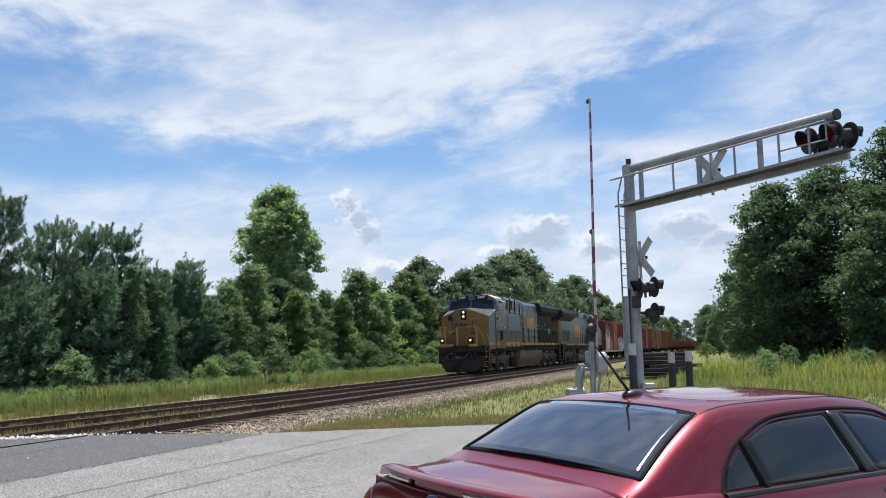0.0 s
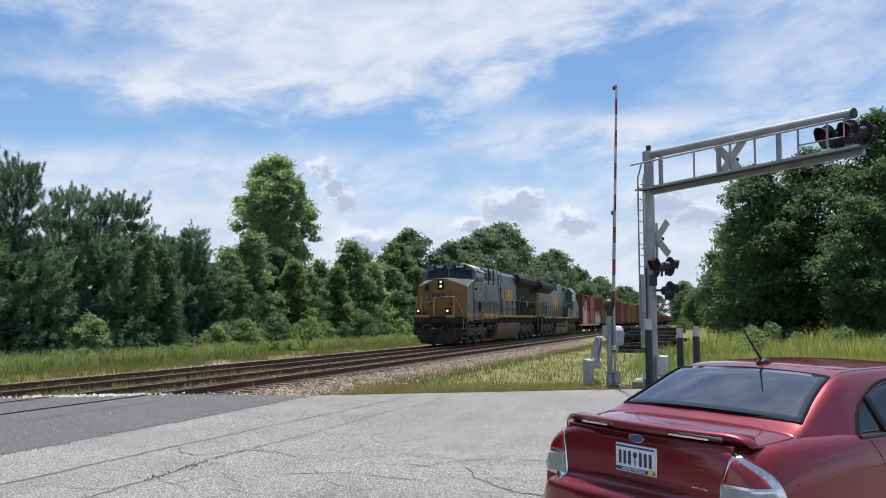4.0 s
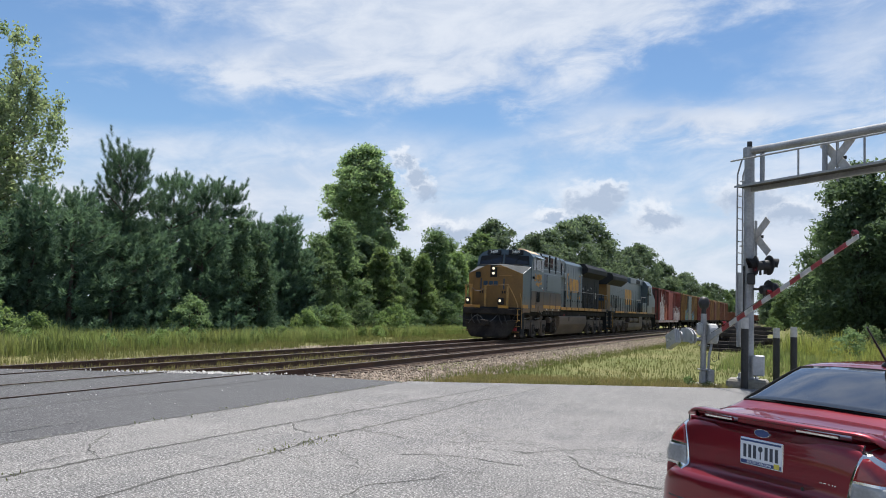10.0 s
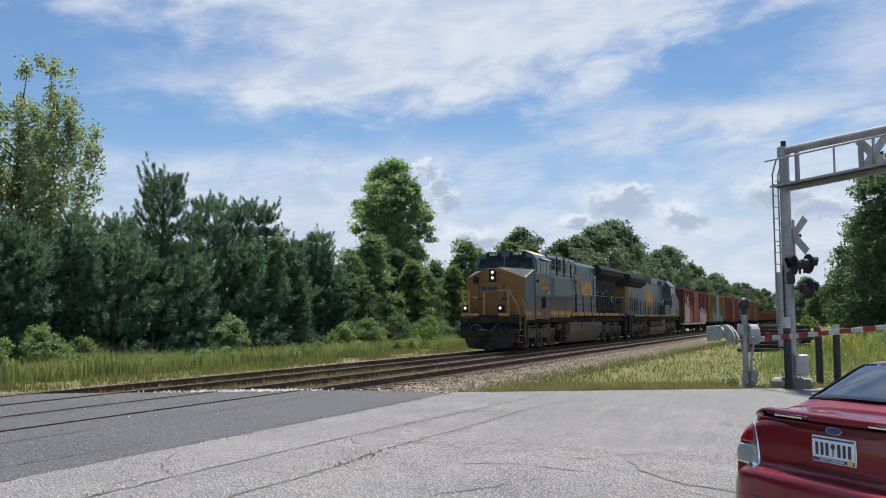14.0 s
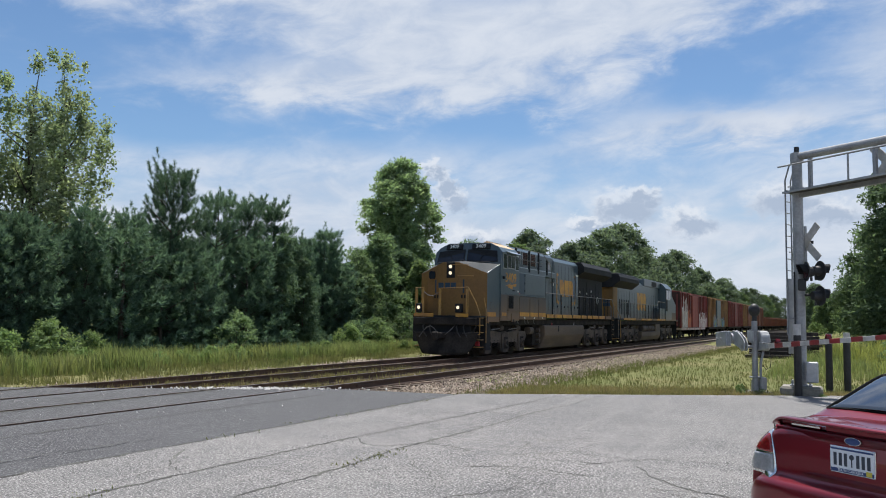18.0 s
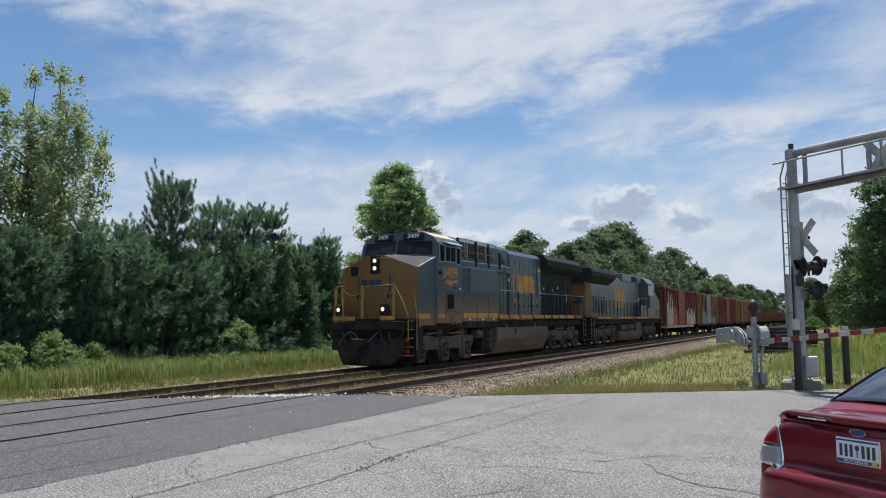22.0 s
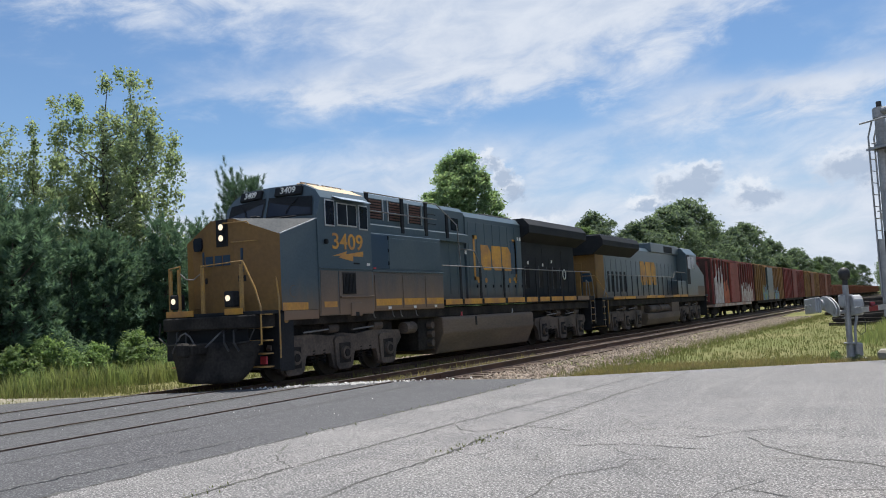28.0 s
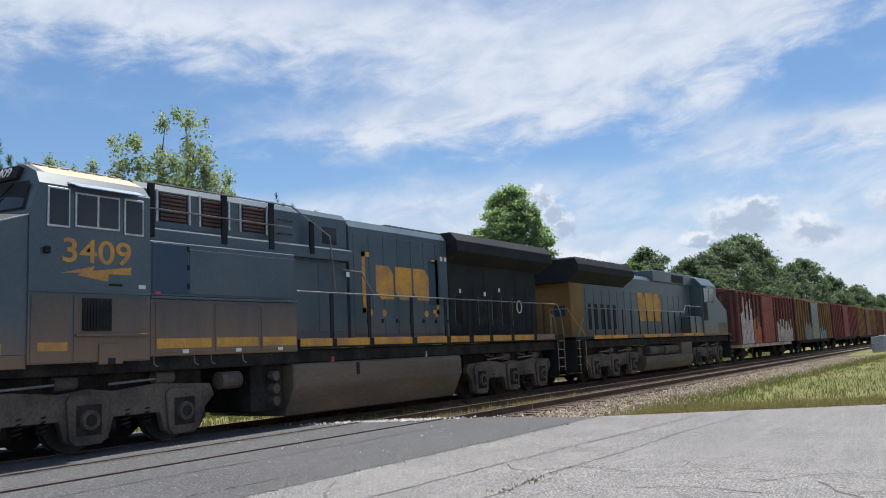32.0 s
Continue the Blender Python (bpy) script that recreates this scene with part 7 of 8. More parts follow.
def pine_crown(seed, h, w, base, needles=66, gap=0.56, wide=0.0095, twigs=6):
    """Whorls of uneven limbs that curve up, their twigs ending in brushes of long needles."""
    rng = np.random.default_rng(seed)
    cs, ds = [], []

    def brush(c, axis, size, n):
        """One shoot: needles standing out and forwards all round a short axis."""
        axis = np.array(axis) / np.linalg.norm(axis)
        u = rng.uniform(0, 1, (n, 1)) ** 0.75
        d = rng.normal(0, 1, (n, 3))
        d -= axis * (d @ axis)[:, None]
        d /= np.linalg.norm(d, axis=1, keepdims=True) + 1e-9
        cs.append(np.array(c) + axis * u * size)
        ds.append(axis * (0.25 + 0.75 * u) + d * (0.95 - 0.35 * u))

    sides = rng.uniform(0.62, 1.25, 8)
    z = base
    while z < h - 0.75:
        u = (z - base) / (h - base)
        reach = w / 2 * (0.27 + 0.73 * (1 - u) ** 0.7) * rng.uniform(0.72, 1.18)
        a0, m = rng.uniform(0, 6.28), int(rng.integers(5, 8))
        for k in range(m):
            a = a0 + k * 6.283 / m + rng.normal(0, 0.22)
            n = reach * rng.uniform(0.65, 1.1) * sides[int(a / 0.7854) % 8]
            rise = (0.22 + 0.55 * u) * n * rng.uniform(0.6, 1.3)
            out = np.array([math.cos(a), math.sin(a), 0.0])
            side = np.array([-math.sin(a), math.cos(a), 0.0])
            for q in np.linspace(0.3, 1.0, twigs):
                if q * n < 0.22 and q < 0.95:
                    continue
                for turn in ((0,) if q > 0.97 else (-1, 1)):
                    arm = side * turn * n * (0.34 - 0.16 * q) * rng.uniform(0.4, 1.2)
                    c = out * n * q + arm + np.array([0, 0, z + rise * q ** 1.7 + rng.normal(0, 0.07)])
                    ax = out * rng.uniform(0.15, 0.6) + side * turn * 0.25 + np.array([rng.normal(0, 0.15), rng.normal(0, 0.15), rng.uniform(0.8, 1.4)])
                    brush(c, ax, rng.uniform(0.24, 0.44), int(needles * rng.uniform(0.7, 1.3)))
        z += gap * rng.uniform(0.75, 1.25) * (1.1 - 0.3 * u)
    for k in range(5):
        a = k * 1.257 + rng.normal(0, 0.2)
        brush((0.13 * math.cos(a), 0.13 * math.sin(a), h - rng.uniform(0.85, 1.1)), (0.45 * math.cos(a), 0.45 * math.sin(a), 1), rng.uniform(0.35, 0.55), needles + 6)
    for k in range(4):
        brush((rng.normal(0, 0.04), rng.normal(0, 0.04), h - 1.2 + 0.22 * k), (rng.normal(0, 0.1), rng.normal(0, 0.1), 1), 0.45, needles)
    c, d = np.concatenate(cs), np.concatenate(ds)
    d /= np.linalg.norm(d, axis=1, keepdims=True)
    n = len(c)
    s = np.cross(d, rng.normal(0, 1, (n, 3)))
    s /= np.linalg.norm(s, axis=1, keepdims=True) + 1e-9
    ln = rng.uniform(0.14, 0.21, (n, 1))
    v = np.stack([c - s * wide, c + s * wide, c + d * ln], 1).reshape(-1, 3)
    return v, np.arange(3 * n).reshape(-1, 3)


def trunk_mesh(seed, h, r, limbs, spread, start=0.25, lean=0.04):
    """A tapered trunk with limbs."""
    rng = random.Random(seed)
    b = None
    pts = [Vector((0, 0, -0.3))]
    for k in range(1, 7):
        pts.append(Vector((rng.uniform(-1, 1) * lean * h * 0.3, rng.uniform(-1, 1) * lean * h * 0.3, h * k / 6)))
    for k, (p, q) in enumerate(zip(pts, pts[1:])):
        b = rod(p, q, r * (1 - k / 6.6), r * (1 - (k + 1) / 6.6), 7, bm=b)
    for k in range(limbs):
        z = h * rng.uniform(start, 0.85)
        i = min(5, int(z / h * 6))
        p = pts[i].lerp(pts[i + 1], z / h * 6 - i)
        a = rng.uniform(0, 6.28)
        n = spread * rng.uniform(0.5, 1.0) * (1 - 0.5 * z / h)
        q = p + Vector((math.cos(a) * n, math.sin(a) * n, n * rng.uniform(0.35, 0.9)))
        b = rod(p, q, r * 0.32 * (1 - z / h) + 0.02, 0.012, 5, bm=b)
    return b


def tree_kind(name, label, category, group, crown, trunk, material):
    t = thing(name, label=label, category=category, group=group)
    part("trunk", trunk, V["bark"], t, "rough bark")
    c = raw("crown", crown[0], crown[1], material, t)
    return t


USED = set()


def plant(kind, x, y, h, wide=1.0, z=-0.12):
    """A copy of a kind, scaled to height h, at a place."""
    base, h0 = KINDS[kind]
    k = h / h0
    rz = (x * 37.7 + y * 91.3) % 360
    m = pose(x, y, z, 0, 0, rz) @ Matrix.Diagonal((k * wide, k * wide, k, 1))
    if kind in USED:
        return copy_thing(base, m)
    USED.add(kind)
    base.matrix_basis = m
    return base


def make_kinds():
    ks = {}
    left, right, farg = "trees behind the railway", "trees across the field", "distant trees along the railway"
    for i, (h, w) in enumerate(((8.5, 5.0), (7.4, 4.4), (9.6, 5.6), (8.1, 3.9), (7.2, 3.7))):
        ks[f"pine{i}"] = (tree_kind("pine_tree", "dark green young pine tree with long needles behind the railway", "pine tree", left, pine_crown(20 + i, h, w, 0.5), trunk_mesh(i, h * 0.93, 0.12, 22, w * 0.45, 0.12, 0.02), V["pine"]), h)
    for i, (h, w) in enumerate(((5.2, 3.6), (4.6, 3.2))):
        ks[f"sapling{i}"] = (tree_kind("pine_tree", "low bushy dark green pine tree in the thicket", "pine tree", left, pine_crown(120 + i, h, w, 0.2, 34, 0.62, 0.017, 5), trunk_mesh(130 + i, h * 0.9, 0.08, 6, w * 0.4), V["pine"]), h)
    ks["cotton0"] = (tree_kind("cottonwood_tree", "tall thin cottonwood tree with sparse pale green leaves", "cottonwood tree", left, broad_crown(5, 11.0, 6.2, 1.2, 260, 17000, 0.10, 0.72), trunk_mesh(31, 10.4, 0.14, 30, 2.0, 0.2), V["cotton"]), 11.0)
    ks["poplar0"] = (tree_kind("poplar_tree", "tall broad poplar tree with dense fresh green leaves", "poplar tree", left, leafy_crown(6, 12.8, 6.3, 0.8, 84, 24, 46, 0.16, EGG, 1.25, 0.145, True), trunk_mesh(32, 11.8, 0.2, 18, 2.2), V["poplar"]), 12.8)
    for i, (h, w, col, form) in enumerate(((6.5, 4.6, "broad", ROUND), (6.0, 4.0, "bright", CONE), (7.0, 5.0, "broad", CONE), (5.0, 4.0, "deep", ROUND))):
        ks[f"broad{i}"] = (tree_kind("broadleaf_tree", "leafy green broadleaf tree behind the railway", "tree", left, leafy_crown(40 + i, h, w, 0.0, 34, 20, 23, 0.14, form, 0.85, 0.16, True), trunk_mesh(50 + i, h * 0.9, 0.11, 12, w * 0.4, 0.1), V[col]), h)
    for i, (h, w, col) in enumerate(((2.6, 3.2, "broad"), (2.0, 2.6, "bright"), (3.2, 3.4, "vine"))):
        ks[f"shrub{i}"] = (tree_kind("shrub", "dense leafy green shrub in the undergrowth by the railway", "shrub", "shrubs in the undergrowth", leafy_crown(60 + i, h, w, 0.0, 12, 13, 18, 0.105, ROUND, 0.8, 0.17, True), trunk_mesh(70 + i, h * 0.7, 0.05, 6, w * 0.4, 0.05), V[col]), h)
    ks["vine0"] = (tree_kind("vine_tree", "slender tree hung with pale green climbing leaves before the pines", "tree", left, leafy_crown(66, 5.4, 2.1, 0.0, 30, 16, 16, 0.085, CONE, 1.3, 0.2), trunk_mesh(76, 5.0, 0.06, 10, 0.7, 0.1), V["vine"]), 5.4)
    for i, (h, w) in enumerate(((14.0, 9.5), (15.0, 10.5), (12.0, 8.5))):
        ks[f"big{i}"] = (tree_kind("broadleaf_tree", "large dark leafy tree across the grass field", "tree", right, leafy_crown(80 + i, h, w, 0.0, 62, 24, 20, 0.21, ROUND, 0.75, 0.16, True), trunk_mesh(90 + i, h * 0.85, 0.3, 18, w * 0.35, 0.15), V["deep"]), h)
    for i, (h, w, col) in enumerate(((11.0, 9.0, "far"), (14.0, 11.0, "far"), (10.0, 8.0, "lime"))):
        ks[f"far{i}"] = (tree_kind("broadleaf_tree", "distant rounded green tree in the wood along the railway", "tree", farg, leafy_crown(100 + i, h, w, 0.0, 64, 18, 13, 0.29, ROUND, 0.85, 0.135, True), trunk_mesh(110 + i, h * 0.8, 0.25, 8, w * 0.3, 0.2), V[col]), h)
    return ks


KINDS = make_kinds()


def plant_all():
    rnd = random.Random(11)
    # skyline behind the railway, near to far
    for kind, x, y, h in (
            ("pine2", -25.0, 8.5, 10.1), ("pine3", -25.6, 10.6, 7.4), ("pine4", -25.2, 11.8, 6.8), ("pine0", -25.2, 13.9, 8.1), ("pine2", -27.5, 6.0, 9.0), ("pine0", -25, 3.5, 9.3), ("pine1", -23.8, 5.6, 7.4), ("pine1", -25.0, 16.0, 6.0),
            ("cotton0", -27.8, 20.8, 11.5), ("cotton0", -28.2, 22.4, 11.5), ("cotton0", -28.4, 18.2, 8.9), ("cotton0", -28.6, 16.6, 8.8), ("pine4", -24.8, 18.4, 5.7), ("pine1", -25.0, 21.1, 5.9), ("pine3", -25.3, 23.2, 6.4),
            ("pine0", -25.5, 25.7, 8.6), ("pine1", -25.5, 28.4, 7.5), ("pine3", -25.6, 30.4, 8.0), ("pine3", -25.6, 32.3, 8.25), ("pine4", -25.0, 34.0, 6.5), ("pine4", -25.5, 36.8, 7.25), ("broad3", -25.5, 38.6, 4.4), ("vine0", -24.3, 31.6, 5.6), ("vine0", -24.2, 33.2, 4.4),
            ("poplar0", -29.3, 51.8, 12.95), ("broad0", -26, 41.0, 5.4), ("broad2", -26.5, 44.2, 6.9), ("broad1", -25, 46.8, 5.4), ("broad0", -25.5, 49.6, 5.8), ("broad1", -25, 53.0, 6.0), ("broad2", -26, 57.4, 7.8),
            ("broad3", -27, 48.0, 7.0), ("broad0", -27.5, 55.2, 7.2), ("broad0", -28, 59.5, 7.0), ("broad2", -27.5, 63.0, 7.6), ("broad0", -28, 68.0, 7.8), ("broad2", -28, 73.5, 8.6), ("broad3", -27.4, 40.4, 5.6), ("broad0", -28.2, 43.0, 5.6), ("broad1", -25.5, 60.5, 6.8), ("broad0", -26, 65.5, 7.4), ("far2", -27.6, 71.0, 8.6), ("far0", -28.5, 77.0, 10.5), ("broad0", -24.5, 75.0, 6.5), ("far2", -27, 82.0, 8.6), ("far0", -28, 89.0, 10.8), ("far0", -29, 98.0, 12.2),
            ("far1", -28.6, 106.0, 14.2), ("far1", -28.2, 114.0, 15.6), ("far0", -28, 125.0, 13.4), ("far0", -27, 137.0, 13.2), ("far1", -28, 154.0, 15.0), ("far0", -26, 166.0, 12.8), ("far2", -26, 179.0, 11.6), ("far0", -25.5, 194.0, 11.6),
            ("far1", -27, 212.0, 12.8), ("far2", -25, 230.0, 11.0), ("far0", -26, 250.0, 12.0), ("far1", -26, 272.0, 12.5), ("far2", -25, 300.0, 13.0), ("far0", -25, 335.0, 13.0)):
        plant(kind, x, y, h, 1.0)
    # lower trees behind fill the gaps below the skyline
    y = 1.0
    while y < 75:
        if y < 40:
            plant(rnd.choice(("sapling0", "sapling1")), -28.6 + rnd.uniform(-1.2, 1.2), y, rnd.uniform(4.6, 5.6), 1.15)
            y += rnd.uniform(1.6, 2.2)
        else:
            plant(rnd.choice(("broad0", "broad2", "broad3")), -29.0 + rnd.uniform(-1.2, 1.2), y, rnd.uniform(5.2, 6.8), 1.15)
            y += rnd.uniform(2.4, 3.4)
    y = 2.0
    while y < 38:
        plant(rnd.choice(("sapling1", "sapling0")), -24.9 + rnd.uniform(-0.8, 0.6), y, rnd.uniform(3.0, 4.8), 1.1)
        y += rnd.uniform(1.5, 2.3)
    # undergrowth along the verge
    y = 14.0
    while y < 95:
        plant(rnd.choice(("shrub0", "shrub2", "shrub1", "shrub2")), -23.4 + rnd.uniform(-0.7, 0.7), y, rnd.uniform(0.9, 2.0) if y < 36 else rnd.uniform(1.7, 3.4))
        y += rnd.uniform(1.7, 2.8) if y < 60 else 3.5
    # low leafy weeds in front of the undergrowth
    y = 17.0
    while y < 60:
        plant(rnd.choice(("shrub0", "shrub1", "shrub1")), -21.9 + rnd.uniform(-0.9, 0.7), y, rnd.uniform(0.45, 1.1), 1.2)
        y += rnd.uniform(0.9, 1.8)
    # wood across the field
    for kind, x, y, h in (("big2", 2.9, 61, 12.2), ("big0", 6.6, 63, 13.6), ("big1", 10.8, 61, 15.6), ("big0", 15.5, 62, 15.2), ("big1", 20.5, 60, 14.8), ("big2", 1.6, 66, 9.0), ("big2", 26, 58, 13.5), ("big0", 13, 70, 15.5), ("big1", 5, 74, 12.5), ("big2", 8.4, 56.5, 9.0), ("big2", 13.5, 55.5, 9.5), ("big2", 19, 55, 9.5),
                          ("shrub0", 1.4, 40, 2.0), ("shrub0", 2.6, 47, 2.2), ("shrub1", 3.9, 48.2, 1.7), ("shrub1", 9.5, 42, 2.3), ("shrub1", 11.5, 43, 2.6), ("shrub2", 13.5, 42, 2.7), ("shrub1", 16, 43, 2.8), ("shrub1", 7.5, 43, 2.0), ("shrub2", 18.5, 44, 2.8), ("shrub1", 5.4, 44, 1.9), ("shrub0", 6.5, 50, 1.9), ("shrub2", 9, 51, 2.0), ("shrub0", 11.5, 50, 2.2), ("shrub1", 14.2, 51, 2.0), ("shrub2", 17, 50, 2.4), ("shrub0", 20, 51, 2.2), ("shrub2", 0.6, 57, 2.4), ("shrub2", 4.6, 56, 2.6),
                          ("far2", -3.0, 140, 7.4), ("far0", -5.5, 170, 9.5), ("far2", 0.5, 120, 8.5), ("far1", -6.5, 205, 11.0), ("far0", -8.0, 245, 11.5), ("far2", -3, 190, 9.0), ("far1", -9, 290, 12.5), ("far2", 1, 100, 8.0), ("far0", -15, 420, 14.0), ("far1", -26, 430, 14.0), ("far2", -9, 400, 13.0), ("shrub1", -3.5, 105, 3.0)):
        plant(kind, x, y, h)
    for y, h in ((12.6, 1.7), (15.2, 2.3), (16.6, 1.9), (18.2, 2.4), (19.8, 1.8), (35.5, 2.2), (38.2, 2.6)):
        plant("shrub1", -23.0, y, h)
    plant("shrub1", -2.95, 21.45, 0.5)
    plant("shrub0", -2.5, 21.3, 0.35)
    plant("shrub1", -1.2, 21.5, 0.3)


plant_all()


def dirt_far(x):
    """The grassy far side of the dirt track beside the road."""
    return 13.0 + (x + 18.8) * 0.19


def tufts(name, spots, lo, hi, blades, material, label, category, seed, grow=None):
    """Grass: clumps of thin leaning blades, one object."""
    rng = np.random.default_rng(seed)
    spots = np.asarray(spots)
    c = np.repeat(spots, blades, 0)
    n = len(c)
    c = c + np.concatenate([rng.normal(0, 0.07, (n, 2)), np.zeros((n, 1))], 1)
    a = rng.uniform(0, 2 * math.pi, n)
    h = rng.uniform(lo, hi, n)[:, None]
    if grow:
        h = h * np.repeat([grow(x, y) for x, y, z in spots], blades)[:, None]
    lean = rng.uniform(0.1, 0.55, n)[:, None] * h
    out = np.stack([np.cos(a), np.sin(a), np.zeros(n)], 1)
    sid = np.stack([-np.sin(a), np.cos(a), np.zeros(n)], 1)
    w = 0.006 + 0.009 * h
    up = np.array([0, 0, 1.0])
    mid = c + out * lean * 0.35 + up * h * 0.6
    tip = c + out * lean + up * h
    v = np.stack([c - sid * w, c + sid * w, mid + sid * w * 0.7, mid - sid * w * 0.7, tip], 1).reshape(-1, 3)
    k = np.arange(n) * 5
    faces = [(i, i + 1, i + 2, i + 3) for i in k] + [(i + 3, i + 2, i + 4) for i in k]
    return tagged(raw(name, v, faces, material), label, category, kind="stuff")


def scatter(seed, n, f):
    rng = np.random.default_rng(seed)
    out = []
    while len(out) < n:
        p = f(rng)
        if p is not None:
            out.append(p)
    return out


def grow_grass():
    def field(rng):
        d = 46 * rng.uniform(0, 1) ** 1.9
        x = rng.uniform(-9, 26)
        y = edge_at(x) + 0.12 + d
        if x < -7.4 - 0.5 * rng.uniform() or y > 70:
            return None
        return (x, y, -0.10)
    tufts("field_grass", scatter(1, 20000, field), 0.04, 0.16, 4, V["grass"], "yellow-green rough grass across the field", "grass", 1)

    def weeds(rng):
        x = rng.uniform(-3, 26)
        y = edge_at(x) + 7 + 24 * rng.uniform()
        return (x, y, -0.1) if noise.noise((x * 0.22, y * 0.3, 2.0)) > -0.25 and y < 52 else None
    tufts("field_weeds", scatter(2, 7000, weeds), 0.15, 0.45, 5, V["lush"], "knee-high bright weeds in the field", "weeds", 2,
          lambda x, y: 1 + 0.9 * noise.noise((x * 0.4, y * 0.4, 6.0)))

    def rank(rng):
        x = rng.uniform(-1.5, 26)
        y = edge_at(x) + 6 + 24 * rng.uniform()
        return (x, y, -0.1) if noise.noise((x * 0.3, y * 0.35, 9.0)) > 0.1 - 0.018 * x and y < 54 else None

    def rank_height(x, y):
        k = max(0.0, min(1.0, (y - edge_at(x) - 5) / 16))
        return (0.35 + 0.65 * k) * (1 + 0.9 * noise.noise((x * 0.45, y * 0.5, 4.0)))
    tufts("rank_weeds", scatter(12, 5200, rank), 0.45, 1.1, 6, V["rank"], "tall yellow-green flowering weeds before the wood", "weeds", 12, rank_height)

    def dry(rng):
        x = -7.9 + 10.0 * rng.uniform() ** 1.4
        return (x, edge_at(x) + 0.05 + (2.6 if x < -3 else 0.8) * rng.uniform() ** 1.3, -0.10)
    tufts("dry_verge_grass", scatter(3, 4600, dry), 0.05, 0.20, 5, V["dry"], "dry straw-coloured grass beside the concrete", "grass", 3)

    def verge(rng):
        y = 3 + 80 * rng.uniform() ** 1.5
        x = -18.0 - 5.6 * rng.uniform() ** 0.85
        if noise.noise((x * 0.55, y * 0.4, 3.0)) < -0.12 and rng.uniform() < 0.8:
            return None
        if y < edge_at(x) + 0.1 or (y < dirt_far(x) + rng.normal(0, 0.15) and rng.uniform() < 0.8):
            return None
        return (x, y, -0.13)
    tufts("verge_grass", scatter(4, 14000, verge), 0.06, 0.26, 4, V["grass"], "green grass verge behind the railway", "grass", 4)

    def tall(rng):
        y = 4 + 85 * rng.uniform() ** 1.4
        x = -20.2 - (4.6 if y < 20 else 2.6) * rng.uniform()
        return (x, y, -0.13) if y > dirt_far(x) + 0.25 and noise.noise((x * 0.5, y * 0.45, 7.0)) > 0.06 - 0.25 * (x < -21.8) else None
    tufts("tall_weeds", scatter(5, 5200, tall), 0.22, 0.75, 6, V["lush"], "tall green weeds in front of the trees", "weeds", 5)

    def near_verge(rng):
        y = 8 + 16 * rng.uniform()
        x = -20.6 - 3.6 * rng.uniform()
        return (x, y, -0.13) if y > dirt_far(x) + 0.15 else None
    tufts("verge_weeds", scatter(15, 1900, near_verge), 0.25, 0.75, 6, V["lush"], "tall bright green grass before the pines", "weeds", 15,
          lambda x, y: 0.9 + 0.7 * noise.noise((x * 0.7, y * 0.5, 3.0)))

    def between(rng):
        y = 11 + 14 * rng.uniform() ** 1.7
        x = rng.choice((-13.9, -15.2, -16.4, -12.1)) + rng.normal(0, 0.28)
        return (x, y, -0.1) if y > edge_at(x) + 0.1 else None
    tufts("track_weeds", scatter(6, 1500, between), 0.05, 0.22, 5, V["dry"], "thin dry weeds growing between the rails", "weeds", 6)

    def lip(rng):
        y = 10 + 60 * rng.uniform() ** 1.3
        x = -8.6 + rng.normal(0, 0.35) + 0.02 * y
        return (x, y, -0.12) if y > edge_at(x) + 0.1 else None
    tufts("ballast_edge_grass", scatter(7, 1500, lip), 0.06, 0.22, 5, V["grass"], "sparse grass at the edge of the ballast", "grass", 7)


grow_grass()


# ---- small pieces of the setting ----
def stones(name, spots, lo, hi, material, label, seed):
    rng = np.random.default_rng(seed)
    oct_v = np.array([(1, 0, 0), (-1, 0, 0), (0, 1, 0), (0, -1, 0), (0, 0, 1), (0, 0, -1)], float)
    oct_f = [(0, 2, 4), (2, 1, 4), (1, 3, 4), (3, 0, 4), (2, 0, 5), (1, 2, 5), (3, 1, 5), (0, 3, 5)]
    vs, fs = [], []
    for i, p in enumerate(spots):
        s = rng.uniform(lo, hi) * rng.uniform(0.6, 1.2, 3)
        v = oct_v * s * rng.uniform(0.7, 1.2, (6, 1))
        a = rng.uniform(0, 6.28)
        ca, sa = math.cos(a), math.sin(a)
        v = v @ np.array([[ca, -sa, 0.2], [sa, ca, -0.1], [-0.2, 0.1, 1]])
        vs.append(v + np.asarray(p))
        fs += [tuple(k + 6 * i for k in f) for f in oct_f]
    return tagged(raw(name, np.concatenate(vs), fs, material), label, "stones", kind="stuff")


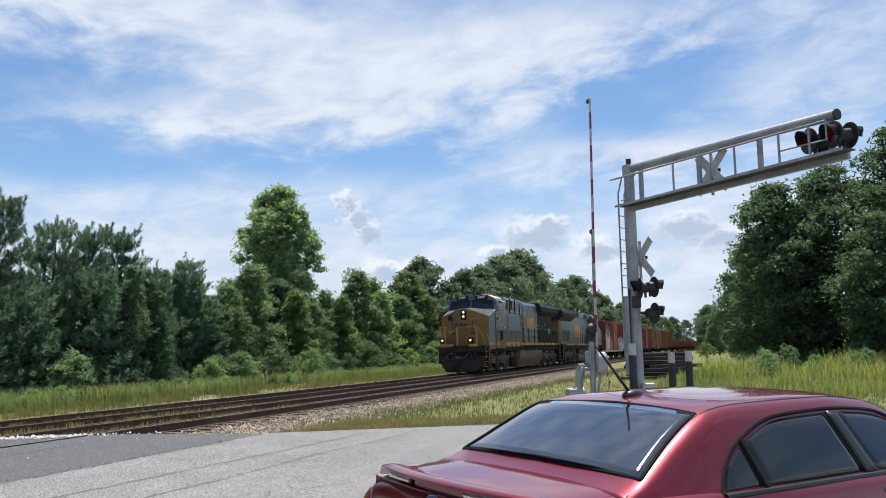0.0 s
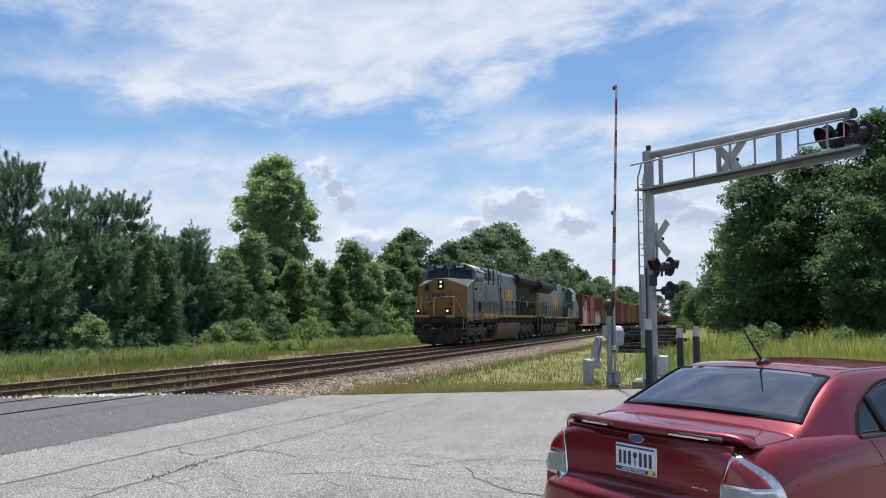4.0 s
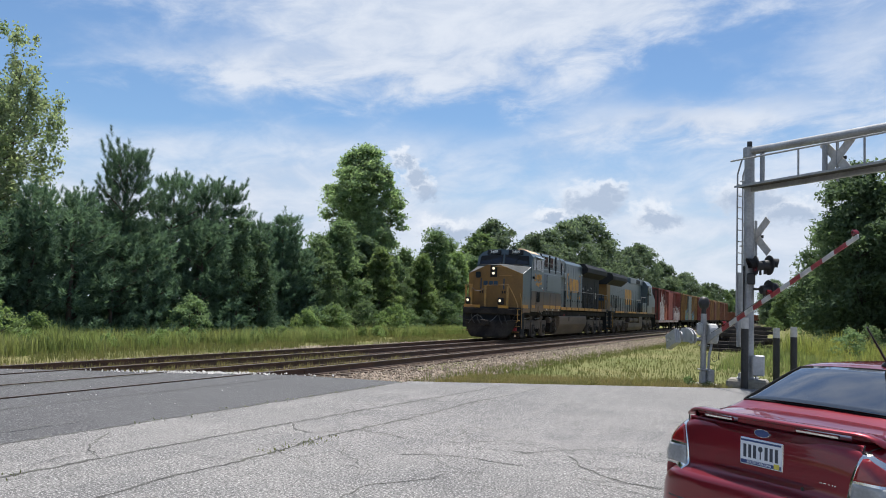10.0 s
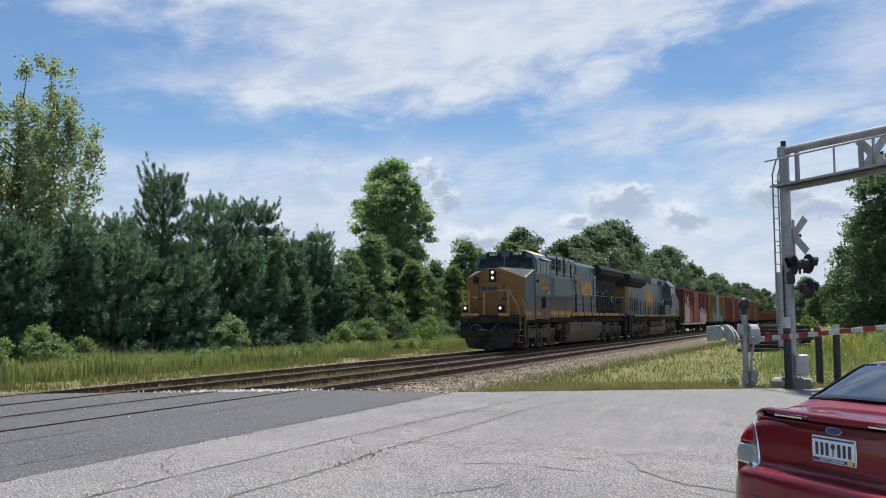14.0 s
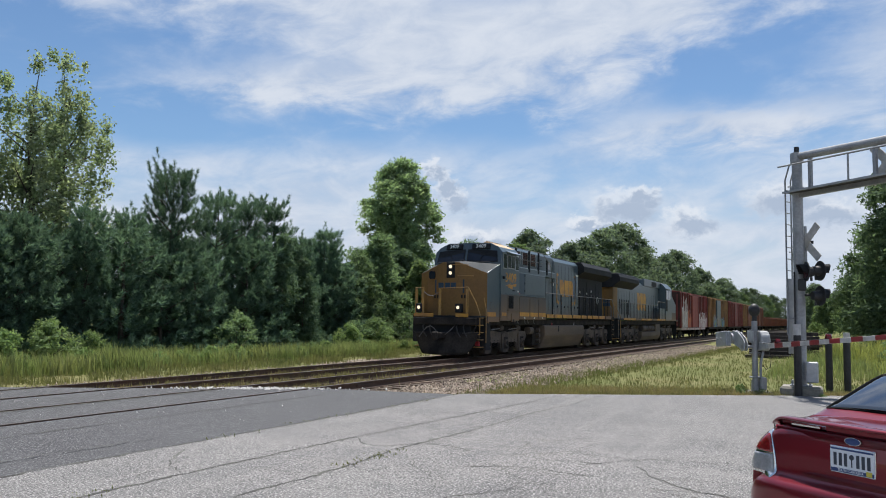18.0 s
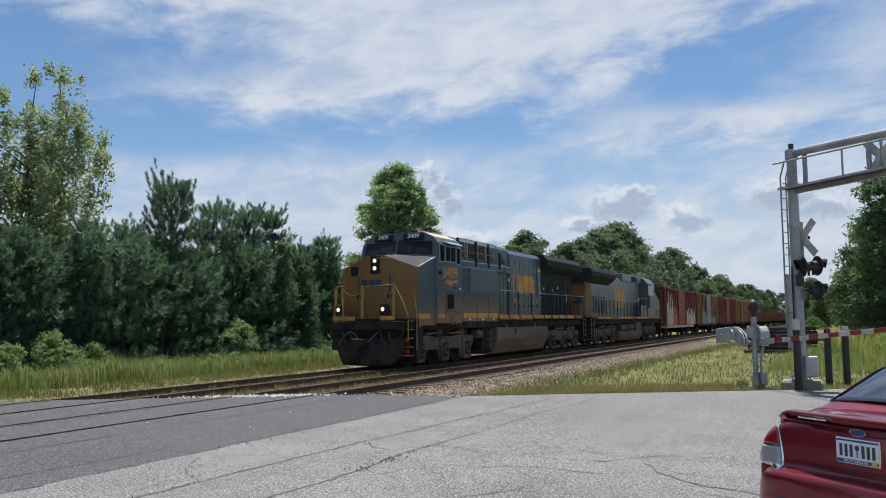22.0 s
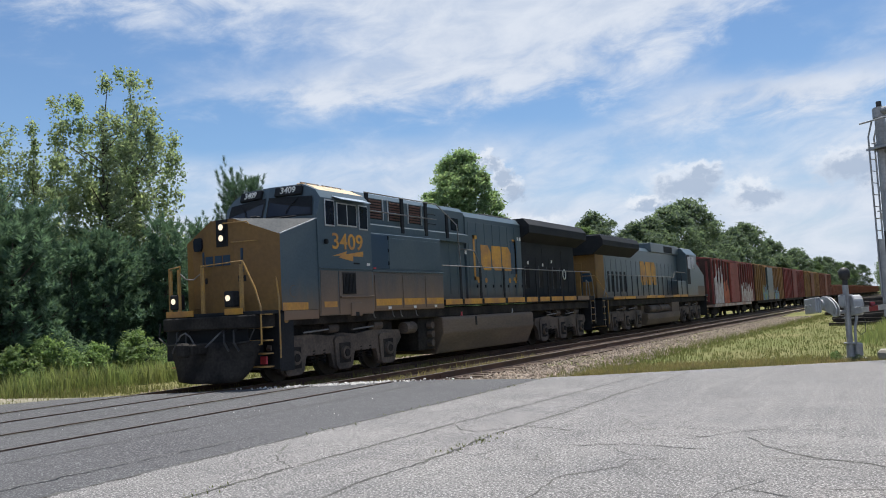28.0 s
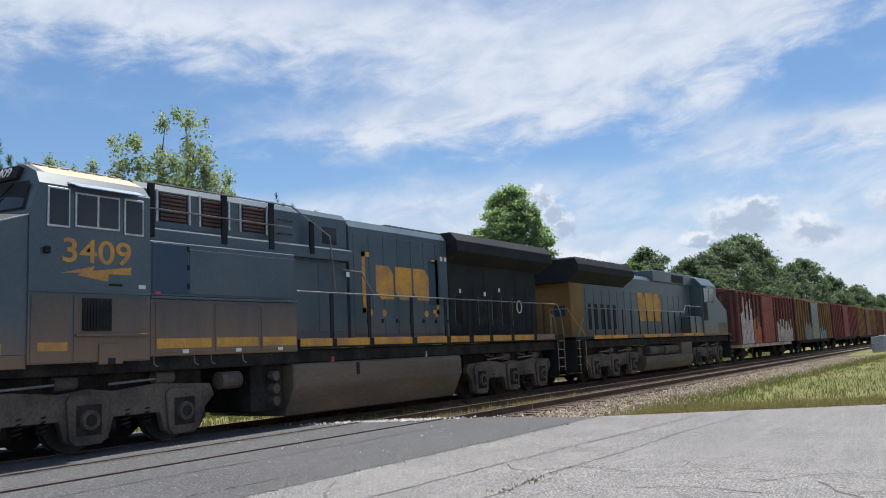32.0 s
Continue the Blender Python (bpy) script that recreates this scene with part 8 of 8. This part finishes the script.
def lay_stones():
    def bed_z(x):
        return -0.115 if -17.6 < x < -9.9 else -0.125

    def shoulder(rng):
        y = 10.5 + 55 * rng.uniform() ** 1.6
        x = -10.6 + 2.5 * rng.uniform() + 0.004 * y
        return (x, y, bed_z(x) + 0.045 * rng.uniform()) if y > edge_at(x) + 0.05 else None

    def bed(rng):
        y = 10 + 55 * rng.uniform() ** 1.5
        x = rng.uniform(-18.3, -10.4)
        return (x, y, bed_z(x) + 0.03 * rng.uniform()) if y > edge_at(x) + 0.05 else None
    stones("shoulder_stones", scatter(21, 9000, shoulder), 0.025, 0.055, M["stone"], "loose pale crushed stones on the ballast shoulder", 1)
    stones("track_stones", scatter(22, 9000, bed), 0.022, 0.05, M["stone"], "crushed stones between the railway ties", 2)

    def spill(rng):
        x = -12.2 + rng.normal(0, 0.75)
        return (x, edge_at(x) + rng.normal(0.05, 0.16), 0.085)
    stones("spilled_stones", scatter(23, 420, spill), 0.012, 0.034, M["pale_stone"], "white gravel spilled over the asphalt edge", 3)

    def grit(rng):
        x = rng.uniform(-16, -9)
        return (x, edge_at(x) - 7 * rng.uniform() ** 1.5, asphalt_z(x, 0) + 0.004)
    stones("road_grit", scatter(24, 160, grit), 0.004, 0.012, M["pale_stone"], "scattered pale grit on the asphalt road", 4)


M["pale_stone"] = mat("pale_gravel", (0.66, 0.64, 0.60), (0.5, 0.48, 0.45), rough=0.9, scale=3, fine=40, island=0.25)
lay_stones()


def strip(name, pts, width, z, material, parent=None, seed=0):
    """A thin uneven crack along a line, broken into short crooked steps."""
    rnd = random.Random(seed)
    line = []
    for (x0, y0), (x1, y1) in zip(pts, pts[1:]):
        n = max(2, int(math.hypot(x1 - x0, y1 - y0) / 0.12))
        for k in range(n):
            t = k / n
            line.append((x0 + (x1 - x0) * t + rnd.gauss(0, 0.018), y0 + (y1 - y0) * t + rnd.gauss(0, 0.018)))
    line.append(pts[-1])
    vs, fs = [], []
    for i, p in enumerate(line):
        q = line[min(i + 1, len(line) - 1)]
        r = line[max(i - 1, 0)]
        d = Vector((q[0] - r[0], q[1] - r[1], 0)).normalized()
        nrm = Vector((-d.y, d.x, 0)) * width * rnd.uniform(0.25, 1.0) * (0.3 if i in (0, len(line) - 1) else 1)
        vs += [(p[0] - nrm.x, p[1] - nrm.y, z), (p[0] + nrm.x, p[1] + nrm.y, z)]
    for i in range(len(line) - 1):
        fs.append((2 * i, 2 * i + 2, 2 * i + 3, 2 * i + 1))
    return raw(name, vs, fs, material, parent)


def crack_pavement():
    pv = bpy.data.objects["pavement"]
    lines = (
        ([(-7.05, -2.0), (-7.0, 5.5), (-6.98, 7.1), (-6.9, 9.4), (-6.86, 10.45), (-6.72, 12.7), (-6.55, 15.0), (-6.42, 17.9)], 0.022),
        ([(-5.72, -1.0), (-5.74, 6.3), (-5.82, 6.85), (-5.75, 7.6), (-5.78, 8.8), (-5.88, 9.6), (-5.85, 10.3), (-5.75, 12.0), (-5.78, 14.4), (-5.62, 16.6), (-5.6, 18.6)], 0.020),
        ([(-6.88, 10.45), (-6.45, 9.95), (-6.22, 9.9), (-5.9, 10.15)], 0.016),
        ([(-5.85, 10.4), (-5.4, 10.36), (-4.9, 10.1)], 0.012),
        ([(-2.91, 10.18), (-2.58, 9.52), (-2.16, 9.11), (-1.6, 8.9), (-0.9, 8.2)], 0.014),
        ([(-4.73, 9.11), (-4.07, 9.41), (-3.06, 9.26)], 0.010),
        ([(-2.0, 11.1), (-1.98, 10.68), (-2.2, 10.8), (-2.45, 10.85)], 0.009),
        ([(-4.67, 11.62), (-4.39, 11.5), (-3.96, 12.1)], 0.010),
        ([(-4.5, 3.0), (-4.4, 5.0), (-4.0, 6.4), (-4.1, 7.6), (-3.6, 8.3)], 0.010),
        ([(-3.0, 4.5), (-2.6, 6.0), (-2.9, 7.2)], 0.008),
        ([(-5.7, 14.4), (-4.6, 14.9), (-3.9, 15.8)], 0.008),
        ([(-7.0, 7.2), (-7.6, 7.6), (-8.1, 8.4)], 0.010),
        ([(-3.2, 13.0), (-2.2, 12.6), (-1.2, 13.1)], 0.007),
        ([(-6.8, 12.8), (-7.4, 13.4), (-8.2, 13.6)], 0.009),
    )
    rnd = random.Random(77)
    hair = []
    for k in range(64):
        x, y, a = rnd.uniform(-7.8, -0.5) if k < 36 else rnd.gauss(-3.4, 0.9), rnd.uniform(4.5, 14.5) if k < 36 else rnd.gauss(8.8, 1.3), rnd.choice((0.2, 0.5, 1.4, 2.6)) + rnd.uniform(-0.4, 0.4)
        pts = [(x, y)]
        for m in range(rnd.randint(2, 5)):
            a += rnd.uniform(-0.5, 0.5)
            x, y = x + math.cos(a) * 0.35, y + math.sin(a) * 0.35
            pts.append((x, y))
        hair.append((pts, rnd.uniform(0.003, 0.008)))
    for k, (pts, w) in enumerate(lines + tuple(hair)):
        strip("crack", pts, w * 1.35, 0.004, M["seal"], pv, k)
    # a weathered seam where concrete meets asphalt, and weeds in the joint
    strip("seam", [(-8.40, -6.0), (-8.42, 4.0), (-8.38, 12.0), (-8.40, 17.1)], 0.030, 0.005, M["seal"], pv, 50)
    # flange grooves beside the rails in the road
    rd = bpy.data.objects["road"]
    for x in TRACKS:
        for s in (-1, 1):
            c = x + s * (GAUGE / 2 - 0.035)
            strip("flange_groove", [(c, -12.0), (c, 4.0), (c, edge_at(c) - 0.1)], 0.065, 0.086, M["seal"], rd, 60 + int(x * s))
    for k, (x0, y0, x1, y1) in enumerate(((-13.6, -4, -13.6, 13.6), (-10.4, -4, -10.35, 15.6), (-9.4, -3, -9.0, 9))):
        strip("road_seam", [(x0, y0), ((x0 + x1) / 2 + 0.05, (y0 + y1) / 2), (x1, y1)], 0.016, asphalt_z(x0, 0) + 0.004, M["seal"], rd, 80 + k)
    spots = scatter(31, 40, lambda r: (-5.8 + r.normal(0, 0.02), 8.4 + r.uniform(0, 1.3), 0.0)) + scatter(32, 30, lambda r: (-7.0 + r.normal(0, 0.03), r.uniform(4.5, 6.3), 0.0)) + scatter(33, 60, lambda r: (-8.4 + r.normal(0, 0.03), r.uniform(9, 17), 0.0))
    tufts("crack_weeds", spots, 0.008, 0.03, 3, V["grass"], "small dry weeds growing in the concrete cracks", "weeds", 8)
    slab("dirt_path", [(-36, -10, 0), (-30.02, -10, 0), (-24.02, 3.02, 0), (-21.91, 7.47, 0), (-20.2, edge_at(-20.2) + 0.01, 0), (-18.5, edge_at(-18.5) + 0.01, 0), (-18.5, dirt_far(-18.5), 0), (-24.5, dirt_far(-24.5), 0), (-36, dirt_far(-36), 0)], -0.3, M["dirt"], "pale bare dirt track behind the rails", "path", zf=lambda x, y: -0.07)


crack_pavement()


def lay_ties():
    me = bpy.data.meshes.new("tie")
    b = box(-1.3, 1.3, -0.115, 0.115, -0.16, 0.0, 0.012)
    b.to_mesh(me)
    b.free()
    me.materials.append(M["tie"])
    rnd = random.Random(9)
    for t in [o for o in scene.objects if o.name.startswith("railway_track")]:
        x = t.matrix_basis.translation.x
        k = edge_at(x - 1.3) + 0.1 if x > -14 else edge_at(x) - 0.2
        for n in range(110):
            y = k + 0.75 + n * 0.52
            if y < edge_at(x + 1.35) + 0.15:
                continue
            ob = new("tie", me)
            ob.parent = t
            ob.matrix_basis = pose(rnd.uniform(-0.05, 0.05), y, -0.072, rnd.uniform(-0.6, 0.6), 0, rnd.uniform(-1.2, 1.2))


lay_ties()


def gliding(t):
    """How far along the nose is at t, on a smooth curve through S."""
    for (t0, y0), (t1, y1) in zip(S, S[1:]):
        if t <= t1:
            break
    return y0 + (y1 - y0) * (t - t0) / (t1 - t0)


def motions():
    for ob, back in TRAIN:
        walk(ob, [(t, pose(TRACKS[0], y + back, RAIL_Z)) for t, y in S])
    down = [(0, 87.8), (2.5, 87.6), (4.5, 84), (5, 75.4), (5.5, 68.8), (6, 61.8), (6.5, 55.9), (7, 49.8), (7.5, 44), (8, 38.3), (9, 28), (10, 18.6), (11, 11), (12, 6), (12.6, 3.6), (13.2, 4.4), (14, 4), (32, 4)]
    walk(GATE_ARM, [(t, pose(*PIVOT, 0, -a, 0)) for t, a in down])
    steps = [k * 0.25 for k in range(129)]
    for w, y, r in SPIN[:20]:
        rows = []
        for t in steps:
            a = math.degrees((S[0][1] - gliding(t)) / r)
            rows.append((t, pose(0, y, r, a, 0, 0)))
        walk(w, rows)


motions()
